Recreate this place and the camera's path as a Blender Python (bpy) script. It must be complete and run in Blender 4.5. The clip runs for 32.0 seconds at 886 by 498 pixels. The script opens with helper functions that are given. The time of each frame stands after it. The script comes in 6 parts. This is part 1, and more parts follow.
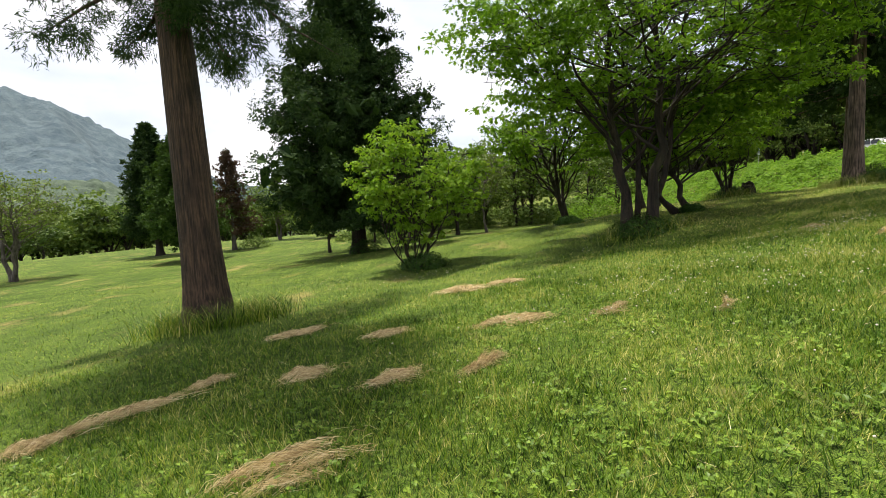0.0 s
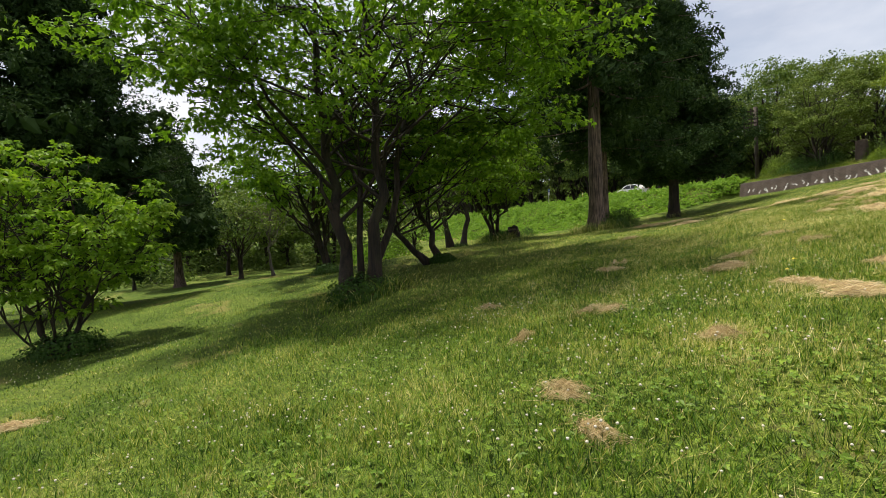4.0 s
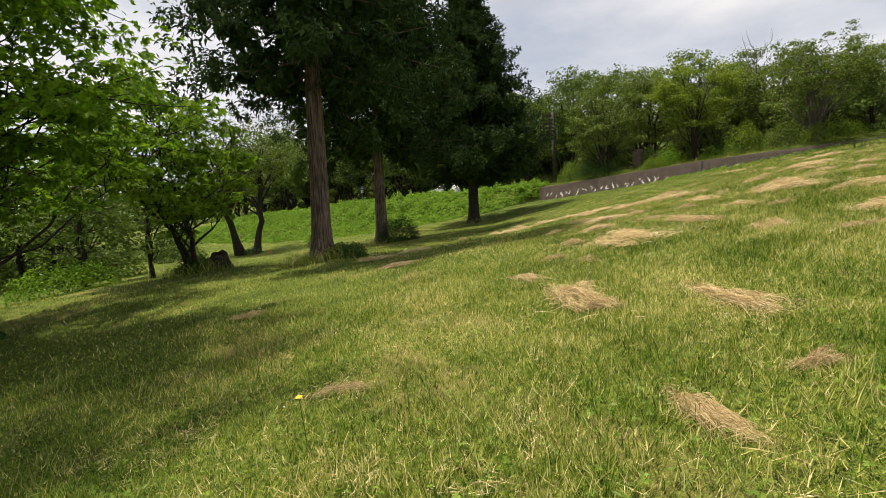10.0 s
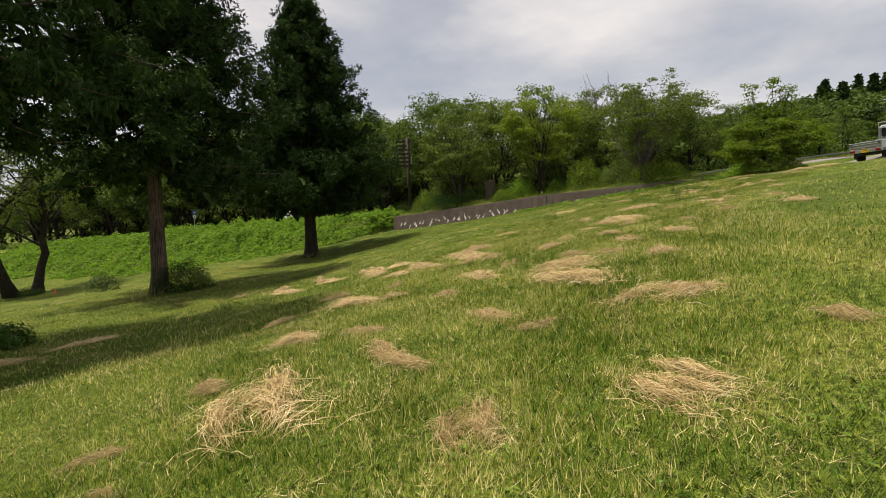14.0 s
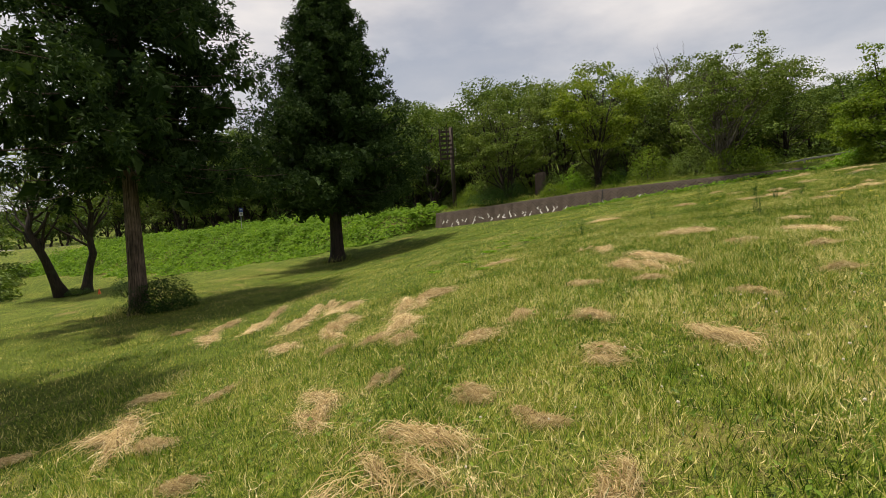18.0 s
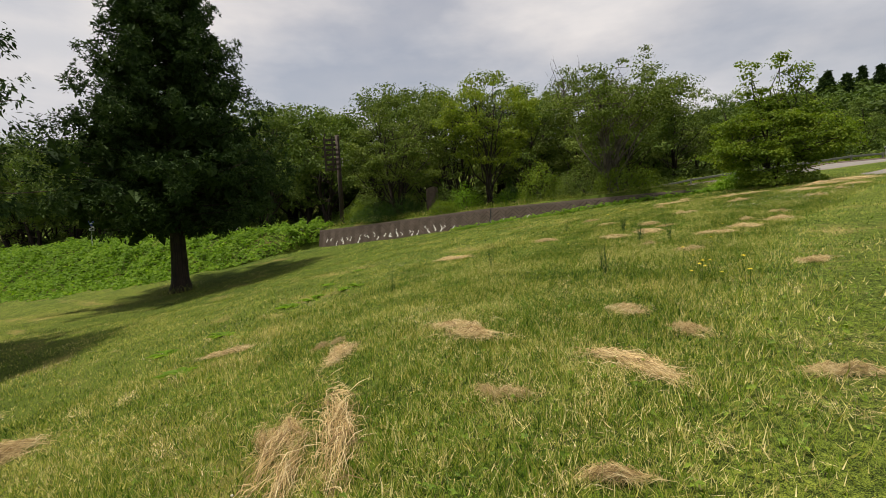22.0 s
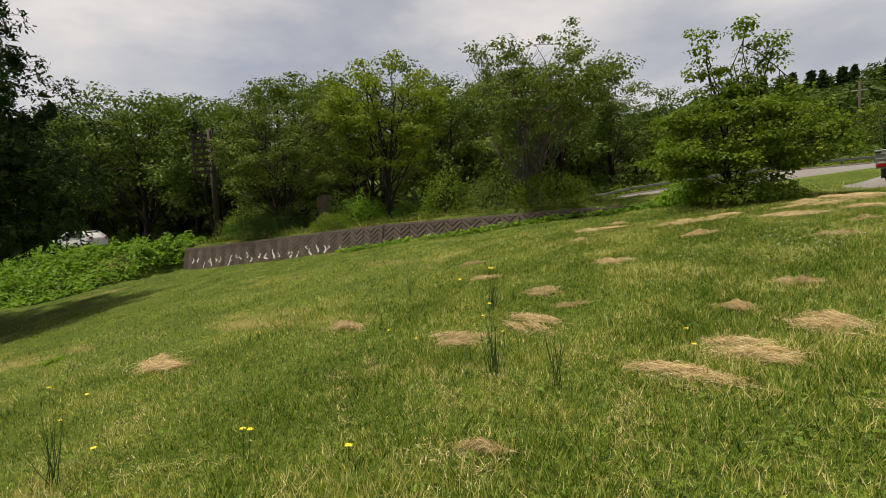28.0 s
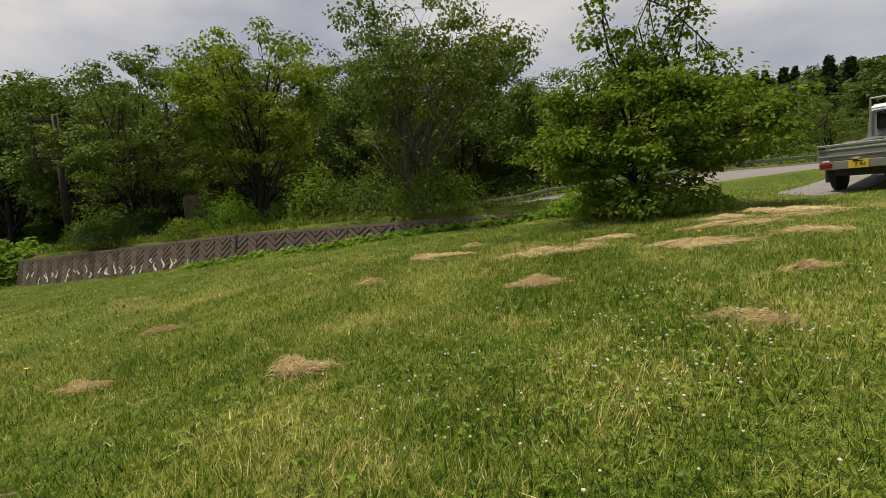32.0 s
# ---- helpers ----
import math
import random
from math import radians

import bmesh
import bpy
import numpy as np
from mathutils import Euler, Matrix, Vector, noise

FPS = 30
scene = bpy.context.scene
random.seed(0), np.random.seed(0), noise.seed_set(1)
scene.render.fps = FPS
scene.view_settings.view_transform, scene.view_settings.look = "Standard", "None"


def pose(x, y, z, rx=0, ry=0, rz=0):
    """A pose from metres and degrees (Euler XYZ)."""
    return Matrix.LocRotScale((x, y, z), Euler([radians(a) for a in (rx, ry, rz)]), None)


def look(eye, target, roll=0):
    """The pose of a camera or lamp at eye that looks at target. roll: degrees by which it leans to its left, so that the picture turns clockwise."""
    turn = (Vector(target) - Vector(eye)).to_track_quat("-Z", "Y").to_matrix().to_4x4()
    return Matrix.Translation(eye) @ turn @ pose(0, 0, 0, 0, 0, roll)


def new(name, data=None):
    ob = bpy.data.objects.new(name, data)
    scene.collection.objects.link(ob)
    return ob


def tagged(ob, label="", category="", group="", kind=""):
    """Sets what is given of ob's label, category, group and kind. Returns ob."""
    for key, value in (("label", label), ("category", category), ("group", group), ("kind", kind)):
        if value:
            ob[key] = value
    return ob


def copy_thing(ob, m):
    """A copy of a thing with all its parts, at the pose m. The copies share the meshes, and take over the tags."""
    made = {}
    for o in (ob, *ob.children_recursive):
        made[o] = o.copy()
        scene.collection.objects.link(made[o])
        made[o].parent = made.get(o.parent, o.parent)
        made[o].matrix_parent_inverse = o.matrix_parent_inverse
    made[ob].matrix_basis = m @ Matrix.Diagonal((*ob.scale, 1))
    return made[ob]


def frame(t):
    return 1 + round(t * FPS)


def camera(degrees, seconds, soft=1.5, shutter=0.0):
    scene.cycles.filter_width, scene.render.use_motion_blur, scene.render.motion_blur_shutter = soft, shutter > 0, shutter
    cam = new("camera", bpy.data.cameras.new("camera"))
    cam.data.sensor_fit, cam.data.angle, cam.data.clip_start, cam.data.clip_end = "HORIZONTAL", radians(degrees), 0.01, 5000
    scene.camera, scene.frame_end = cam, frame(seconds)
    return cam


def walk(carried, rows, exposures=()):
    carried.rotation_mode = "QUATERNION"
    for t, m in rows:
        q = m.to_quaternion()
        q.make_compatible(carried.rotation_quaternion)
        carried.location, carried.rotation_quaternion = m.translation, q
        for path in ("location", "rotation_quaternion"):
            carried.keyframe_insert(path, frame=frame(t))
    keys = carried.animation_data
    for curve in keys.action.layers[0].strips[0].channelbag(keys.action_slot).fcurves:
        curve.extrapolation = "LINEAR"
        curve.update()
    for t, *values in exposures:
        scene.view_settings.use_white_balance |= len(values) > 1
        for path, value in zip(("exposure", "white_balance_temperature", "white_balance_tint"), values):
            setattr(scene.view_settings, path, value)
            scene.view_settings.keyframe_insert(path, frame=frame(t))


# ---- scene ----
cam = camera(85.3, 32.0, 0.75)
PATH = [
    (0.0, (0.000, 0.000, 1.400), (-0.057, 9.951, 0.408), -3.32),
    (0.5, (0.420, 0.348, 1.418), (0.614, 10.307, 0.534), -3.37),
    (1.0, (0.882, 0.628, 1.516), (1.606, 10.569, 0.709), -3.36),
    (1.5, (1.337, 1.010, 1.490), (2.696, 10.893, 0.810), -3.28),
    (2.0, (1.833, 1.282, 1.510), (3.625, 11.096, 0.830), -3.21),
    (2.5, (2.296, 1.562, 1.609), (4.499, 11.291, 0.913), -3.25),
    (3.0, (2.753, 1.909, 1.624), (5.367, 11.540, 0.967), -3.08),
    (3.5, (3.252, 2.148, 1.686), (6.240, 11.673, 1.106), -3.03),
    (5.5, (5.204, 3.399, 1.869), (8.938, 12.659, 1.307), -3.12),
    (6.0, (5.778, 3.675, 1.923), (9.969, 12.728, 1.233), -3.09),
    (6.5, (6.243, 3.807, 2.075), (11.090, 12.528, 1.397), -2.91),
    (7.0, (6.782, 4.049, 2.172), (12.181, 12.436, 1.461), -2.78),
    (7.5, (7.393, 4.133, 2.205), (13.068, 12.334, 1.479), -2.76),
    (8.0, (7.929, 4.333, 2.269), (13.776, 12.413, 1.545), -2.73),
    (8.5, (8.504, 4.496, 2.335), (14.498, 12.459, 1.526), -2.60),
    (9.0, (9.043, 4.624, 2.444), (15.061, 12.564, 1.583), -2.68),
    (9.5, (9.617, 4.900, 2.498), (15.555, 12.905, 1.688), -2.65),
    (10.0, (10.151, 5.134, 2.520), (16.099, 13.127, 1.658), -2.64),
    (10.5, (10.690, 5.376, 2.618), (16.947, 13.120, 1.676), -2.48),
    (11.0, (11.304, 5.618, 2.711), (18.000, 12.987, 1.781), -2.40),
    (11.5, (11.955, 5.705, 2.780), (18.897, 12.849, 1.893), -2.29),
    (12.0, (12.566, 5.864, 2.805), (19.838, 12.689, 2.071), -2.20),
    (12.5, (13.106, 5.879, 2.925), (20.687, 12.368, 2.278), -2.01),
    (13.0, (13.608, 5.819, 3.056), (21.353, 12.121, 2.504), -1.96),
    (13.5, (14.185, 5.909, 3.166), (21.966, 12.170, 2.652), -2.03),
    (14.0, (14.761, 5.883, 3.250), (22.496, 12.199, 2.716), -1.97),
    (14.5, (15.258, 6.004, 3.286), (22.962, 12.360, 2.784), -2.00),
    (15.0, (15.721, 6.095, 3.403), (23.324, 12.571, 2.895), -2.00),
    (15.5, (16.223, 6.110, 3.526), (23.689, 12.744, 3.028), -2.13),
    (17.5, (18.450, 6.499, 3.856), (25.337, 13.722, 3.227), -2.35),
    (18.0, (18.987, 6.586, 3.931), (25.701, 13.962, 3.210), -2.40),
    (18.5, (19.560, 6.745, 3.959), (26.274, 14.121, 3.237), -2.40),
    (19.0, (20.097, 6.832, 4.034), (26.941, 14.089, 3.334), -2.39),
    (19.5, (20.675, 6.847, 4.152), (27.721, 13.910, 3.477), -2.31),
    (20.0, (21.288, 6.972, 4.219), (28.523, 13.848, 3.622), -2.34),
    (20.5, (21.899, 6.941, 4.263), (29.167, 13.780, 3.616), -2.31),
    (21.0, (22.434, 7.025, 4.300), (29.859, 13.696, 3.696), -2.26),
    (21.5, (23.012, 7.077, 4.415), (30.656, 13.499, 3.840), -2.16),
    (22.0, (23.590, 6.979, 4.544), (31.364, 13.239, 3.926), -2.03),
    (22.5, (24.199, 7.059, 4.540), (32.078, 13.181, 3.876), -2.02),
    (23.0, (24.735, 7.028, 4.588), (32.663, 13.081, 3.876), -1.97),
    (23.5, (25.312, 7.081, 4.703), (33.231, 13.149, 4.007), -1.88),
    (24.0, (25.849, 7.282, 4.766), (33.584, 13.582, 4.076), -1.96),
    (24.5, (26.421, 7.516, 4.786), (33.715, 14.315, 4.037), -2.08),
    (26.5, (28.646, 8.476, 5.098), (36.064, 15.145, 4.388), -2.46),
    (27.0, (29.256, 8.442, 5.104), (36.948, 14.794, 4.411), -2.40),
    (27.5, (29.870, 8.340, 5.194), (37.907, 14.252, 4.524), -2.26),
    (28.0, (30.482, 8.234, 5.246), (38.840, 13.688, 4.621), -2.13),
    (28.5, (31.097, 8.019, 5.346), (39.643, 13.178, 4.758), -2.02),
    (29.0, (31.744, 7.947, 5.355), (40.391, 12.942, 4.811), -1.91),
    (29.5, (32.392, 7.799, 5.370), (41.054, 12.764, 4.794), -1.89),
    (30.0, (33.004, 7.731, 5.418), (41.646, 12.726, 4.805), -1.91),
    (30.5, (33.693, 7.743, 5.492), (42.272, 12.842, 4.855), -1.99),
    (31.0, (34.305, 7.637, 5.544), (42.858, 12.781, 4.921), -2.01),
    (31.5, (35.031, 7.644, 5.578), (43.685, 12.608, 4.897), -2.00),
    (32.0, (35.676, 7.531, 5.552), (44.421, 12.327, 4.830), -1.99),
]
walk(cam, [(t, look(eye, target, roll)) for t, eye, target, roll in PATH],
     exposures=((0, 0.90, 6450, 13), (3, 0.58, 6400, 13), (6, 0.70, 6600, 14), (8, 0.70, 6700, 14), (10, 0.52, 6800, 13.5), (13, 0.28, 6900, 14), (19, 0.24, 6900, 14), (23, 0.16, 6900, 14), (30, 0.06, 6950, 14), (32, 0.0, 6900, 13.5)))

# ---- light ----
SUN_HIGH, SUN_TURN = 71.0, 126.0   # degrees above the horizon; degrees from +x, anticlockwise, towards which the sun stands
sun_data = bpy.data.lights.new("sun", "SUN")
sun_data.energy, sun_data.angle, sun_data.color = 5.0, radians(3.0), (1.0, 0.93, 0.80)
sun = new("sun", sun_data)
sun_way = Vector((math.cos(radians(SUN_HIGH)) * math.cos(radians(SUN_TURN)), math.cos(radians(SUN_HIGH)) * math.sin(radians(SUN_TURN)), math.sin(radians(SUN_HIGH))))
sun.matrix_world = look(sun_way * 300, (0, 0, 0))

world = bpy.data.worlds.new("sky")
scene.world = world
world.use_nodes = True
wn, wl = world.node_tree.nodes, world.node_tree.links
wn.clear()
w_out, w_bg = wn.new("ShaderNodeOutputWorld"), wn.new("ShaderNodeBackground")
w_sky = wn.new("ShaderNodeTexSky")
w_sky.sky_type, w_sky.sun_disc = "NISHITA", False
w_sky.sun_elevation, w_sky.sun_rotation = radians(SUN_HIGH), radians(90 - SUN_TURN)
w_geo, w_map = wn.new("ShaderNodeTexCoord"), wn.new("ShaderNodeMapping")
w_map.inputs["Scale"].default_value = (1.0, 1.0, 2.6)
w_noise, w_ramp, w_mix = wn.new("ShaderNodeTexNoise"), wn.new("ShaderNodeValToRGB"), wn.new("ShaderNodeMixRGB")
w_noise.inputs["Scale"].default_value, w_noise.inputs["Detail"].default_value, w_noise.inputs["Roughness"].default_value = 2.3, 7.0, 0.52
w_ramp.color_ramp.elements[0].position, w_ramp.color_ramp.elements[1].position = 0.34, 0.60
w_ramp.color_ramp.elements[0].color, w_ramp.color_ramp.elements[1].color = (0.5, 0.5, 0.5, 1), (1, 1, 1, 1)
w_noise2, w_ramp2 = wn.new("ShaderNodeTexNoise"), wn.new("ShaderNodeValToRGB")
w_noise2.inputs["Scale"].default_value, w_noise2.inputs["Detail"].default_value = 2.8, 8.0
w_ramp2.color_ramp.elements[0].position, w_ramp2.color_ramp.elements[1].position = 0.38, 0.64
w_ramp2.color_ramp.elements[0].color, w_ramp2.color_ramp.elements[1].color = (7.7, 8.15, 8.8, 1), (10.6, 10.5, 10.4, 1)
wl.new(w_geo.outputs["Generated"], w_map.inputs["Vector"])
wl.new(w_map.outputs["Vector"], w_noise.inputs["Vector"])
wl.new(w_map.outputs["Vector"], w_noise2.inputs["Vector"])
wl.new(w_noise.outputs["Fac"], w_ramp.inputs["Fac"])
wl.new(w_noise2.outputs["Fac"], w_ramp2.inputs["Fac"])
wl.new(w_ramp.outputs["Color"], w_mix.inputs["Fac"])
wl.new(w_sky.outputs["Color"], w_mix.inputs["Color1"])
wl.new(w_ramp2.outputs["Color"], w_mix.inputs["Color2"])
wl.new(w_mix.outputs["Color"], w_bg.inputs["Color"])
w_bg.inputs["Strength"].default_value = 0.070
wl.new(w_bg.outputs["Background"], w_out.inputs["Surface"])


# ---- materials ----
def material(name):
    m = bpy.data.materials.new(name)
    m.use_nodes = True
    n = m.node_tree.nodes
    return m, n, m.node_tree.links, n["Principled BSDF"]


def ramp(n, stops):
    r = n.new("ShaderNodeValToRGB")
    while len(r.color_ramp.elements) < len(stops):
        r.color_ramp.elements.new(0.5)
    for e, (at, col) in zip(r.color_ramp.elements, stops):
        e.position, e.color = at, (*col, 1)
    return r


def noise_of(n, l, scale, detail=4.0, rough=0.55, stretch=None, space="Object"):
    co = n.new("ShaderNodeTexCoord")
    t = n.new("ShaderNodeTexNoise")
    t.inputs["Scale"].default_value, t.inputs["Detail"].default_value, t.inputs["Roughness"].default_value = scale, detail, rough
    if stretch:
        mp = n.new("ShaderNodeMapping")
        mp.inputs["Scale"].default_value = stretch
        l.new(co.outputs[space], mp.inputs["Vector"])
        l.new(mp.outputs["Vector"], t.inputs["Vector"])
    else:
        l.new(co.outputs[space], t.inputs["Vector"])
    return t


def mixed(n, l, fac, a, b, how="MIX"):
    x = n.new("ShaderNodeMixRGB")
    x.blend_type = how
    for sock, v in (("Fac", fac), ("Color1", a), ("Color2", b)):
        if hasattr(v, "is_linked"):
            l.new(v, x.inputs[sock])
        else:
            x.inputs[sock].default_value = v if sock == "Fac" else (*v, 1)
    return x.outputs["Color"]


def bumped(n, l, bsdf, source, strength=0.4, distance=0.02):
    b = n.new("ShaderNodeBump")
    b.inputs["Strength"].default_value, b.inputs["Distance"].default_value = strength, distance
    l.new(source, b.inputs["Height"])
    l.new(b.outputs["Normal"], bsdf.inputs["Normal"])


def plain(name, low, high, rough=0.7, scale=6.0, metal=0.0, bump=0.15, distance=0.01, stretch=None, coat=0.0):
    """A surface of two tones with grain at two scales."""
    m, n, l, b = material(name)
    big, small = noise_of(n, l, scale, stretch=stretch), noise_of(n, l, scale * 9, stretch=stretch)
    both = mixed(n, l, 0.4, big.outputs["Fac"], small.outputs["Fac"])
    r = ramp(n, ((0.3, low), (0.7, high)))
    l.new(both, r.inputs["Fac"])
    l.new(r.outputs["Color"], b.inputs["Base Color"])
    b.inputs["Roughness"].default_value, b.inputs["Metallic"].default_value = rough, metal
    b.inputs["Coat Weight"].default_value = coat
    bumped(n, l, b, both, bump, distance)
    return m


def lushness(n, l):
    """1 on the damp clover lawn low on the slope, 0 on the drier grass halfway, fresher again at the top."""
    co, sep, mr = n.new("ShaderNodeTexCoord"), n.new("ShaderNodeSeparateXYZ"), n.new("ShaderNodeMapRange")
    l.new(co.outputs["Object"], sep.inputs[0])
    l.new(sep.outputs["X"], mr.inputs["Value"])
    mr.inputs["From Min"].default_value, mr.inputs["From Max"].default_value = 13.0, 3.0
    up = n.new("ShaderNodeMapRange")
    l.new(sep.outputs["X"], up.inputs["Value"])
    up.inputs["From Min"].default_value, up.inputs["From Max"].default_value, up.inputs["To Max"].default_value = 28.0, 36.0, 0.5
    both = n.new("ShaderNodeMath")
    both.operation = "MAXIMUM"
    l.new(mr.outputs["Result"], both.inputs[0])
    l.new(up.outputs["Result"], both.inputs[1])
    return both.outputs[0]


def leafy(name, tones, rough=0.55, through_light=0.35, glow_tone=None, lush=False, own=0.7, gloss=0.06):
    """Leaves: each its own tone, shining through against the light."""
    m, n, l, b = material(name)
    g = n.new("ShaderNodeNewGeometry")
    r = ramp(n, tuple((i / max(1, len(tones) - 1), c) for i, c in enumerate(tones)))
    patch = noise_of(n, l, 0.9, 3.0)
    mm = n.new("ShaderNodeMath")
    mm.operation = "MULTIPLY_ADD"
    mm.inputs[1].default_value = own
    mp = n.new("ShaderNodeMath")
    mp.operation = "MULTIPLY_ADD"
    mp.inputs[1].default_value, mp.inputs[2].default_value = 1.5 * (1.2 - own) / 0.5, -0.60 * (1.2 - own) / 0.5
    l.new(patch.outputs["Fac"], mp.inputs[0])
    l.new(g.outputs["Random Per Island"], mm.inputs[0])
    l.new(mp.outputs[0], mm.inputs[2])
    if lush:
        clump = noise_of(n, l, 11.0, 2.0)
        cm = n.new("ShaderNodeMath")
        cm.operation = "MULTIPLY_ADD"
        cm.inputs[1].default_value = 1.1
        l.new(clump.outputs["Fac"], cm.inputs[0])
        l.new(mm.outputs[0], cm.inputs[2])
        back = n.new("ShaderNodeMath")
        back.operation = "SUBTRACT"
        back.inputs[1].default_value = 0.48
        l.new(cm.outputs[0], back.inputs[0])
        mm = back
        damp = n.new("ShaderNodeMath")
        damp.operation = "MULTIPLY_ADD"
        damp.inputs[1].default_value = -0.19
        l.new(lushness(n, l), damp.inputs[0])
        l.new(mm.outputs[0], damp.inputs[2])
        mm = damp
    l.new(mm.outputs[0], r.inputs["Fac"])
    l.new(r.outputs["Color"], b.inputs["Base Color"])
    b.inputs["Roughness"].default_value = rough
    b.inputs["Specular IOR Level"].default_value = gloss
    if through_light:
        t = n.new("ShaderNodeBsdfTranslucent")
        bright = mixed(n, l, 1.0, r.outputs["Color"], glow_tone or (1.5, 1.6, 0.7), "MULTIPLY")
        l.new(bright, t.inputs["Color"])
        mix = n.new("ShaderNodeMixShader")
        mix.inputs["Fac"].default_value = through_light
        l.new(b.outputs["BSDF"], mix.inputs[1])
        l.new(t.outputs["BSDF"], mix.inputs[2])
        l.new(mix.outputs["Shader"], n["Material Output"].inputs["Surface"])
    return m


def bark(name, dark, light, ridged=18.0, moss=None):
    m, n, l, b = material(name)
    ridge, blotch = noise_of(n, l, ridged, 5.0, 0.6, (1, 1, 0.06)), noise_of(n, l, 2.2, 4.0)
    r = ramp(n, ((0.38, dark), (0.62, light)))
    l.new(ridge.outputs["Fac"], r.inputs["Fac"])
    patch = ramp(n, ((0.42, (0, 0, 0)), (0.72, (0.75, 0.75, 0.75))))
    l.new(blotch.outputs["Fac"], patch.inputs["Fac"])
    tone = mixed(n, l, patch.outputs["Color"], r.outputs["Color"], tuple(0.45 * v for v in dark), "MIX")
    if moss:
        mo = noise_of(n, l, 1.3, 5.0)
        mr = ramp(n, ((0.52, (0, 0, 0)), (0.68, (1, 1, 1))))
        l.new(mo.outputs["Fac"], mr.inputs["Fac"])
        tone = mixed(n, l, mr.outputs["Color"], tone, moss)
    l.new(tone, b.inputs["Base Color"])
    b.inputs["Roughness"].default_value = 0.9
    bumped(n, l, b, ridge.outputs["Fac"], 0.9, 0.04)
    return m


def lawn_material():
    m, n, l, b = material("lawn")
    wide, mid, fine, tiny = (noise_of(n, l, s, d, 0.62) for s, d in ((0.16, 4.0), (0.9, 5.0), (24.0, 6.0), (150.0, 4.0)))
    lush = lushness(n, l)
    both = mixed(n, l, 0.5, wide.outputs["Fac"], mid.outputs["Fac"])
    dry_green = ramp(n, ((0.32, (0.040, 0.065, 0.010)), (0.5, (0.072, 0.099, 0.016)), (0.70, (0.124, 0.134, 0.030))))
    wet_green = ramp(n, ((0.32, (0.028, 0.051, 0.008)), (0.5, (0.056, 0.090, 0.014)), (0.70, (0.104, 0.130, 0.025))))
    l.new(both, dry_green.inputs["Fac"])
    l.new(both, wet_green.inputs["Fac"])
    green = mixed(n, l, lush, dry_green.outputs["Color"], wet_green.outputs["Color"])
    # fine speckle paints the shaded gaps between blades and the lit blades
    shade_speck = ramp(n, ((0.41, (0.10, 0.12, 0.10)), (0.50, (0.85, 0.90, 0.80)), (0.585, (2.5, 2.25, 2.0))))
    l.new(mixed(n, l, 0.6, fine.outputs["Fac"], tiny.outputs["Fac"]), shade_speck.inputs["Fac"])
    tone = mixed(n, l, 1.0, green, shade_speck.outputs["Color"], "MULTIPLY")
    dry, dry_r = noise_of(n, l, 0.55, 7.0, 0.7, (1, 0.55, 1)), ramp(n, ((0.56, (0, 0, 0)), (0.70, (0.75, 0.75, 0.75))))
    l.new(dry.outputs["Fac"], dry_r.inputs["Fac"])
    tone = mixed(n, l, dry_r.outputs["Color"], tone, mixed(n, l, tiny.outputs["Fac"], (0.10, 0.082, 0.026), (0.38, 0.29, 0.12)))
    l.new(tone, b.inputs["Base Color"])
    b.inputs["Roughness"].default_value, b.inputs["Specular IOR Level"].default_value = 0.95, 0.1
    bumped(n, l, b, mixed(n, l, 0.5, fine.outputs["Fac"], tiny.outputs["Fac"]), 0.8, 0.02)
    return m


def straw_material():
    m, n, l, b = material("straw")
    g = n.new("ShaderNodeNewGeometry")
    r = ramp(n, ((0.0, (0.17, 0.105, 0.046)), (0.3, (0.44, 0.320, 0.140)), (0.7, (0.66, 0.520, 0.260)), (1.0, (0.86, 0.73, 0.46))))
    l.new(g.outputs["Random Per Island"], r.inputs["Fac"])
    l.new(r.outputs["Color"], b.inputs["Base Color"])
    b.inputs["Roughness"].default_value = 0.75
    return m


def paint(name, colour, rough=0.3, metal=0.0, coat=0.4):
    m, n, l, b = material(name)
    dust = noise_of(n, l, 5.0, 6.0)
    r = ramp(n, ((0.35, tuple(0.86 * v for v in colour)), (0.75, colour)))
    l.new(dust.outputs["Fac"], r.inputs["Fac"])
    l.new(r.outputs["Color"], b.inputs["Base Color"])
    b.inputs["Roughness"].default_value, b.inputs["Metallic"].default_value, b.inputs["Coat Weight"].default_value = rough, metal, coat
    return m


LAWN, STRAW = lawn_material(), straw_material()
BLADE = leafy("grass_blade", ((0.010, 0.032, 0.003), (0.036, 0.092, 0.007), (0.090, 0.172, 0.012), (0.184, 0.247, 0.026), (0.355, 0.345, 0.09), (0.66, 0.58, 0.29)), 0.40, 0.20, lush=True, own=0.85, gloss=0.15)
TUFT = leafy("tuft_blade", ((0.022, 0.066, 0.007), (0.055, 0.135, 0.012), (0.115, 0.215, 0.022), (0.22, 0.29, 0.06)), 0.42, 0.22, own=0.9, gloss=0.12)
CLOVER = leafy("clover_leaf", ((0.050, 0.096, 0.012), (0.102, 0.172, 0.020), (0.190, 0.268, 0.032)), 0.42, 0.2, gloss=0.12)
MAPLE = leafy("maple_leaf", ((0.056, 0.118, 0.010), (0.102, 0.195, 0.016), (0.185, 0.290, 0.028)), 0.45, 0.34)
SAPLING = leafy("sapling_leaf", ((0.058, 0.098, 0.012), (0.108, 0.168, 0.018), (0.180, 0.230, 0.030)), 0.45, 0.35)
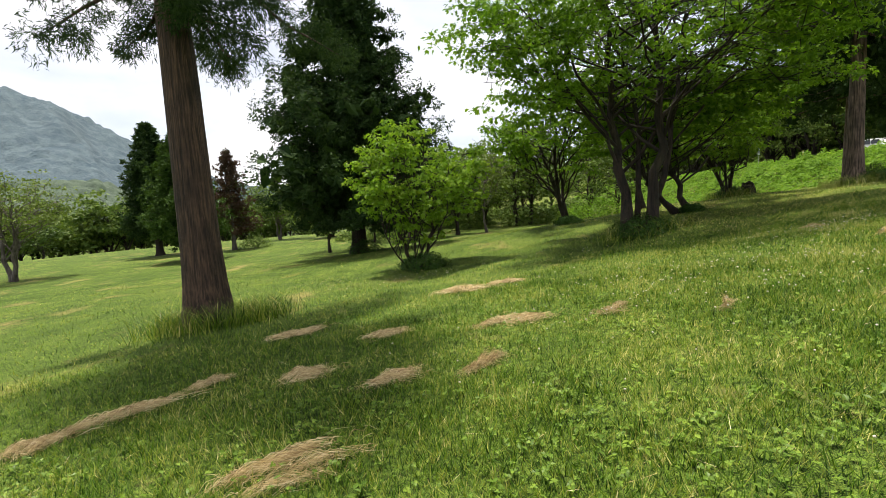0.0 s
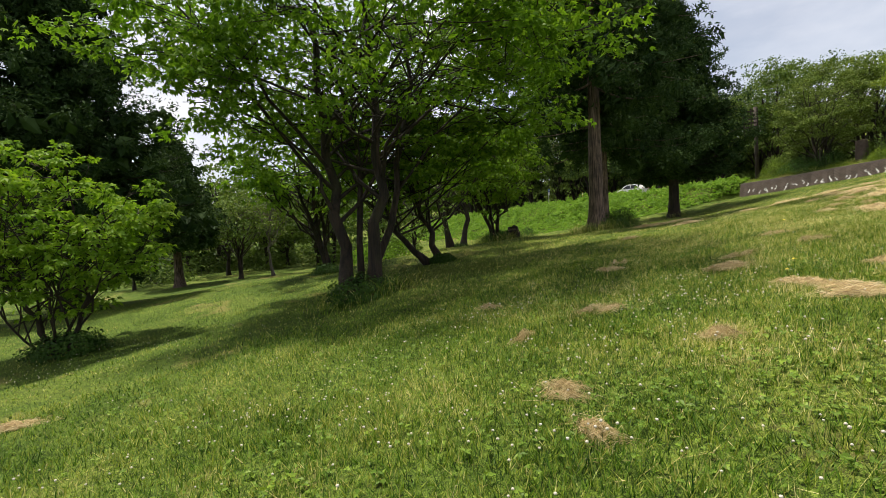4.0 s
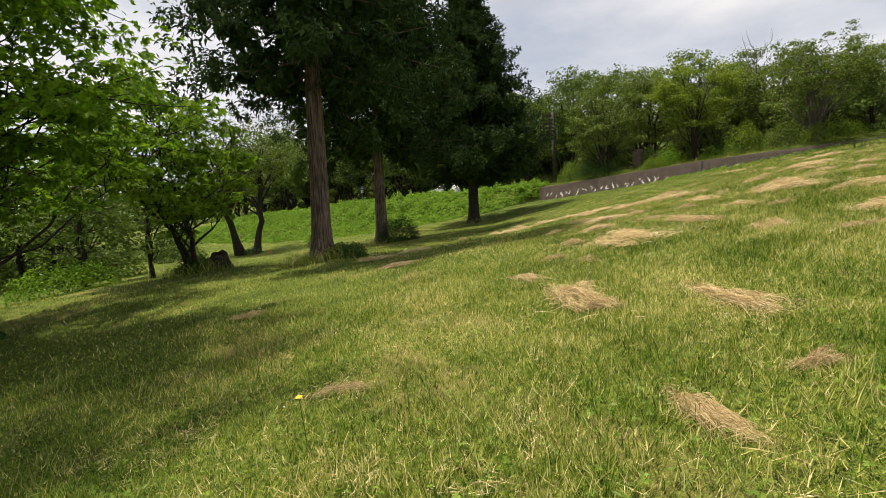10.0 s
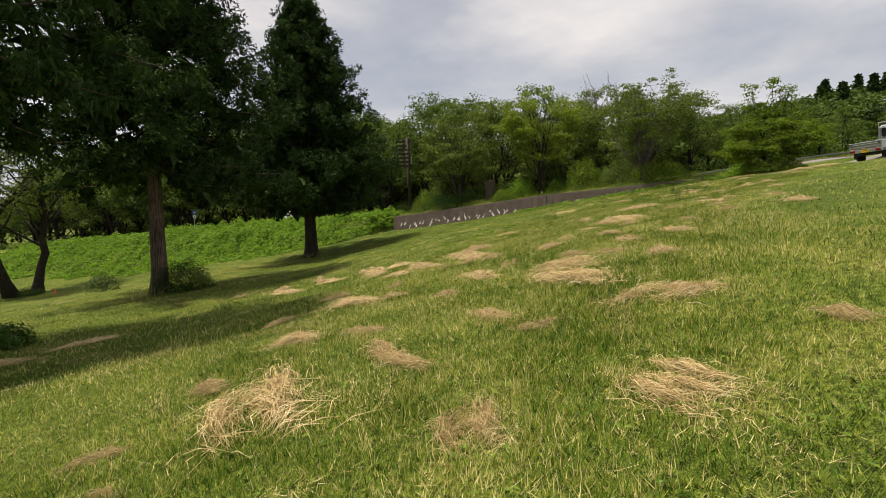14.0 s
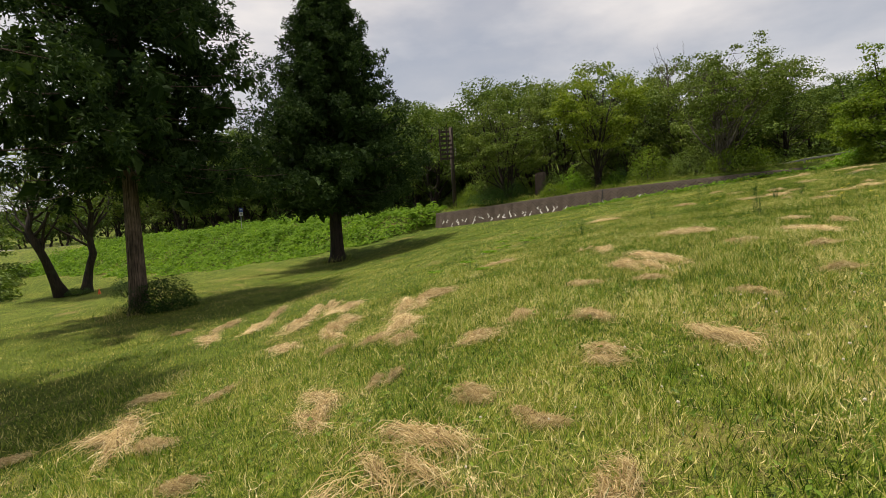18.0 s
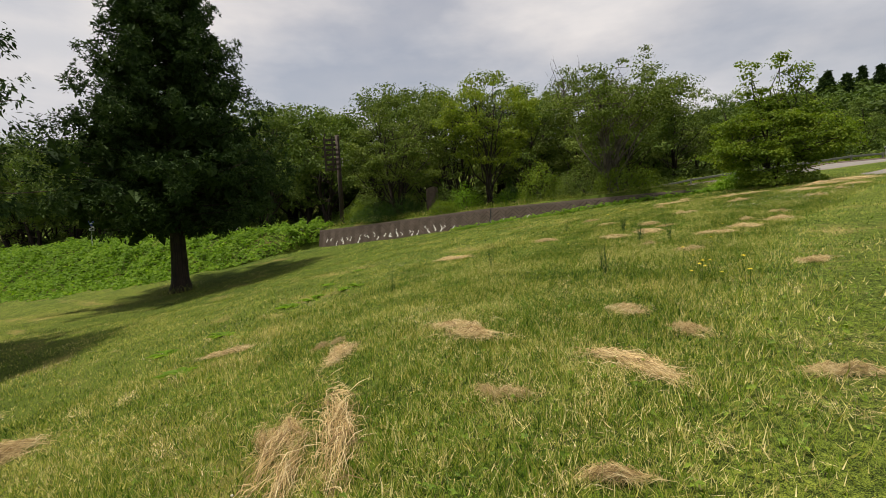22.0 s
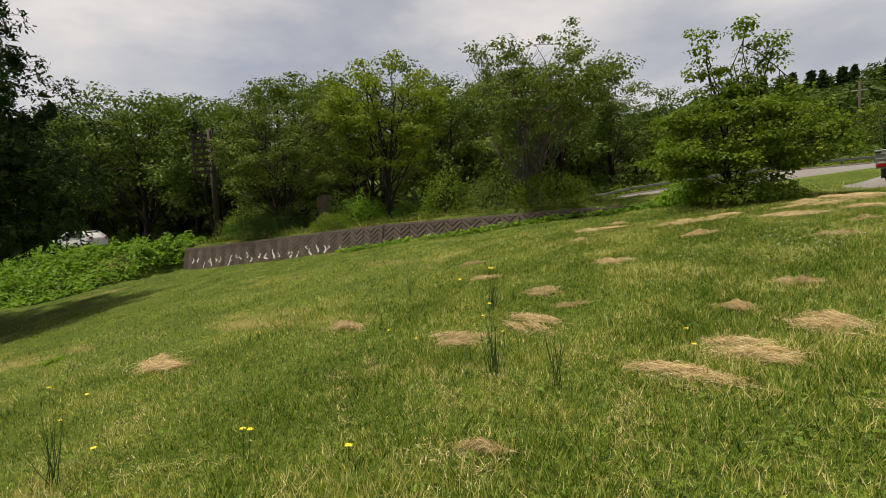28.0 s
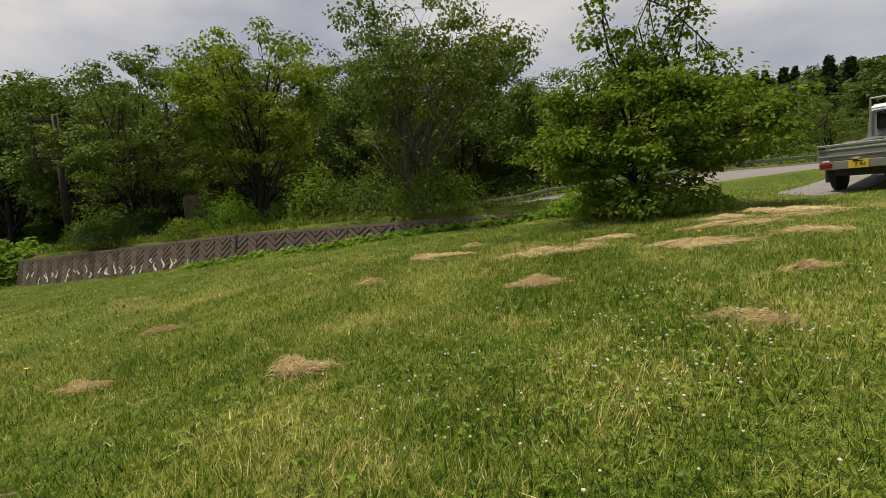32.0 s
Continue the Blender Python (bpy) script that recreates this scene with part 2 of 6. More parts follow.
DEEPWOOD = leafy("far_wood_leaf", ((0.026, 0.048, 0.013), (0.052, 0.088, 0.021), (0.092, 0.138, 0.032)), 0.5, 0.2)
CLIPPED = leafy("clipped_bush_leaf", ((0.012, 0.030, 0.007), (0.023, 0.054, 0.011), (0.044, 0.084, 0.018)), 0.5, 0.12)
BRIGHT = leafy("young_leaf", ((0.074, 0.150, 0.012), (0.140, 0.245, 0.020), (0.225, 0.320, 0.036)), 0.45, 0.30)
WOODLAND = leafy("woodland_leaf", ((0.042, 0.074, 0.016), (0.080, 0.128, 0.026), (0.145, 0.196, 0.040)), 0.5, 0.2)
OLIVE = leafy("olive_leaf", ((0.058, 0.092, 0.019), (0.104, 0.150, 0.030), (0.168, 0.212, 0.048)), 0.5, 0.2)
GOLDEN = leafy("yellow_green_leaf", ((0.080, 0.124, 0.017), (0.144, 0.198, 0.026), (0.222, 0.268, 0.040)), 0.5, 0.35)
NEEDLE = leafy("cedar_needle", ((0.013, 0.029, 0.010), (0.029, 0.055, 0.018), (0.064, 0.104, 0.032)), 0.65, 0.10, gloss=0.04)
FRESH_NEEDLE = leafy("fresh_cedar_needle", ((0.022, 0.048, 0.010), (0.044, 0.086, 0.016), (0.075, 0.124, 0.024)), 0.6, 0.12)
BROWN_NEEDLE = leafy("withered_needle", ((0.055, 0.030, 0.022), (0.085, 0.050, 0.034), (0.060, 0.060, 0.030)), 0.7, 0.1)
WEED = leafy("weed_leaf", ((0.064, 0.131, 0.012), (0.120, 0.225, 0.020), (0.184, 0.297, 0.030)), 0.45, 0.35)
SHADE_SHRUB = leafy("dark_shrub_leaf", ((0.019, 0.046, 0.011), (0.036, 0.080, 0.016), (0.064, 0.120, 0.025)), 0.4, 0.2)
RUSH = leafy("rush_stem", ((0.030, 0.065, 0.020), (0.050, 0.100, 0.030)), 0.5, 0.1)
CEDAR_BARK = bark("cedar_bark", (0.026, 0.017, 0.011), (0.195, 0.138, 0.104), 26.0)
# redder brown of the first cedar, darkened too for the shade it stands in
SHADED_RED_BARK = bark("shaded_red_cedar_bark", (0.018, 0.010, 0.006), (0.098, 0.057, 0.034), 34.0)
DARK_BARK = bark("dark_bark", (0.009, 0.006, 0.004), (0.036, 0.023, 0.014), 14.0, (0.026, 0.027, 0.010))
GREY_BARK = bark("grey_bark", (0.060, 0.050, 0.042), (0.150, 0.130, 0.110), 12.0)
ASPHALT = plain("asphalt", (0.135, 0.128, 0.120), (0.20, 0.19, 0.178), 0.9, 3.0, 0, 0.4, 0.01)
WALL_STONE = plain("wall_concrete", (0.060, 0.045, 0.037), (0.150, 0.116, 0.095), 0.9, 2.5, 0, 0.5, 0.02)
WALL_JOINT = plain("wall_joint", (0.020, 0.015, 0.012), (0.046, 0.035, 0.029), 0.95, 4.0)
COPING = plain("coping_concrete", (0.048, 0.037, 0.030), (0.125, 0.098, 0.080), 0.9, 4.0)
LIME = plain("lime_streak", (0.55, 0.54, 0.52), (0.8, 0.79, 0.77), 0.8, 8.0)
STELE = plain("stele_stone", (0.060, 0.042, 0.034), (0.150, 0.110, 0.088), 0.85, 3.0, 0, 0.8, 0.05)
WOOD_POLE = plain("old_wood", (0.022, 0.015, 0.011), (0.058, 0.040, 0.031), 0.85, 5.0, 0, 0.4, 0.01, (1, 1, 0.08))
CONCRETE = plain("concrete", (0.30, 0.29, 0.27), (0.48, 0.47, 0.44), 0.85, 3.0)
WHITE_STEEL = paint("white_steel", (0.62, 0.63, 0.62), 0.5, 0.0, 0.1)
RAIL = plain("weathered_rail", (0.075, 0.085, 0.065), (0.15, 0.16, 0.13), 0.7, 5.0, 0.0, 0.05)
GALVANISED = plain("galvanised_steel", (0.30, 0.31, 0.31), (0.48, 0.49, 0.49), 0.45, 6.0, 0.7, 0.05)
YELLOW = paint("yellow_paint", (0.50, 0.42, 0.03), 0.5)
ORANGE = paint("orange_plastic", (0.65, 0.10, 0.02), 0.5)
BLUE_SIGN = paint("blue_sign", (0.03, 0.07, 0.30), 0.5)
SILVER = paint("silver_paint", (0.42, 0.43, 0.44), 0.32, 0.5, 0.5)
BARE_EDGE = plain("bright_trim", (0.62, 0.63, 0.63), (0.75, 0.75, 0.75), 0.35, 4.0, 0.6, 0.03)
CAR_WHITE = paint("white_paint", (0.78, 0.79, 0.78), 0.25)
RUBBER = plain("rubber", (0.012, 0.012, 0.012), (0.028, 0.027, 0.026), 0.85, 8.0)
BLACK_TRIM = plain("black_trim", (0.010, 0.010, 0.010), (0.022, 0.022, 0.022), 0.6, 6.0)
TARP = plain("grey_sheet", (0.045, 0.050, 0.048), (0.10, 0.105, 0.10), 0.6, 3.0, 0, 0.6, 0.03)
PLATE = paint("plate_yellow", (0.75, 0.52, 0.05), 0.4)
INK = paint("plate_ink", (0.015, 0.015, 0.015), 0.6)
RED_LENS = paint("red_lens", (0.28, 0.015, 0.015), 0.15)
AMBER_LENS = paint("amber_lens", (0.55, 0.22, 0.02), 0.15)
CLEAR_LENS = paint("clear_lens", (0.65, 0.66, 0.66), 0.1)
PETAL, POLLEN = plain("white_petal", (0.34, 0.29, 0.22), (0.68, 0.65, 0.56), 0.8, 160.0, 0, 0.6, 0.004), plain("yellow_petal", (0.68, 0.50, 0.01), (0.80, 0.62, 0.02), 0.6, 60.0)
EARTH = plain("bare_earth", (0.055, 0.036, 0.024), (0.12, 0.085, 0.055), 0.95, 6.0, 0, 0.8, 0.03)
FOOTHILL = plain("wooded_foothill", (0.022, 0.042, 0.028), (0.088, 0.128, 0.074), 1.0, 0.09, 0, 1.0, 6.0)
# the haze of distance is put into this mountain's blue base colour
HAZED_MOUNTAIN = plain("hazed_wooded_mountain", (0.024, 0.052, 0.076), (0.100, 0.142, 0.156), 1.0, 0.05, 0, 1.0, 9.0)


def window_glass(name):
    m, n, l, b = material(name)
    b.inputs["Base Color"].default_value = (0.015, 0.018, 0.018, 1)
    b.inputs["Roughness"].default_value, b.inputs["Specular IOR Level"].default_value = 0.04, 0.6
    return m


GLASS = window_glass("dark_window_glass")


# ---- mesh helpers ----
def mesh_of(name, verts, faces, mat, smooth_faces=False):
    """A mesh from arrays; faces: (count, 3) or (count, 4), or a list of such arrays."""
    verts = np.asarray(verts, np.float32).reshape(-1, 3)
    groups = [np.asarray(f, np.int32) for f in (faces if isinstance(faces, list) else [faces]) if len(f)]
    loops = np.concatenate([g.ravel() for g in groups])
    sizes = np.concatenate([np.full(len(g), g.shape[1], np.int32) for g in groups])
    me = bpy.data.meshes.new(name)
    me.vertices.add(len(verts))
    me.vertices.foreach_set("co", verts.ravel())
    me.loops.add(len(loops))
    me.loops.foreach_set("vertex_index", loops)
    me.polygons.add(len(sizes))
    me.polygons.foreach_set("loop_start", np.concatenate([[0], np.cumsum(sizes)[:-1]]).astype(np.int32))
    me.polygons.foreach_set("use_smooth", np.full(len(sizes), smooth_faces))
    me.update(calc_edges=True)
    me.validate()
    me.materials.append(mat)
    return me


def part(name, bm, mat, parent, label="", smooth_faces=False):
    """Links a bmesh, or a ready mesh, as one object under its thing."""
    if isinstance(bm, bmesh.types.BMesh):
        me = bpy.data.meshes.new(name)
        if smooth_faces:
            for f in bm.faces:
                f.smooth = True
        bm.to_mesh(me)
        bm.free()
        me.materials.append(mat)
    else:
        me = bm
    ob = new(name, me)
    if parent:
        ob.parent = parent
    return tagged(ob, label)


def thing(name, m, label, category, group="", kind=""):
    ob = new(name)
    ob.empty_display_size = 0.2
    ob.matrix_world = m
    return tagged(ob, label, category, group, kind)


def box(sx, sy, sz, at=(0, 0, 0), bevel=0.0, turn=None, bm=None):
    bm = bm or bmesh.new()
    m = Matrix.Translation(at) @ (turn or Matrix.Identity(4)) @ Matrix.Diagonal((sx, sy, sz, 1))
    made = bmesh.ops.create_cube(bm, size=1, matrix=m)
    if bevel:
        edges = list({e for v in made["verts"] for e in v.link_edges})
        bmesh.ops.bevel(bm, geom=edges, offset=bevel, segments=2, affect="EDGES", profile=0.5)
    return bm


def rod(r1, r2, length, at=(0, 0, 0), turn=None, sides=12, bm=None):
    """A tapered round bar that rises from at along z, or along the turned z."""
    bm = bm or bmesh.new()
    m = Matrix.Translation(at) @ (turn or Matrix.Identity(4)) @ Matrix.Translation((0, 0, length / 2))
    bmesh.ops.create_cone(bm, cap_ends=True, segments=sides, radius1=r1, radius2=r2, depth=length, matrix=m)
    return bm


def tube(points, radii, sides=8):
    """Rings round a line of points; returns verts and quads."""
    points = np.asarray(points, float)
    ahead = np.gradient(points, axis=0)
    ahead /= np.linalg.norm(ahead, axis=1, keepdims=True) + 1e-9
    ref = np.where(np.abs(ahead[:, 2:3]) > 0.9, (1.0, 0, 0), (0, 0, 1.0))
    a = np.cross(ahead, ref)
    a /= np.linalg.norm(a, axis=1, keepdims=True) + 1e-9
    b = np.cross(ahead, a)
    ang = np.linspace(0, 2 * np.pi, sides, endpoint=False)
    ring = np.cos(ang)[None, :, None] * a[:, None] + np.sin(ang)[None, :, None] * b[:, None]
    verts = (points[:, None] + ring * np.asarray(radii)[:, None, None]).reshape(-1, 3)
    i = np.arange(len(points) - 1)[:, None] * sides
    j = np.arange(sides)[None]
    k = (j + 1) % sides
    quads = np.stack([i + j, i + k, i + sides + k, i + sides + j], -1).reshape(-1, 4)
    return verts, quads


def joined(pieces):
    verts, faces, gone = [], [], 0
    for v, f in pieces:
        verts.append(v)
        faces.append(f + gone)
        gone += len(v)
    return np.concatenate(verts), np.concatenate(faces)


def unit(v):
    return v / (np.linalg.norm(v, axis=-1, keepdims=True) + 1e-9)


def leaves(at, up, ahead, length, width, fold=0.18, hang=0.0):
    """Pointed leaves: two triangles each, folded along the rib."""
    ahead = unit(ahead - up * np.sum(ahead * up, -1, keepdims=True))
    side = np.cross(ahead, up)
    length, width = np.asarray(length)[:, None], np.asarray(width)[:, None]
    mid = at + ahead * length * 0.45
    tip = at + ahead * length - np.array([0, 0, 1.0]) * hang * length
    v = np.stack([at, mid + side * width / 2 + up * fold * width, tip, mid - side * width / 2 + up * fold * width], 1).reshape(-1, 3)
    i = np.arange(len(at))[:, None] * 4
    return v, np.concatenate([i + [[0, 2, 1]], i + [[0, 3, 2]]])


def blades(at, lean, length, width, rng, curl=0.35):
    """Grass blades of three triangles: a narrow quad and a tip."""
    turn = rng.uniform(0, 2 * np.pi, len(at))
    side = np.stack([np.cos(turn), np.sin(turn), np.zeros_like(turn)], -1) * width[:, None] / 2
    mid = at + lean * length[:, None] * 0.55
    tip = at + (lean + unit(lean * (1, 1, 0)) * curl) * length[:, None] * (1, 1, 0.95)
    v = np.stack([at - side, at + side, mid + side * 0.8, mid - side * 0.8, tip], 1).reshape(-1, 3)
    i = np.arange(len(at))[:, None] * 5
    return v, [np.concatenate([i + [[0, 1, 2]], i + [[0, 2, 3]], i + [[3, 2, 4]]])]


def spikes(at, lean, length, width, rng):
    """The finest grass: one narrow triangle a blade."""
    turn = rng.uniform(0, 2 * np.pi, len(at))
    side = np.stack([np.cos(turn), np.sin(turn), np.zeros_like(turn)], -1) * width[:, None] / 2
    v = np.stack([at - side, at + side, at + lean * length[:, None]], 1).reshape(-1, 3)
    return v, np.arange(len(at) * 3).reshape(-1, 3)


# ---- the lie of the land ----
ROAD = ((130.89, -62.1, 13.16), (100.63, -36.07, 10.6), (78.47, -14.05, 8.7), (64.39, -2.54, 7.35), (56.86, 5.46, 6.70), (53.53, 13.96, 5.85), (52.49, 23.97, 5.05), (51.05, 37.97, 4.22), (45.41, 53.97, 3.72), (36.11, 77.99, 2.33), (19.94, 150, -0.17), (-20.3, 320.03, -3.16))
WALL = ((46.61, 37.38), (47.14, 29.98), (47.58, 22.47), (48.64, 13.97), (49.72, 9.56))


def smooth(a, b, v):
    v = np.clip((v - a) / (b - a), 0, 1)
    return v * v * (3 - 2 * v)


def along_road(x, y):
    """Signed distance to the road's middle line (positive on the lawn's side), its height, and how far along it."""
    best = np.full(np.shape(x), 1e9)
    side, high, run = np.zeros_like(best), np.zeros_like(best), np.zeros_like(best)
    gone = 0.0
    for (ax, ay, az), (bx, by, bz) in zip(ROAD, ROAD[1:]):
        dx, dy = bx - ax, by - ay
        length = math.hypot(dx, dy)
        u = np.clip(((x - ax) * dx + (y - ay) * dy) / length ** 2, 0, 1)
        px, py = x - ax - u * dx, y - ay - u * dy
        d = np.hypot(px, py)
        near = d < best
        sign = np.where(dx * py - dy * px > 0, 1.0, -1.0)
        best = np.where(near, d, best)
        side = np.where(near, sign * d, side)
        high = np.where(near, az + u * (bz - az), high)
        run = np.where(near, gone + u * length, run)
        gone += length
    high = high - np.clip(side, -3.4, 2.9) * 0.06 * smooth(76, 92, run) * smooth(118, 103, run)
    return side, high, run


HOLLOWS = ((23.5, 50, 13, -0.95), (23, 20, 6, -0.39), (4, 21, 7, 0.28), (13, 5.5, 4.5, 0.07), (26, 8, 6, 0.35), (1, 14, 6, -0.37), (35, 33, 6, -0.45), (20, 6, 4, 0.27), (12, 22, 6, 0.35), (0, 0, 5, -0.16), (40, 14, 6, 0.10), (30, 27, 6, -0.44), (48, 5, 5, -0.11))
SLOPE = (1.7759, 3.0650, -1.6400, -0.6075, 0.5499, -0.2821, 0.1128, 0.2206, -0.0482, 0.1797)


def meadow(x, y):
    """The lawn's own slope, without road and bank."""
    cx = 13 + 43 * np.tanh((x - 13) / 43)
    cy = 15 + 30 * np.tanh((y - 15) / 30)
    u, v = (cx - 20) / 25, (cy - 15) / 20
    terms = (1, u, v, u * v, u * u, v * v, u ** 3, u * u * v, u * v * v, v ** 3)
    z = sum(c * t for c, t in zip(SLOPE, terms))
    for hx, hy, r, deep in HOLLOWS:
        z = z + deep * np.exp(-((x - hx) ** 2 + (y - hy) ** 2) / r ** 2)
    z = z - 0.16 * np.exp(-((x - 49.6) ** 2 + (y - 4.6) ** 2) / 2.4)
    z = z - 8 * smooth(45, 220, np.hypot(x - 10, y - 10)) * smooth(30, 0, x)
    return z


def bank_foot(run):
    """How far from the road's middle line the grassy bank reaches."""
    return np.interp(run, (120, 134, 137, 141, 147, 175, 200), (8.0, 7.0, 10.5, 14.0, 14.8, 16.0, 16.0))


def height(x, y):
    x, y = np.asarray(x, float), np.asarray(y, float)
    z = meadow(x, y)
    side, road, run = along_road(x, y)
    wx = np.interp(y, [w[1] for w in WALL[::-1]], [w[0] for w in WALL[::-1]])
    walled = smooth(38.6, 37.2, y) * smooth(8.2, 9.6, y)
    bank = smooth(3.6, bank_foot(run), side) * (1 - walled) + walled * smooth(-0.30, 0.02, wx - x)
    lawn_right = smooth(10, 6, y)
    bank = bank * (1 - lawn_right) + lawn_right * smooth(2.7, 5.5, side)
    z = np.where(side < 0, road, z * bank + road * (1 - bank))
    wild = np.clip(-side - 5, 0, 400)
    z = z + 10 * smooth(4, 50, wild) * smooth(98, 114, run) + 0.03 * wild
    hill = 30 * np.exp(-((x - 215) / 95) ** 2 - ((y + 75) / 85) ** 2) * smooth(4, 60, wild)
    z = z + hill
    z = z + 0.05 * np.sin(x * 1.3 + 0.7 * np.sin(y * 0.9)) * np.sin(y * 1.1 + 0.5) * smooth(3.0, 7.0, side)
    return z


# ---- ground, road, wall ----
def spread(lo, hi, step, far, grow=1.14):
    """Grid lines: even between lo and hi, then wider and wider out to far."""
    mid = list(np.arange(lo, hi + 1e-6, step))
    out, s, v = [], step, hi
    while v < far:
        s *= grow
        v += s
        out.append(v)
    back, s, v = [], step, lo
    while v > -far:
        s *= grow
        v -= s
        back.append(v)
    return np.array(back[::-1] + mid + out)


gx, gy = spread(-14, 56, 0.36, 3500), spread(-8, 44, 0.36, 3500)
GX, GY = np.meshgrid(gx, gy, indexing="ij")
GZ = height(GX, GY)
gi = np.arange(len(gx) - 1)[:, None] * len(gy) + np.arange(len(gy) - 1)[None]
ground_faces = np.stack([gi, gi + len(gy), gi + len(gy) + 1, gi + 1], -1).reshape(-1, 4)
ground = new("ground", mesh_of("ground", np.stack([GX, GY, GZ], -1), ground_faces, LAWN, True))
tagged(ground, "sloping mown meadow of patchy grass and clover", "lawn", kind="structure")


def ribbon(name, mat, inner, outer, lift, label, category, first=0, last=None):
    """A strip along the road between two distances from its middle line."""
    pts = np.array(ROAD[first:last])
    fine = [pts[0]]
    for p, q in zip(pts, pts[1:]):
        n = max(2, int(np.hypot(*(q - p)[:2]) / 1.5))
        fine += [p + (q - p) * i / n for i in range(1, n + 1)]
    fine = np.array(fine)
    for _ in range(6):
        fine[1:-1] = fine[:-2] * 0.25 + fine[1:-1] * 0.5 + fine[2:] * 0.25
    d = unit(np.gradient(fine, axis=0) * (1, 1, 0))
    left = np.stack([-d[:, 1], d[:, 0], 0 * d[:, 0]], -1)
    rows = [fine + left * s for s in (inner, inner + 0.08, (inner + outer) / 2, outer - 0.08, outer)]
    v = np.stack(rows, 1)
    v[..., 2] = height(v[..., 0], v[..., 1]) + lift
    v[:, [0, -1], 2] -= lift + 0.05
    i = np.arange(len(fine) - 1)[:, None] * 5 + np.arange(4)[None]
    f = np.stack([i, i + 1, i + 6, i + 5], -1).reshape(-1, 4)
    ob = new(name, mesh_of(name, v, f, mat, True))
    return tagged(ob, label, category, kind="structure")


ribbon("road", ASPHALT, -2.7, 2.7, 0.03, "pale grey asphalt road along the slope", "road")


def layby():
    """The paved strip beside the road on which the truck stands."""
    v, f = [], []
    n = 14
    for i in range(n + 1):
        u = i / n
        a = np.array((48.4 + 7.9 * u, 5.6 - 6.4 * u))
        b = a + np.array((1.0, 1.1)) * (0.10 + 0.90 * math.sin(math.pi * min(1, u * 1.3 + 0.12)) ** 0.5)
        for w in (0, 0.06, 0.35, 0.65, 0.94, 1):
            p = a + (b - a) * w
            v.append((p[0], p[1], float(height(p[0], p[1])) + (-0.05 if w in (0, 1) or i in (0, n) else 0.022)))
    for i in range(n):
        for j in range(5):
            f.append((i * 6 + j, i * 6 + j + 1, i * 6 + j + 7, i * 6 + j + 6))
    ob = new("pavement", mesh_of("pavement", v, np.array(f), ASPHALT, True))
    tagged(ob, "worn grey asphalt lay-by beside the lawn", "pavement", kind="structure")


layby()


def wall_at(s):
    """A place along the retaining wall's foot, s metres from its far end, and the way it runs there."""
    for (ax, ay), (bx, by) in zip(WALL, WALL[1:]):
        d = math.hypot(bx - ax, by - ay)
        if s <= d or (bx, by) == WALL[-1]:
            return ax + (bx - ax) * s / d, ay + (by - ay) * s / d, (bx - ax) / d, (by - ay) / d
        s -= d


WALL_LONG = sum(math.dist(a, b) for a, b in zip(WALL, WALL[1:]))


def wall_top(s):
    x, y, dx, dy = wall_at(s)
    return float(np.interp(s, (0, 2.5, 15, 24, WALL_LONG), (4.03, 4.17, 5.10, 5.47, 5.61)))


def wall_point(s, up, out):
    """out: metres in front of the wall's plane, towards the lawn; the wall leans back as it rises."""
    x, y, dx, dy = wall_at(s)
    foot = float(height(x - 0.5, y))
    z = wall_top(s) - up
    back = 0.16 * (z - foot)
    return x - 0.34 + dy * 0 + back - out, y, z


def clipped(poly, inside, cut):
    out = []
    for p, q in zip(poly, poly[1:] + poly[:1]):
        a, b = inside(p), inside(q)
        if a:
            out.append(p)
        if a != b:
            out.append(cut(p, q))
    return out


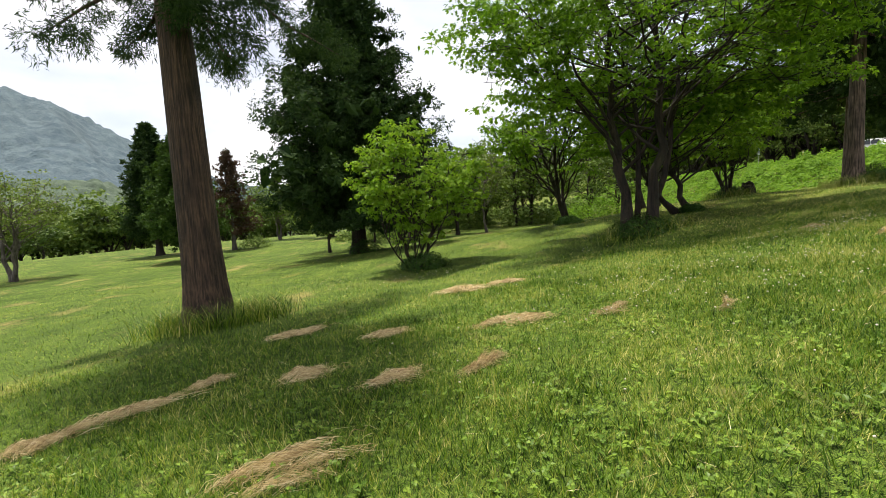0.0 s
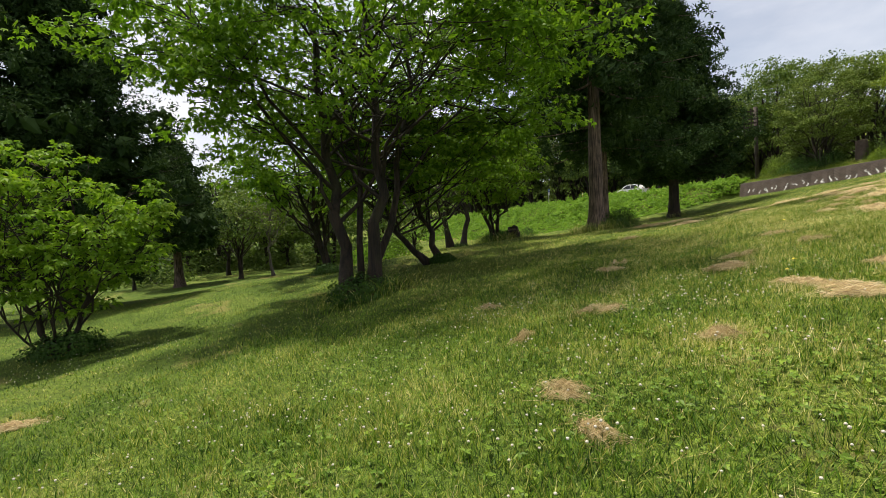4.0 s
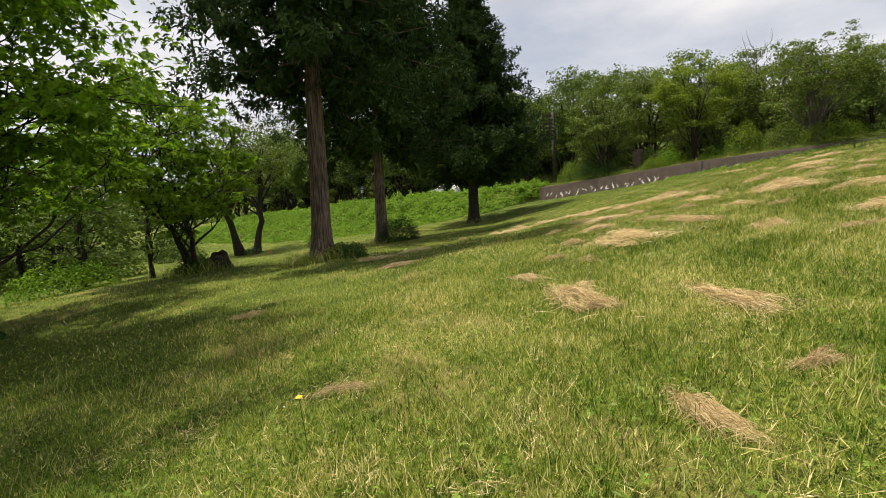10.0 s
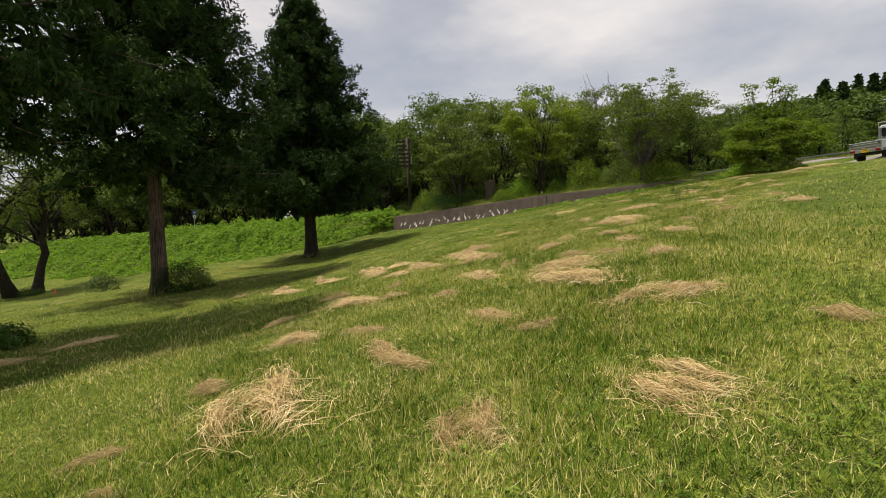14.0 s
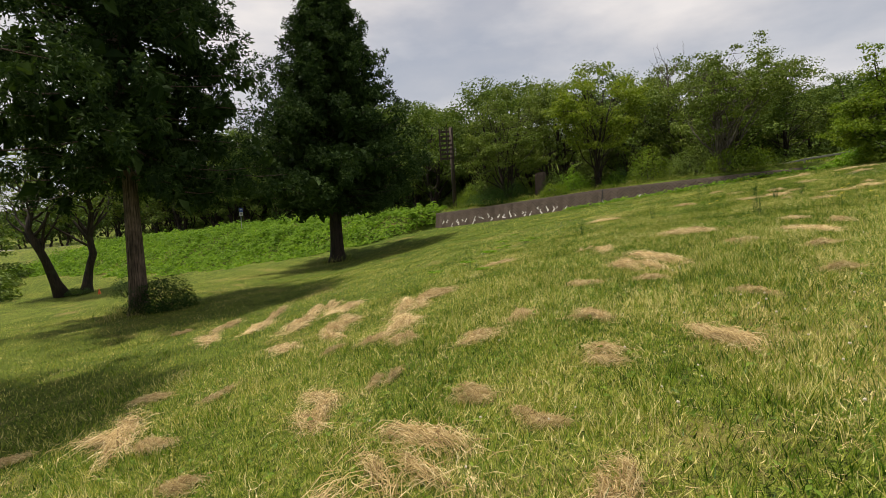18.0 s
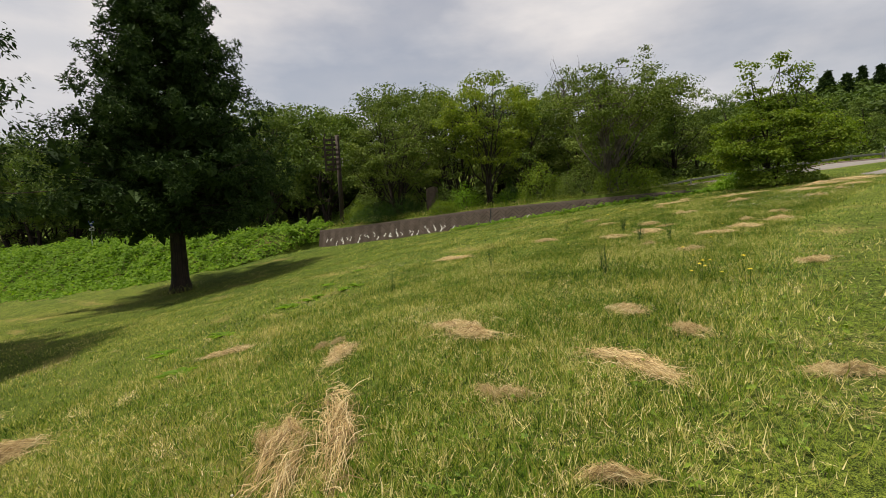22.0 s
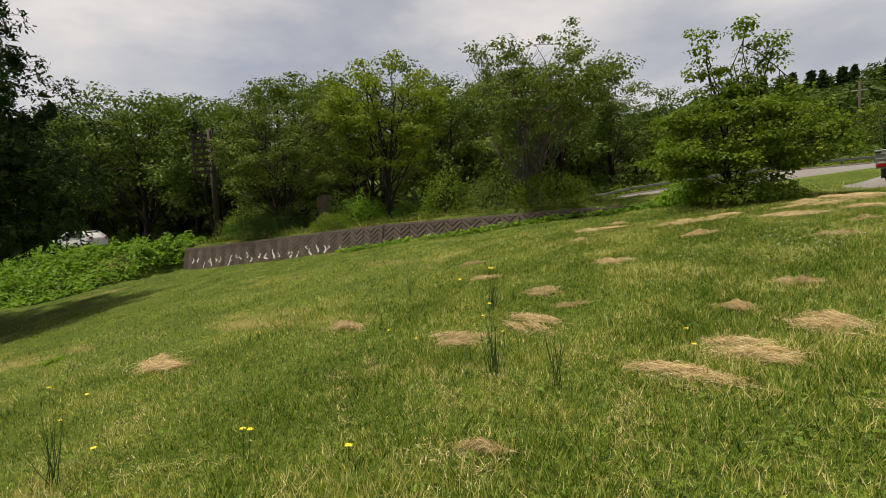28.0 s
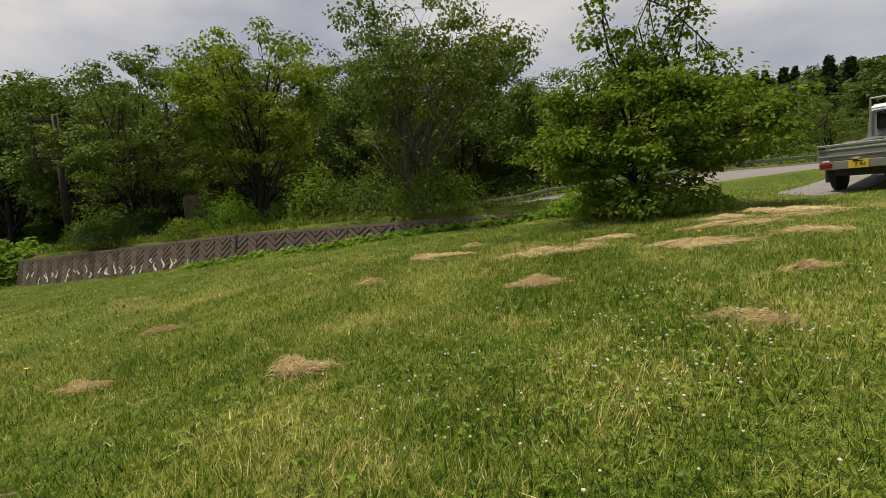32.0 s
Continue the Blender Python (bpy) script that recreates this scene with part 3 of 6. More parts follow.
def retaining_wall():
    wall = thing("retaining_wall", Matrix.Identity(4), "low brown concrete block retaining wall with zigzag pattern and lime streaks", "wall")
    # body behind the blocks
    n = 60
    v, f = [], []
    for i in range(n + 1):
        s = WALL_LONG * i / n
        x, y, dx, dy = wall_at(s)
        foot = float(height(x - 0.5, y)) - 0.35
        top = wall_top(s)
        v += [wall_point(s, top - foot, 0.0), wall_point(s, 0.06, 0.0), (x + 0.25, y, top - 0.06), (x + 0.25, y, foot)]
    for i in range(n):
        for j in range(4):
            f.append((i * 4 + j, i * 4 + (j + 1) % 4, i * 4 + 4 + (j + 1) % 4, i * 4 + 4 + j))
    bm = bmesh.new()
    vs = [bm.verts.new(p) for p in v]
    for q in f:
        bm.faces.new([vs[k] for k in q])
    bm.faces.new(vs[:4][::-1])
    bm.faces.new(vs[-4:])
    part("wall_body", bm, WALL_JOINT, wall, "dark recessed joints behind the blocks")
    # coping
    for k in range(13):
        s0, s1 = WALL_LONG * k / 13 + 0.006, WALL_LONG * (k + 1) / 13 - 0.006
        bm = bmesh.new()
        a = [[Vector(wall_point(s, up, out)) for up, out in ((0.10, 0.055), (0.0, 0.045), (0.0, -0.28), (0.10, -0.28))] for s in (s0, (s0 + s1) / 2, s1)]
        rings = [[bm.verts.new(p) for p in ring] for ring in a]
        for r, q in zip(rings, rings[1:]):
            for j in range(4):
                bm.faces.new((r[j], r[(j + 1) % 4], q[(j + 1) % 4], q[j]))
        bm.faces.new(rings[0][::-1])
        bm.faces.new(rings[-1])
        part("coping_stone", bm, COPING, wall)
    # slanted blocks in upright columns that mirror one another, cut by the coping and the ground
    W, tall, gap = 0.42, 0.165, 0.055
    cols = int(WALL_LONG / W) + 1
    for col in range(cols):
        rise = 0.36 if col % 2 else -0.36
        s0, s1 = col * W + 0.005, min((col + 1) * W - 0.005, WALL_LONG)
        x, y, dx, dy = wall_at(min((s0 + s1) / 2, WALL_LONG))
        deep = wall_top(min(s0, WALL_LONG)) - float(height(x - 0.55, y)) + 0.12
        for row in range(-2, 9):
            up0 = row * (tall + gap)
            a, b = (0.36, 0.0) if rise < 0 else (0.0, 0.36)
            poly = [(s0, up0 + a), (s1, up0 + b), (s1, up0 + b + tall), (s0, up0 + a + tall)]
            lo = 0.10
            poly = clipped(poly, lambda p: p[1] > lo, lambda p, q: (p[0] + (q[0] - p[0]) * (lo - p[1]) / (q[1] - p[1]), lo))
            poly = clipped(poly, lambda p: p[1] < deep, lambda p, q: (p[0] + (q[0] - p[0]) * (deep - p[1]) / (q[1] - p[1]), deep)) if poly else poly
            if len(poly) < 3:
                continue
            area = abs(sum(p[0] * q[1] - q[0] * p[1] for p, q in zip(poly, poly[1:] + poly[:1]))) / 2
            if area < 0.004:
                continue
            proud = 0.045 + 0.012 * random.random()
            mid = (sum(p[0] for p in poly) / len(poly), sum(p[1] for p in poly) / len(poly))
            bm = bmesh.new()
            back = [bm.verts.new(wall_point(p[0], p[1], -0.005)) for p in poly]
            front = [bm.verts.new(wall_point(mid[0] + (p[0] - mid[0]) * 0.97, mid[1] + (p[1] - mid[1]) * 0.92, proud)) for p in poly]
            bm.faces.new(front)
            for k in range(len(poly)):
                bm.faces.new((back[k], back[(k + 1) % len(poly)], front[(k + 1) % len(poly)], front[k]))
            bmesh.ops.recalc_face_normals(bm, faces=bm.faces)
            part("block", bm, WALL_STONE, wall)
    # the dark upright joint between the two lengths of wall
    bm = bmesh.new()
    for s in (15.0,):
        ps = [wall_point(s - 0.035, 0.02, 0.075), wall_point(s + 0.035, 0.02, 0.075), wall_point(s + 0.035, 1.05, 0.075), wall_point(s - 0.035, 1.05, 0.075)]
        qs = [wall_point(s - 0.035, 0.02, 0.0), wall_point(s + 0.035, 0.02, 0.0), wall_point(s + 0.035, 1.05, 0.0), wall_point(s - 0.035, 1.05, 0.0)]
        a, b = [bm.verts.new(p) for p in ps], [bm.verts.new(p) for p in qs]
        bm.faces.new(a)
        for k in range(4):
            bm.faces.new((a[k], b[k], b[(k + 1) % 4], a[(k + 1) % 4]))
    part("upright_joint", bm, RUBBER, wall, "black upright joint strip")
    # white lime streaks that ran out of the joints
    rng = random.Random(4)
    for k in range(30):
        s = 0.8 + 12.9 * (k + rng.random()) / 30 if k < 27 else 13.5 + rng.random() * 4
        x, y, dx, dy = wall_at(s)
        deep = wall_top(s) - float(height(x - 0.55, y))
        start = rng.uniform(0.45, 0.75) * deep if k < 27 else 0.7 * deep
        long = rng.uniform(0.16, 0.42) * (1.3 if rng.random() < 0.25 else 0.95)
        bm = bmesh.new()
        left, right = [], []
        steps = 6
        for i in range(steps + 1):
            u = i / steps
            sway = 0.075 * math.sin(u * 5 + k) + 0.04 * u
            w = (0.020 + 0.042 * rng.random()) * (0.5 + u)
            up = min(start + long * u, deep - 0.03)
            left.append(bm.verts.new(wall_point(s + sway - w, up, 0.062)))
            right.append(bm.verts.new(wall_point(s + sway + w, up, 0.062)))
        for i in range(steps):
            bm.faces.new((left[i], left[i + 1], right[i + 1], right[i]))
        part("lime_streak", bm, LIME, wall, "chalk-white lime streak")


retaining_wall()


# ---- trees ----
def line_to(a, b, rng, bend=0.15, n=6, sag=0.0):
    """A slightly crooked line of points from a to b."""
    a, b = np.asarray(a, float), np.asarray(b, float)
    u = np.linspace(0, 1, n)[:, None]
    far = np.linalg.norm(b - a)
    off = rng.normal(0, bend * far, 3) * (1, 1, 0.6)
    wob = rng.normal(0, bend * far * 0.12, (n, 3))
    wob[0] = wob[-1] = 0
    return a + (b - a) * u + off * (np.sin(np.pi * u) * 0.5) + wob + np.array([0, 0, sag]) * np.sin(np.pi * u)


def crown_leaves(ends, rng, per, size, flat, reach, droop=0.0, tilt=0.5, lobed=False):
    """Sprays of leaves round the twigs' ends, each spray a small dome whose leaves face outwards."""
    ends = np.asarray(ends)
    way = unit(rng.normal(0, 1, (len(ends) * per, 3)))
    grow = np.repeat(rng.uniform(0.7, 1.45, len(ends)), per)
    at = np.repeat(ends, per, 0) + way * ((rng.uniform(0.12, 1.0, len(way)) ** 0.6) * grow)[:, None] * (reach * 1.5, reach * 1.5, reach * 1.5 * flat)
    face = way * (1, 1, 1.0 + 0.5 * (flat > 0.4)) * min(1.0, flat * 1.8)
    up = unit(np.array([0, 0, 0.62]) + face + rng.normal(0, tilt * 0.8, at.shape))
    ahead = unit(way * (1, 1, 0.2) + rng.normal(0, 0.6, at.shape) - np.array([0, 0, droop]))
    length = size * rng.uniform(0.6, 1.25, len(at))
    if lobed:
        side = np.cross(ahead, up)
        three = [leaves(at, up, unit(ahead + side * s), length * k, length * 0.42, 0.12, 0.12) for s, k in ((0.0, 1.0), (0.85, 0.8), (-0.85, 0.8))]
        v = np.concatenate([t[0].reshape(-1, 4, 3) for t in three], 1).reshape(-1, 3)
        i = np.arange(len(at))[:, None] * 12
        return v, np.concatenate([i + [[a, a + 2, a + 1]] for a in (0, 4, 8)] + [i + [[a, a + 3, a + 2]] for a in (0, 4, 8)])
    return leaves(at, up, ahead, length, length * rng.uniform(0.62, 0.85, len(at)), 0.15, 0.1)


def broadleaf(name, at, seed, stems, centre, radius, leaf_mat, bark_mat, label, limbs=16, twigs=5, per=30, size=0.10, flat=0.35, reach=0.32,
              thick=0.14, low=0.25, category="tree", group="", bend=0.16, split=True, leader=0, lobed=False, far=False, hollow=0.22):
    """A broad-leaved tree. stems: tops of its stems, from its foot; centre and radius: the crown's, from its foot."""
    rng = np.random.default_rng(seed)
    tree = thing(name, pose(at[0], at[1], at[2]), label, category, group)
    centre, radius = np.array(centre, float), np.array(radius, float)
    stem_lines, pieces = [], []
    for k, top in enumerate(stems):
        foot = np.array([top[0] * 0.13 + 0.5 * thick * math.cos(k * 2.4), top[1] * 0.13 + 0.5 * thick * math.sin(k * 2.4), -0.15]) * (1, 1, 1) if len(stems) > 1 else np.array([0, 0, -0.15])
        if len(top) == 5:
            foot, top = np.array([top[3], top[4], -0.15]), top[:3]
        pts = line_to(foot, top, rng, bend * 0.6, 10)
        r = thick * (1.0, 0.9, 0.6, 0.5, 0.5)[k] * np.linspace(1, 0.30, 10)
        r[0] *= 1.7
        r[1] *= 1.15
        v, f = tube(pts, r, 5 if far else 10)
        v = v + rng.normal(0, thick * 0.05, v.shape)
        stem_lines.append((pts, r))
        if split:
            part("trunk" if k == 0 else "stem", mesh_of("trunk", v, f, bark_mat, True), bark_mat, tree)
        else:
            pieces.append((v, f))
    lobes = rng.normal(0, 1, (9, 3))
    lobes = unit(lobes)
    swell = rng.uniform(-0.48, 0.42, 9)
    ends, twig_pieces, limb_pieces = [], [], []
    for k in range(limbs):
        pts, r = stem_lines[k % len(stem_lines)]
        u = low + (0.97 - low) * ((k + rng.random()) / limbs)
        i = min(int(u * 9), 8)
        start = pts[i] + (pts[i + 1] - pts[i]) * (u * 9 - i)
        turn = k * 2.399 + rng.normal(0, 0.35)
        lift = np.clip(rng.uniform(-0.62, 0.72) + 0.75 * (u - 0.45), -0.75, 0.98)
        flatw = math.sqrt(1 - lift * lift)
        way = np.array([math.cos(turn) * flatw, math.sin(turn) * flatw, lift])
        grow_by = 1 + float(np.sum(swell * np.exp(4 * (lobes @ way - 1))))
        goal = centre + way * radius * min(max(grow_by, 0.5), 1.28) * rng.uniform(0.62, 0.95)
        goal = goal + (pts[-1] - centre) * (0.25, 0.25, 0)
        bough = line_to(start, goal, rng, bend, 7, 0.05 * radius[2])
        rr = np.linspace(max(r[i] * 0.42, 0.016), 0.008, 7)
        v, f = tube(bough[::2], rr[::2], 3) if far else tube(bough, rr, 6)
        if split and k < 12:
            part("limb", mesh_of("limb", v, f, bark_mat, True), bark_mat, tree)
        else:
            limb_pieces.append((v, f))
        for q in range(twigs):
            w = rng.uniform(0.3, 1.0)
            j = min(int(w * 6), 5)
            s = bough[j] + (bough[j + 1] - bough[j]) * (w * 6 - j)
            out = unit(rng.normal(0, 1, 3) * (1, 1, 0.55) + unit(goal - start) * 0.8)
            e = s + out * radius.mean() * rng.uniform(0.16, 0.42)
            d = (e - centre) / (radius * 1.06)
            over = np.linalg.norm(d)
            if over > 1.0:
                e = centre + d / over * radius * 1.04
            tw = line_to(s, e, rng, 0.12, 4)
            if not far:
                twig_pieces.append(tube(tw, np.linspace(0.012, 0.004, 4) * (1 + 0.5 * (size > 0.15)), 4))
            ends += [e, tw[2]] if rng.random() < 0.6 else [e]
    ends = [e for e in ends if np.sum(((e - centre) / radius * (1, 1, 0.9)) ** 2) > hollow or rng.random() < 0.3]
    for pts, r in stem_lines[:leader]:
        for i in range(6, 10):
            ends += [pts[i] + rng.normal(0, 0.17 + 0.05 * (9 - i), 3) for _ in range(4)]
    if limb_pieces:
        part("limb", mesh_of("limb", *joined(limb_pieces), bark_mat, True), bark_mat, tree)
    if pieces:
        part("trunk", mesh_of("trunk", *joined(pieces), bark_mat, True), bark_mat, tree)
    if twig_pieces:
        tagged(part("twig_work", mesh_of("twig_work", *joined(twig_pieces), bark_mat, True), bark_mat, tree), kind="stuff")
    part("crown", mesh_of("crown", *crown_leaves(ends, rng, per, size, flat, reach, lobed=lobed), leaf_mat), leaf_mat, tree)
    return tree


def cedar(name, at, seed, tall, radius, bare, label, trunk_r=0.3, boughs=150, puffs=4, per=34, needle=0.20, bark_mat=None, leaf_mat=None,
          shape=1.0, droop=0.25, flare=1.5, group="", thin_top=False, category="tree", puff=0.42, fat=1.0, tip=None, heart=0.46, full=1.05, sweep=(0, 0), deep=0.62):
    """A Japanese cedar: a tapered trunk, whorls of boughs, and tufts of needles along them."""
    rng = np.random.default_rng(seed)
    bark_mat, leaf_mat = bark_mat or CEDAR_BARK, leaf_mat or NEEDLE
    tree = thing(name, pose(at[0], at[1], at[2]), label, category, group)
    zs = np.array([-0.25, 0.0, 0.15, 0.35, 0.7, 1.3, 2.5, 4.0, 6.0, 9.0, 12.0, tall])
    zs = zs[zs <= tall]
    if zs[-1] < tall:
        zs = np.append(zs, tall)
    rr = trunk_r * (1 - 0.93 * np.clip(zs, 0, None) / tall) + trunk_r * (flare - 1) * np.exp(-np.clip(zs, 0, None) / 0.35)
    sides = 22
    ang = np.linspace(0, 2 * np.pi, sides, endpoint=False)
    lobes = 1 + 0.10 * np.cos(ang * 5 + seed)[None] * np.exp(-np.clip(zs, 0, None) / 0.8)[:, None] + rng.normal(0, 0.018, (len(zs), sides))
    lean = np.array(tip) if tip else rng.normal(0, 0.006, 2)
    v = np.stack([np.cos(ang)[None] * rr[:, None] * lobes + lean[0] * zs[:, None], np.sin(ang)[None] * rr[:, None] * lobes + lean[1] * zs[:, None],
                  np.repeat(zs[:, None], sides, 1)], -1).reshape(-1, 3)
    i = np.arange(len(zs) - 1)[:, None] * sides
    j = np.arange(sides)[None]
    k = (j + 1) % sides
    part("trunk", mesh_of("trunk", v, np.stack([i + j, i + k, i + sides + k, i + sides + j], -1).reshape(-1, 4), bark_mat, True), bark_mat, tree)
    wood, at_p, out_p, size_p, deep_p = [], [], [], [], []
    for b in range(boughs):
        u = ((b + rng.random()) / boughs) ** 0.9
        z = bare + (tall - bare) * u
        reach = radius * min(1.0, (1 - u) ** (0.75 * shape) * full + 0.03) * rng.uniform(0.68, 1.10) * (min(1.0, 0.62 + u * 3.5))
        turn = b * 2.399 + rng.normal(0, 0.3)
        h = np.array([math.cos(turn), math.sin(turn), 0])
        reach *= 1 + max(0.0, h[0] * sweep[0] + h[1] * sweep[1])
        rise = rng.uniform(0.05, 0.35) * reach * (0.4 + u)
        start = np.array([lean[0] * z, lean[1] * z, z])
        end = start + h * reach + np.array([0, 0, rise * 0.6 - droop * reach * (1 - u)])
        pts = line_to(start, end, rng, 0.06, 6, -0.06 * reach)
        wood.append(tube(pts, np.linspace(0.045 * (1 - u) + 0.012, 0.008, 6), 5))
        n = max(2, int(round(puffs * (0.45 + reach / radius))))
        for q in range(n):
            w = 1 - 0.85 * (q + rng.random() * 0.6) / n
            j2 = min(int(w * 5), 4)
            p = pts[j2] + (pts[j2 + 1] - pts[j2]) * (w * 5 - j2)
            at_p.append(p + rng.normal(0, 0.07, 3) * (reach * 0.6 + 0.2))
            out_p.append(h)
            deep_p.append(w < deep)
            size_p.append(puff * rng.uniform(0.65, 1.25) * (0.6 + 0.5 * reach / radius))
    at_p, out_p, size_p = np.array(at_p), np.array(out_p), np.array(size_p)
    tagged(part("bough_work", mesh_of("bough_work", *joined(wood), bark_mat, True), bark_mat, tree), kind="stuff")
    if heart:
        # the dense inner sprays of each tuft, crossing at its middle
        who = np.repeat(np.flatnonzero(deep_p), 13)
        way = unit(rng.normal(0, 1, (len(who), 3)) * (1, 1, 0.8))
        big = size_p[who] * heart * rng.uniform(0.9, 2.0, len(who))
        at_h = at_p[who] - way * big[:, None] * 0.5 + rng.normal(0, 0.22, (len(who), 3)) * size_p[who][:, None] - np.array([0, 0, 0.12]) * size_p[who][:, None]
        inner = leaves(at_h, unit(rng.normal(0, 1, (len(who), 3)) + np.array([0, 0, 0.5])), way, big, big * 0.62, 0.2, 0.1)
        tagged(part("inner_foliage", mesh_of("inner_foliage", *inner, leaf_mat), leaf_mat, tree), kind="stuff")
    # each tuft is a handful of sprays, and each spray a bunch of needles
    bunch = max(4, per // 13)
    own = np.repeat(np.arange(len(at_p)), bunch)
    to = unit(rng.normal(0, 1, (len(own), 3)) + out_p[own] * 0.35 + np.array([0, 0, 0.10 - droop * 0.5]))
    tips = at_p[own] + to * (size_p[own] * rng.uniform(0.30, 0.95, len(own)) ** 0.7)[:, None] * (1, 1, 0.72 + 0.6 * droop)
    k2 = np.repeat(np.arange(len(own)), 13)
    m = len(k2)
    way = unit(to[k2] + rng.normal(0, 0.5, (m, 3)))
    at_n = tips[k2] + rng.normal(0, 0.13, (m, 3)) * size_p[own][k2][:, None] - np.array([0, 0, droop * 0.3]) * rng.random((m, 1)) * size_p[own][k2][:, None]
    spiky = rng.random(m) < 0.5
    along = unit(np.where(spiky[:, None], way, rng.normal(0, 1, (m, 3))) + np.array([0, 0, -droop]) + rng.normal(0, 0.3, (m, 3)))
    up = unit(np.where(spiky[:, None], rng.normal(0, 0.7, (m, 3)) + np.array([0, 0, 0.6]), way + np.array([0, 0, 0.55])) + rng.normal(0, 0.3, (m, 3)))
    length = needle * rng.uniform(0.5, 1.2, m)
    tuft = leaves(at_n, up, along, length, length * rng.uniform(0.30, 0.52, m) * fat, 0.25, droop * 0.4)
    part("crown", mesh_of("crown", *tuft, leaf_mat), leaf_mat, tree)
    return tree


def on_ground(x, y, sunk=0.0):
    return (x, y, float(height(x, y)) - sunk)


def shrub(name, at, seed, size, leaf_mat, label, n=900, leaf=0.07, stems=7, group="", category="shrub"):
    """A low bush: stems from one root and a rounded, uneven leafy crown."""
    rng = np.random.default_rng(seed)
    bush = thing(name, pose(at[0], at[1], at[2]), label, category, group)
    size = np.array(size, float)
    wood, ends = [], []
    for k in range(stems):
        turn = k * 2.4 + rng.random()
        e = np.array([math.cos(turn) * size[0] * 0.6, math.sin(turn) * size[1] * 0.6, size[2] * rng.uniform(0.5, 0.9)])
        wood.append(tube(line_to((0, 0, -0.05), e, rng, 0.12, 5), np.linspace(0.018, 0.006, 5), 5))
    tagged(part("stem_work", mesh_of("stem_work", *joined(wood), DARK_BARK, True), DARK_BARK, bush), kind="stuff")
    way = unit(rng.normal(0, 1, (n, 3)))
    way[:, 2] = np.abs(way[:, 2])
    lump = 1 + 0.16 * np.sin(way[:, 0] * 5 + seed) * np.cos(way[:, 1] * 6)
    p = way * size * (rng.uniform(0.35, 1.0, n) ** 0.45 * lump)[:, None] + (0, 0, 0.02)
    up = unit(way + rng.normal(0, 0.5, way.shape) + (0, 0, 0.5))
    ln = leaf * rng.uniform(0.6, 1.3, n)
    part("foliage", mesh_of("foliage", *leaves(p, up, unit(rng.normal(0, 1, way.shape)), ln, ln * 0.6, 0.15, 0.15), leaf_mat), leaf_mat, bush)
    return bush


# the big cedar at the start
cedar("cedar_tree", on_ground(-4.13, 8.11), 11, 19, 2.5, 5.2, "tall Japanese cedar with reddish-brown fibrous trunk in long grass", 0.335, 100, 8, 286, 0.10, SHADED_RED_BARK, droop=0.62, flare=1.55, puff=0.34, fat=0.42, tip=(-0.012, 0.0), heart=0, sweep=(0.16, 0.26))
# the tall pair and the full cone on the slope
cedar("cedar_tree", on_ground(15.76, 18.60), 12, 20, 4.0, 5.2, "tall Japanese cedar with bare furrowed red-brown trunk", 0.29, 125, 5, 117, 0.19, droop=0.45, flare=1.6, puff=0.56, fat=0.9, heart=0.5, deep=0.75)
cedar("cedar_tree", on_ground(22.41, 26.80), 13, 18.5, 5.7, 4.9, "tall dark Japanese cedar with a clipped bush at its foot", 0.30, 180, 4, 130, 0.20, droop=0.28, flare=1.4, puff=0.68, fat=0.9, heart=0.52, deep=0.8)
cedar("cedar_tree", on_ground(34.56, 33.69), 14, 17.8, 6.1, 3.3, "conical dark green Japanese cedar with tufted crown", 0.42, 240, 4, 143, 0.21, DARK_BARK, droop=0.06, flare=1.5, shape=1.2, full=1.22, puff=0.72, fat=1.0, heart=0.52, deep=0.8)
# conifers beyond, on the lower meadow
cedar("cedar_tree", on_ground(-4.76, 26.62), 15, 18.5, 5.5, 1.7, "broad dark green Japanese cedar on the lower meadow", 0.40, 240, 5, 117, 0.19, DARK_BARK, droop=0.1, shape=1.7, puff=0.66, fat=1.0, full=1.5, heart=0.52, deep=0.86)
cedar("cedar_tree", on_ground(-20.43, 37.72), 16, 9.7, 3.2, 1.5, "dense rounded cedar on the lower meadow", 0.34, 150, 5, 52, 0.26, DARK_BARK, FRESH_NEEDLE, droop=0.0, shape=0.9, puff=0.60)
cedar("cedar_tree", on_ground(-27.75, 46.53), 17, 12.4, 3.2, 1.8, "dense rounded cedar on the lower meadow", 0.32, 120, 6, 26, 0.38, DARK_BARK, droop=0.0, shape=0.9, puff=0.58)
cedar("cedar_tree", on_ground(-20.74, 47.13), 18, 9.6, 2.9, 2.0, "half-dead conifer with withered brown boughs and bare tip", 0.20, 90, 4, 18, 0.20, GREY_BARK, BROWN_NEEDLE, droop=0.15, puff=0.46)
cedar("cedar_tree", on_ground(-2.57, 37.62), 19, 9.6, 3.0, 3.2, "Japanese cedar with red-brown trunk beyond the maples", 0.28, 110, 6, 26, 0.36, droop=0.3, puff=0.6)
cedar("cedar_tree", on_ground(-13.73, 58.02), 20, 13.0, 3.6, 2.2, "dark cedar at the meadow's far edge", 0.3, 110, 6, 22, 0.42, DARK_BARK, droop=0.2, puff=0.55)

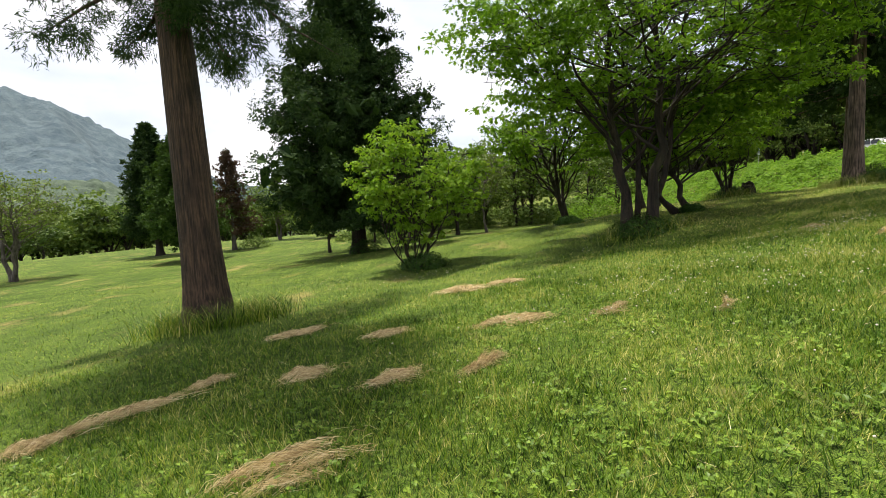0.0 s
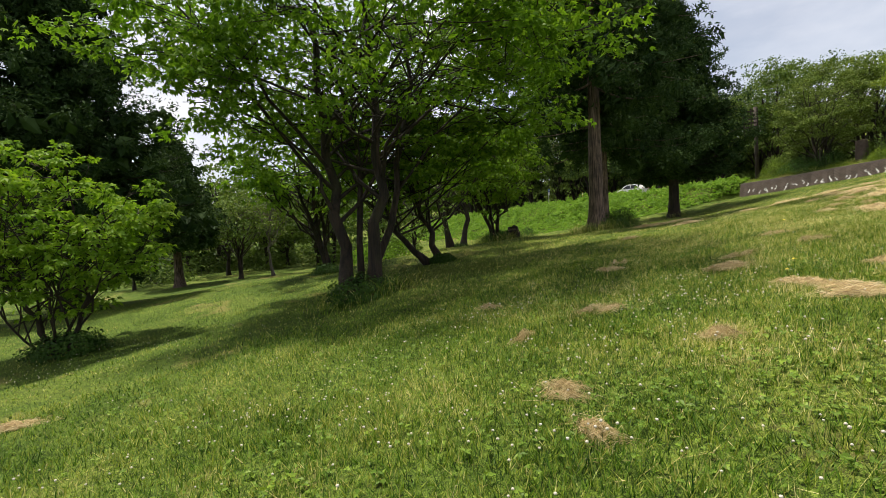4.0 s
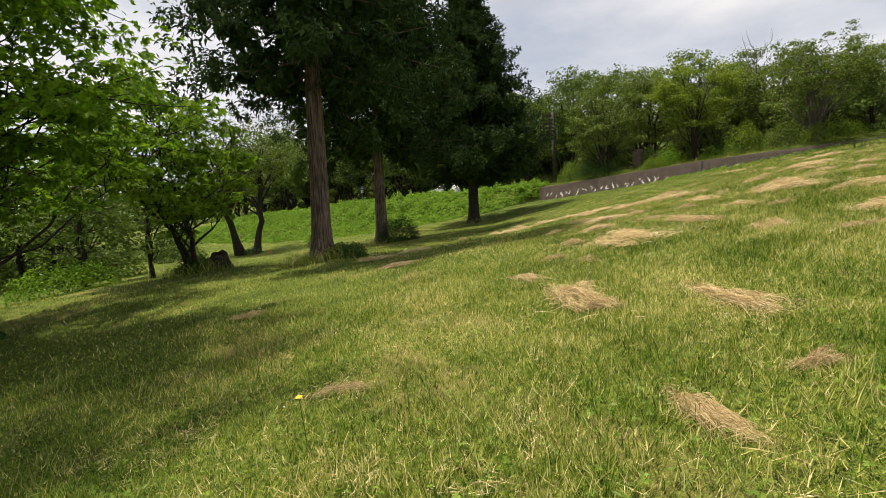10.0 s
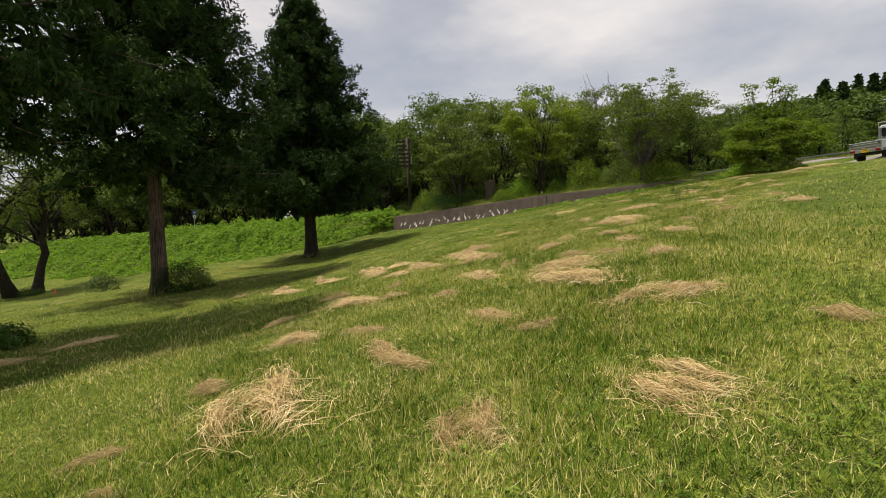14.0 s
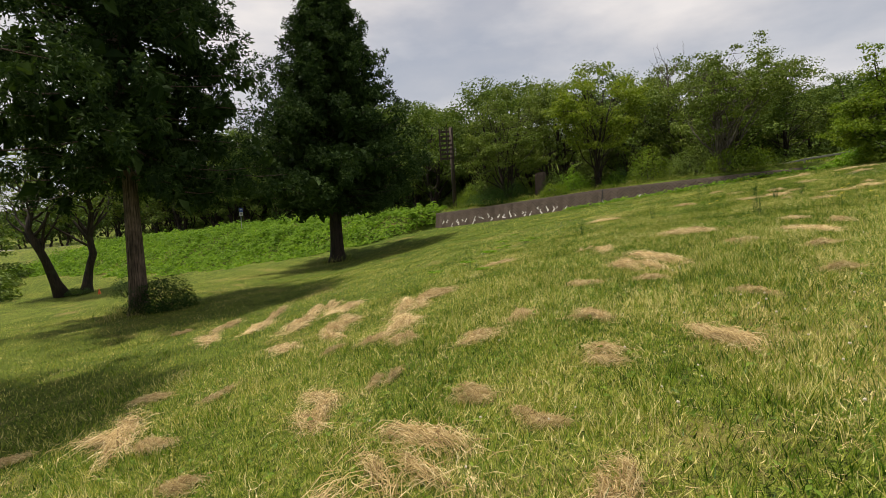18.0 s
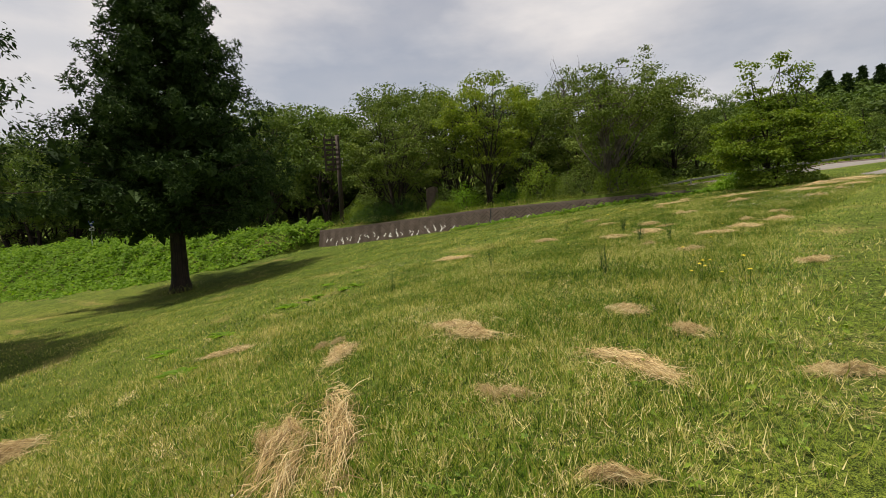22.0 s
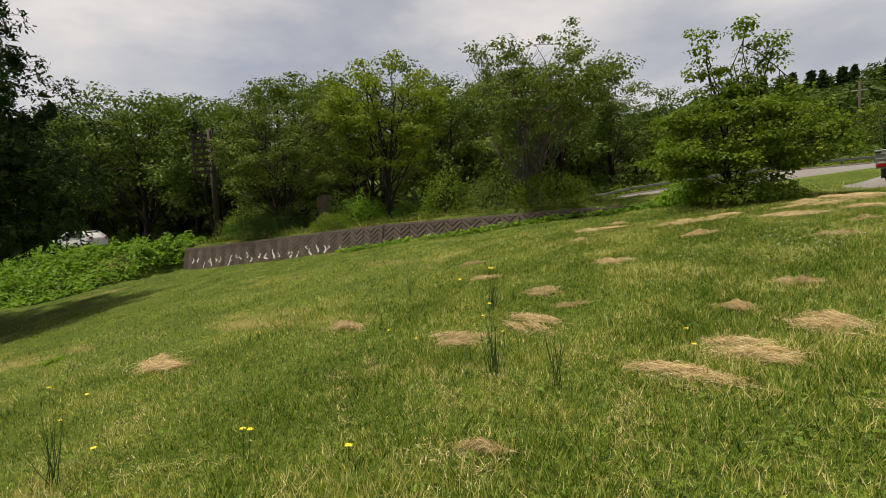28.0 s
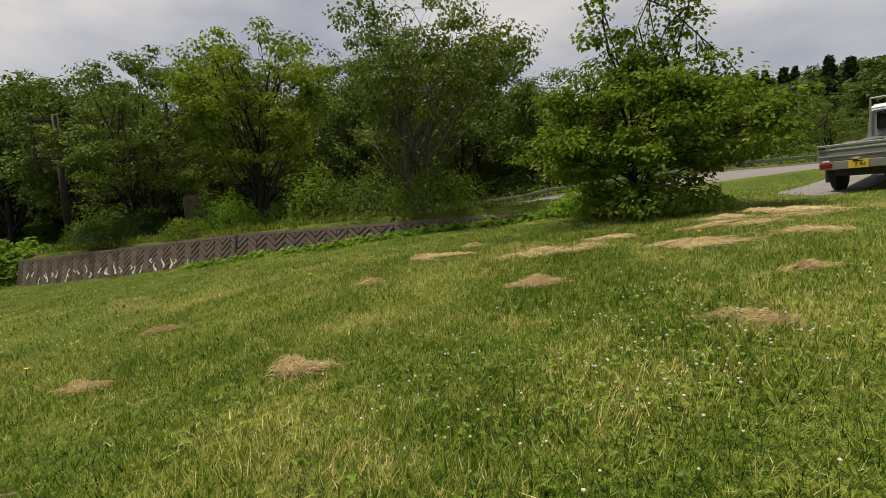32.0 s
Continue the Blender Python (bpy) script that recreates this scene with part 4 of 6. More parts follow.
# the maples on the near slope
broadleaf("maple_tree", on_ground(5.43, 13.34), 21, ((-0.85, 0.15, 6.5, -0.22, 0.06), (0.35, -0.1, 7.1, 0.22, -0.06), (1.7, 0.8, 6.1, 0.27, 0.12), (-0.3, 1.3, 6.2, -0.08, 0.2)), (1.0, -0.1, 5.15), (6.0, 5.2, 3.5), MAPLE, DARK_BARK,
          "spreading maple with several dark stems and layered bright green leaves", 66, 11, 33, 0.135, 0.16, 0.34, 0.165, 0.30, lobed=True, hollow=0.30)
broadleaf("young_maple_tree", on_ground(-0.92, 14.91), 22, ((-0.55, 0.2, 2.9), (0.45, 0.1, 3.2), (0.1, -0.5, 2.6), (-1.0, -0.4, 1.6)), (0.0, 0, 2.75), (2.15, 2.1, 2.1), BRIGHT, DARK_BARK,
          "bushy young maple with bright yellow-green leaves", 42, 7, 17, 0.135, 0.28, 0.19, 0.065, 0.10, lobed=True)
broadleaf("maple_tree", on_ground(5.63, 21.7), 23, ((-1.2, 0.3, 3.6), (-0.5, -0.2, 4.2), (0.3, 0.3, 4.2)), (-0.5, 0, 4.3), (3.4, 3.3, 2.6), MAPLE, DARK_BARK,
          "maple with two leaning dark stems", 40, 6, 14, 0.20, 0.16, 0.32, 0.13, 0.25, lobed=True)
broadleaf("leaning_maple_tree", on_ground(8.55, 16.85), 24, ((-1.3, 0.5, 3.2), (-2.3, -0.2, 2.0)), (-0.6, 0.0, 4.1), (3.7, 3.3, 2.5), MAPLE, DARK_BARK,
          "small maple with a crooked trunk that leans downhill", 46, 8, 26, 0.15, 0.16, 0.32, 0.12, 0.35, bend=0.24, lobed=True)
broadleaf("maple_tree", on_ground(12.89, 21.90), 25, ((-1.5, 0.5, 3.8), (-0.7, -0.4, 4.2), (-1.3, -0.8, 3.2)), (-1.3, 0, 3.9), (3.0, 2.9, 2.6), BRIGHT, DARK_BARK,
          "maple whose curved stems rise from an old stump", 46, 7, 18, 0.17, 0.16, 0.31, 0.10, 0.2, bend=0.26, lobed=True)
broadleaf("cherry_tree", on_ground(22.9, 53.2), 26, ((-2.0, 0.5, 9.0, -0.9, 0.1), (1.3, -0.3, 9.6, 0.5, -0.1)), (-0.3, 0, 8.8), (5.2, 5.0, 4.6), OLIVE, DARK_BARK,
          "sparse tree with two bare dark stems", 44, 7, 18, 0.22, 0.35, 0.40, 0.36, 0.35)
broadleaf("maple_tree", on_ground(1.04, 39.02), 27, ((-0.5, 0.2, 3.6), (0.5, -0.1, 3.9)), (0, 0, 4.2), (2.6, 2.6, 2.3), WOODLAND, DARK_BARK,
          "small many-stemmed tree on the lower meadow", 24, 6, 18, 0.17, 0.35, 0.38, 0.14, 0.3)
broadleaf("maple_tree", on_ground(3.26, 37.01), 28, ((0.1, 0.1, 4.4),), (0, 0, 4.6), (2.2, 2.2, 2.2), OLIVE, GREY_BARK,
          "slim young tree on the lower meadow", 20, 6, 16, 0.16, 0.35, 0.36, 0.10, 0.45)
broadleaf("maple_tree", on_ground(-28.55, 31.33), 29, ((-0.9, 0.3, 4.6), (0.9, -0.3, 5.0), (0.1, 0.8, 4.8)), (0, 0, 5.2), (4.0, 4.0, 2.3), OLIVE, GREY_BARK,
          "umbrella-shaped tree with a pale forked trunk on the meadow", 34, 6, 20, 0.18, 0.22, 0.45, 0.17, 0.3)
broadleaf("maple_tree", on_ground(-21.15, 61.53), 30, ((-0.5, 0.2, 4.2), (0.6, -0.1, 4.6)), (0, 0, 5.0), (4.4, 4.4, 2.3), WOODLAND, GREY_BARK,
          "flat-crowned tree at the meadow's far edge", 28, 6, 20, 0.24, 0.2, 0.5, 0.16, 0.35)

# ---- trees behind the wall and along the road ----
broadleaf("cherry_tree", on_ground(49.87, 32.17), 41, ((-0.7, 0.5, 6.2), (0.6, -0.7, 6.0), (0.1, 0.6, 6.6)), (0.5, -0.35, 5.2), (4.1, 4.0, 4.3), OLIVE, DARK_BARK,
          "round grey-green cherry tree behind the wall", 60, 4, 84, 0.145, 0.45, 0.36, 0.15, 0.10, hollow=0.45)
broadleaf("ash_tree", on_ground(50.49, 24.57), 42, ((-0.5, 0.6, 6.9), (0.5, -0.4, 7.2), (0.1, -1.2, 6.4)), (0, 0, 5.7), (3.1, 3.1, 3.9), GOLDEN, DARK_BARK,
          "upright tree with yellow-green leaves behind the wall", 52, 4, 80, 0.155, 0.45, 0.38, 0.12, 0.12, hollow=0.45)
broadleaf("cherry_tree", on_ground(49.92, 16.16), 43, ((-0.9, 0.4, 5.4), (0.9, -0.4, 5.6), (0.1, 0.7, 5.9)), (0.1, 0, 4.7), (3.7, 3.7, 3.3), OLIVE, GREY_BARK,
          "large cherry tree with forked grey trunk behind the wall", 64, 4, 84, 0.125, 0.42, 0.32, 0.14, 0.10, hollow=0.45)
broadleaf("young_maple_tree", on_ground(46.62, 8.66), 44, ((-0.4, 0.75, 4.5), (0.3, -0.85, 4.4), (0.1, -0.2, 5.0), (-0.9, -0.3, 2.6), (0.9, 0.4, 2.4)), (0.1, 0, 1.55), (2.2, 2.7, 1.5), SAPLING, DARK_BARK,
          "bushy young tree with a tall leafy leader at the wall's end", 58, 6, 50, 0.105, 0.40, 0.23, 0.05, 0.06, leader=3, hollow=0.3)
shrub("shrub", on_ground(46.75, 8.5), 49, (1.7, 1.6, 0.7), SAPLING, "dark leafy undergrowth round the young tree", 3000, 0.11, 9)
shrub("shrub", on_ground(50.4, 33.8), 50, (1.5, 1.4, 2.0), SHADE_SHRUB, "tall dark shrub beside the utility pole", 2600, 0.11)
shrub("shrub", on_ground(49.17, 30.97), 51, (1.6, 1.5, 1.7), SHADE_SHRUB, "dark green shrub under the cherry tree", 2600, 0.10)
shrub("shrub", on_ground(50.49, 26.47), 52, (1.3, 1.3, 2.0), WEED, "bright green shrub behind the wall", 2400, 0.12)
shrub("shrub", on_ground(49.82, 17.56), 53, (1.7, 1.9, 2.1), OLIVE, "pale green shrub at the cherry tree's foot", 3400, 0.09)
shrub("shrub", on_ground(49.90, 22.57), 54, (1.2, 1.4, 1.1), WEED, "leafy shrub behind the wall", 1800, 0.10)
for sx, sy, sw, sh, sn, smat in ((48.9, 35.6, 1.3, 1.9, 2000, SAPLING), (50.3, 28.0, 1.2, 2.2, 2000, WOODLAND), (49.6, 20.4, 1.4, 2.4, 2400, SAPLING), (51.0, 18.9, 1.2, 1.8, 1800, WOODLAND),
                                 (51.0, 36.8, 1.7, 2.6, 2400, WOODLAND), (50.2, 22.6, 1.0, 1.5, 1500, SHADE_SHRUB)):
    shrub("shrub", on_ground(sx, sy), int(sx * 10 + sy), (sw, sw, sh), smat, "leafy green shrub on the verge above the wall", sn, 0.12, 9, "verge shrubs")
shrub("shrub", on_ground(47.75, 32.6), 47, (1.3, 2.0, 1.3), SHADE_SHRUB, "dark shrub that hangs over the wall", 3000, 0.10, 9, "verge shrubs")
shrub("shrub", on_ground(48.2, 26.6), 48, (1.1, 1.2, 0.9), SAPLING, "low shrub that hangs over the wall", 1600, 0.10, 9, "verge shrubs")
shrub("shrub", on_ground(49.3, 15.2), 46, (1.3, 1.9, 1.5), SAPLING, "bushy growth at the cherry tree's foot", 2800, 0.10, 9, "verge shrubs")
shrub("shrub", on_ground(48.62, 9.76), 55, (1.3, 1.5, 0.8), WEED, "broad-leaved weeds on the wall's end", 1700, 0.14)
shrub("clipped_bush", on_ground(23.11, 26.20), 56, (1.2, 1.1, 1.15), CLIPPED, "round clipped dark green bush at a cedar's foot", 5200, 0.07)
shrub("clipped_bush", on_ground(23.85, 38.86), 57, (0.88, 0.85, 1.15), CLIPPED, "small round bush on the lawn", 1900, 0.07)
shrub("shrub", on_ground(-18.84, 47.52), 58, (1.6, 1.6, 1.3), WOODLAND, "rounded shrub beside the withered conifer", 1300, 0.15)
shrub("shrub", on_ground(9.51, 30.51), 59, (2.2, 1.6, 1.5), WEED, "spreading leafy shrub on the meadow", 2600, 0.13)
shrub("shrub", on_ground(-5.80, 47.02), 60, (1.6, 1.4, 1.2), SHADE_SHRUB, "dark shrub under the trees", 1200, 0.14)
shrub("shrub", on_ground(-4.36, 26.12), 61, (1.1, 1.0, 0.8), SHADE_SHRUB, "dark bush at the broad cedar's foot", 1400, 0.10)

# plants at the trunks' feet
for fx, fy, fr, fs in ((5.45, 13.1, 0.85, 71), (-0.7, 14.7, 0.8, 72), (12.95, 21.8, 0.75, 73), (16.3, 18.2, 0.7, 74), (8.5, 16.5, 0.4, 75), (5.4, 20.9, 0.6, 76), (22.9, 52.8, 1.0, 77)):
    shrub("undergrowth", on_ground(fx, fy), fs, (fr, fr, fr * 0.62), SHADE_SHRUB, "tangle of leafy weeds round a tree's foot", 2200, 0.075, 5, "weeds round tree feet", "weeds")


def stump():
    s = thing("tree_stump", pose(*on_ground(13.59, 21.60), 12, -25, 30), "old broken mossy tree stump", "stump")
    rng = np.random.default_rng(5)
    pts = np.array([(0, 0, -0.2), (0, 0, 0.05), (0.02, 0, 0.3), (0.05, 0.02, 0.52)])
    v, f = tube(pts, (0.42, 0.34, 0.28, 0.26), 16)
    v = v + rng.normal(0, 0.025, v.shape)
    top = len(v) - 16
    v = np.vstack([v, v[top:] * (0.72, 0.72, 1) - (0, 0, 0.12)])
    j = np.arange(16)
    lip = np.stack([top + j, top + (j + 1) % 16, top + 16 + (j + 1) % 16, top + 16 + j], -1)
    part("stump_wood", mesh_of("stump_wood", v, np.concatenate([f, lip]), DARK_BARK, True), DARK_BARK, s)
    bm = rod(0.2, 0.2, 0.05, (0.04, 0.01, 0.36), sides=16)
    part("rotten_heart", bm, EARTH, s, "rotten brown heartwood")


stump()

# woodland: a handful of trees, repeated with their own turn and size
wood_kinds = []
for k, (mat, tall, wide, seed) in enumerate(((WOODLAND, 9.5, 3.2, 81), (DEEPWOOD, 11.5, 3.6, 82), (OLIVE, 9.0, 3.4, 83), (DEEPWOOD, 12.0, 3.2, 84), (WOODLAND, 7.5, 3.0, 85))):
    wood_kinds.append(broadleaf("woodland_tree", (300 + 20 * k, -400, 0), seed, ((-0.4, 0.2, tall * 0.72), (0.5, -0.2, tall * 0.76)), (0, 0, tall * 0.53), (wide, wide, tall * 0.47), mat, DARK_BARK,
                                "broad-leaved tree in the wood along the road", 34, 4, 56, 0.165, 0.6, 0.40, 0.15, 0.12, group="woodland trees", split=False, far=True, hollow=0.4))
grove_kind = broadleaf("meadow_tree", (460, -400, 0), 87, ((-0.4, 0.2, 7.0), (0.5, -0.2, 7.4)), (0, 0, 4.7), (3.8, 3.8, 4.4), WOODLAND, DARK_BARK,
                       "broad-leaved tree in the grove on the lower meadow", 30, 5, 14, 0.32, 0.25, 0.5, 0.15, 0.2, group="grove trees", split=False, far=True, hollow=0.4)
under_kind = shrub("woodland_bush", (400, -400, 0), 86, (1.9, 1.8, 1.5), WOODLAND, "leafy undergrowth at the wood's edge", 900, 0.22, group="woodland bushes")


def road_place(run, off):
    """A place off the road's middle line; off is positive on the far side from the lawn."""
    gone = 0
    for (ax, ay, az), (bx, by, bz) in zip(ROAD, ROAD[1:]):
        d = math.hypot(bx - ax, by - ay)
        if run <= gone + d:
            u = (run - gone) / d
            return ax + (bx - ax) * u + (by - ay) / d * off, ay + (by - ay) * u - (bx - ax) / d * off
        gone += d
    return bx, by


rng = random.Random(77)
used = set()
for run in np.arange(46, 206, 4.2):
    for row, off in enumerate((6.5, 11.5, 18.0)):
        if run > 170 and row > 1 or (run < 88 and row == 0):
            continue
        x, y = road_place(run + rng.uniform(-1.5, 1.5), off + rng.uniform(-1.6, 1.6))
        if abs(x - 46) < 4 and y < 10 or math.hypot(x - 50.8, y - 39.3) < 4.2:
            continue
        k = rng.randrange(5) if row else rng.choice((2, 4, 0))
        tall = float(np.interp(run, (80, 96, 106, 115, 122, 130, 140, 170), (3.4, 4.0, 5.6, 8.2, 10.0, 11.8, 13.0, 12.8))) + 0.05 * (off - 7)
        size = rng.uniform(0.98, 1.30) * tall / (9.7, 11.7, 9.2, 12.2, 7.7)[k]
        src = wood_kinds[k]
        m = pose(x, y, float(height(x, y)) - 0.1, rng.uniform(-3, 3), rng.uniform(-3, 3), rng.uniform(0, 360))
        if k not in used:
            used.add(k)
            src.matrix_basis = m @ Matrix.Diagonal((size, size, size, 1))
        else:
            copy_thing(src, m).scale = (size * rng.uniform(0.95, 1.15), size * rng.uniform(0.95, 1.15), size)
first_bush = True
for run, off in [(r, 5.4 + (1.5 if r < 100 else 0)) for r in np.arange(70, 230, 2.6)] + [(r, 9.5) for r in np.arange(66, 220, 3.6)] + [(r, 15.0) for r in np.arange(66, 220, 4.0)] + [(r, 24.0) for r in np.arange(60, 220, 4.5)]:
    x, y = road_place(run + rng.uniform(-0.8, 0.8), off + rng.uniform(-0.4, 1.4))
    size = rng.uniform(0.6, 1.05) * (1.0 if off < 8 else 1.7 if off < 20 else 3.2)
    m = pose(x, y, float(height(x, y)) - 0.05, 0, 0, rng.uniform(0, 360))
    if first_bush:
        under_kind.matrix_basis, first_bush = m, False
    else:
        copy_thing(under_kind, m).scale = (size, size, size * rng.uniform(0.7, 1.2))

# a grove on the lower meadow
near_grove = ((-8, 33), (-6, 41), (13, 36), (10, 33))
for k in range(34):
    x, y = (rng.uniform(-13, 17), rng.uniform(45, 86)) if k < 30 else near_grove[k - 30]
    if k < 30 and (x > 13 or x < -9) and y < 52:
        continue
    size = rng.uniform(0.85, 1.25) if k < 30 else rng.uniform(0.6, 0.8)
    m = pose(x, y, float(height(x, y)) - 0.1, 0, 0, rng.uniform(0, 360))
    ob = copy_thing(grove_kind, m) if k else grove_kind
    ob.matrix_basis = m @ Matrix.Diagonal((size, size, size * rng.uniform(0.85, 1.1), 1))

for k in range(34):
    x, y = rng.uniform(-12, 20), rng.uniform(44, 80)
    size = rng.uniform(0.9, 1.7)
    copy_thing(under_kind, pose(x, y, float(height(x, y)) - 0.05, 0, 0, rng.uniform(0, 360))).scale = (size, size, size * 0.9)

# far trees: at the meadow's lower edge, and the wooded hill beyond the road
far_kind = broadleaf("distant_tree", (500, -400, 0), 88, ((0, 0, 6.5),), (0, 0, 6.0), (4.0, 4.0, 4.2), DEEPWOOD, DARK_BARK, "distant broad-leaved tree across the meadow", 24, 4, 8, 0.62, 0.45, 0.62, 0.2, 0.2, far=True,
                     group="distant trees", split=False)
belt_kind = broadleaf("distant_tree", (540, -400, 0), 90, ((0, 0, 9.0),), (0, 0, 7.0), (6.0, 6.0, 7.2), WOODLAND, DARK_BARK, "distant broad-leaved tree at the meadow's lower edge", 30, 4, 12, 0.75, 0.55, 0.9, 0.25, 0.1, far=True,
                      group="distant trees", split=False)
far_cedar = cedar("distant_cedar", (520, -400, 0), 89, 15, 2.9, 1.5, "distant dark cedar on the hill's crest", 0.25, 50, 3, 8, 0.7, DARK_BARK, droop=0.15, puff=0.6, group="distant cedars")
first_far = True
for run in np.arange(208, 330, 6.0):
    x, y = road_place(run, rng.uniform(6, 12))
    size = rng.uniform(1.0, 1.3)
    copy_thing(far_kind, pose(x, y, float(height(x, y)) - 0.2, 0, 0, rng.uniform(0, 360))).scale = (size, size, size)
for k in range(46):
    turn = radians(-58 + 84 * (k + rng.random()) / 46)
    d = rng.uniform(105, 190)
    x, y = d * math.sin(turn), d * math.cos(turn)
    if x > 12 and y < 145:
        continue
    size = rng.uniform(0.7, 1.25)
    m = pose(x, y, float(height(x, y)) - 0.3, 0, 0, rng.uniform(0, 360))
    if first_far:
        far_kind.matrix_basis, first_far = m, False
    else:
        copy_thing(far_kind, m).scale = (size, size, size * 0.85)
for k in range(70):
    turn = radians(-62 + 46 * (k + rng.random()) / 70)
    d = rng.uniform(118, 170)
    x, y = d * math.sin(turn), d * math.cos(turn)
    size = rng.uniform(0.75, 1.25)
    m = pose(x, y, float(height(x, y)) - 0.9, 0, 0, rng.uniform(0, 360))
    ob = belt_kind if k == 0 else copy_thing(belt_kind, m)
    ob.matrix_basis = m @ Matrix.Diagonal((size * 1.1, size * 1.1, size, 1))
for k in range(190):
    x, y = rng.uniform(80, 185), rng.uniform(-95, 28)
    side, rz, _ = along_road(np.array([x]), np.array([y]))
    if side[0] > -9:
        continue
    g = float(height(x, y))
    size = (7.0 + 0.208 * math.hypot(x - 36, y - 8) - g) * rng.uniform(0.88, 1.0) * (1.18 if y < -6 else 1.0) / 10.2
    if size < 0.45:
        continue
    size = min(size, rng.uniform(0.95, 1.25))
    copy_thing(far_kind, pose(x, y, g - 0.3, 0, 0, rng.uniform(0, 360))).scale = (size * 1.15, size * 1.15, size)
# cedars on the hill's crest
for k in range(10):
    x, y = rng.uniform(128, 150), 9.0 - 2.2 * k + rng.uniform(-1, 1)
    g = float(height(x, y))
    size = max(0.5, (7.0 + 0.214 * math.hypot(x - 36, y - 8) - g) * rng.uniform(0.93, 1.03) / 15)
    m = pose(x, y, g - 0.3, 0, 0, rng.uniform(0, 360))
    ob = far_cedar if k == 0 else copy_thing(far_cedar, m)
    ob.matrix_basis = m @ Matrix.Diagonal((size, size, size, 1))


# ---- mountain ----
def mountain():
    turns, outs = np.radians(np.concatenate([np.linspace(-140, -62, 40), np.linspace(-61, -8, 340), np.linspace(-7, 30, 20)])), 230 * (1250 / 230) ** np.linspace(0, 1, 190)
    T, R = np.meshgrid(turns, outs, indexing="ij")
    deg = np.degrees(T)
    crest = np.interp(deg, (-140, -100, -70, -50, -41, -38, -34.5, -32, -30, -24, -15, 30), (3, 8, 13.2, 13.0, 11.9, 10.9, 9.1, 7.7, 6.4, 3.4, 1.8, 1.4)) + 0.4
    rise = smooth(240, 1150, R) ** 0.85
    Z = np.tan(np.radians(crest)) * R * rise - 12
    X, Y = R * np.sin(T), R * np.cos(T)
    gullies = np.sin(deg * 0.55 + R * 0.004) * 14 + np.sin(deg * 1.4 + R * 0.011) * 6
    lumps = np.array([noise.noise((float(a) * 0.022, float(b) * 0.022, 3.0)) * 11 + 11 * abs(noise.noise((float(a) * 0.06, float(b) * 0.06, 9.0))) for a, b in zip(X.ravel(), Y.ravel())]).reshape(X.shape)
    Z = Z + gullies * 0.7 * rise * smooth(1150, 800, R) * np.clip(crest / 11, 0, 1) + lumps * (0.55 + 0.45 * rise) * smooth(1250, 1100, R)
    n = len(outs)
    i = np.arange(len(turns) - 1)[:, None] * n + np.arange(n - 1)[None]
    f = np.stack([i, i + 1, i + n + 1, i + n], -1).reshape(-1, 4)
    v = np.stack([X, Y, Z], -1)
    # slopes beyond 620 m take the haze-tinted colour, nearer ones stay green
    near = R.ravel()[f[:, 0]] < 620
    for keep, mat, label in ((~near, HAZED_MOUNTAIN, "wooded mountain across the valley, tinted blue-green for haze"), (near, FOOTHILL, "green wooded foothills below the mountain")):
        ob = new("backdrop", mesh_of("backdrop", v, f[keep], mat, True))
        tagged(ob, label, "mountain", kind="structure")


mountain()


# ---- things by the road ----
def stele():
    x, y, z = on_ground(50.48, 29.47)
    s = thing("stone_monument", pose(x, y, z, 0, 0, 100) @ Matrix.Diagonal((0.78, 1, 0.95, 1)), "rough upright brown stone monument slab", "monument")
    bm = box(1.0, 0.34, 2.2, (0, 0, 1.15))
    bmesh.ops.subdivide_edges(bm, edges=bm.edges[:], cuts=6, use_grid_fill=True)
    r = random.Random(9)
    for v in bm.verts:
        k = noise.noise(v.co * 2.1)
        v.co.x *= 1 - 0.10 * max(0, v.co.z - 1.4) + 0.08 * k
        v.co.y += 0.05 * noise.noise(v.co * 3 + Vector((5, 0, 0)))
        v.co.z += (0.14 * k - 0.14 * v.co.x) * (v.co.z > 1.7)
    part("slab", bm, STELE, s, smooth_faces=True)
    bm = box(1.5, 0.8, 0.22, (0, 0, 0.06), 0.04)
    part("plinth", bm, COPING, s)


stele()


def utility_pole():
    x, y, z = on_ground(48.7, 37.4)
    p = thing("utility_pole", pose(x, y, z, 1.5, -1, -50), "weathered wooden utility pole with a dark slatted crossarm frame", "pole")
    part("post", rod(0.19, 0.15, 7.4, (0, 0, -0.2), sides=14), WOOD_POLE, p, smooth_faces=True)
    for k in range(7):
        part("crossarm", box(1.25 - 0.05 * k, 0.10, 0.17, (-0.38 - 0.03 * k, -0.20, 4.55 + 0.38 * k), 0.01), WOOD_POLE, p)
    for xx in (-0.95, -0.35, 0.16):
        part("upright_batten", box(0.12, 0.10, 2.7, (xx, -0.30, 5.75), 0.008), WOOD_POLE, p)
    for h in (4.75, 5.0, 5.25):
        part("insulator", rod(0.06, 0.05, 0.14, (0.34, -0.2, h), sides=10), CONCRETE, p, "pale ceramic insulator")


utility_pole()


def hill_pole():
    x, y, z = on_ground(76.6, 2.0)
    p = thing("utility_pole", pose(x, y, z), "slim concrete utility pole among trees above the road", "pole")
    part("post", rod(0.11, 0.08, 14.2 - z, (0, 0, -0.2), sides=12), WOOD_POLE, p, smooth_faces=True)
    part("crossarm", box(0.08, 0.9, 0.08, (0.14, 0, 13.4 - z), 0.01), GALVANISED, p)
    part("junction_box", box(0.3, 0.5, 0.5, (0.22, 0.1, 3.2), 0.02), WOOD_POLE, p, "grey-brown box on the pole")


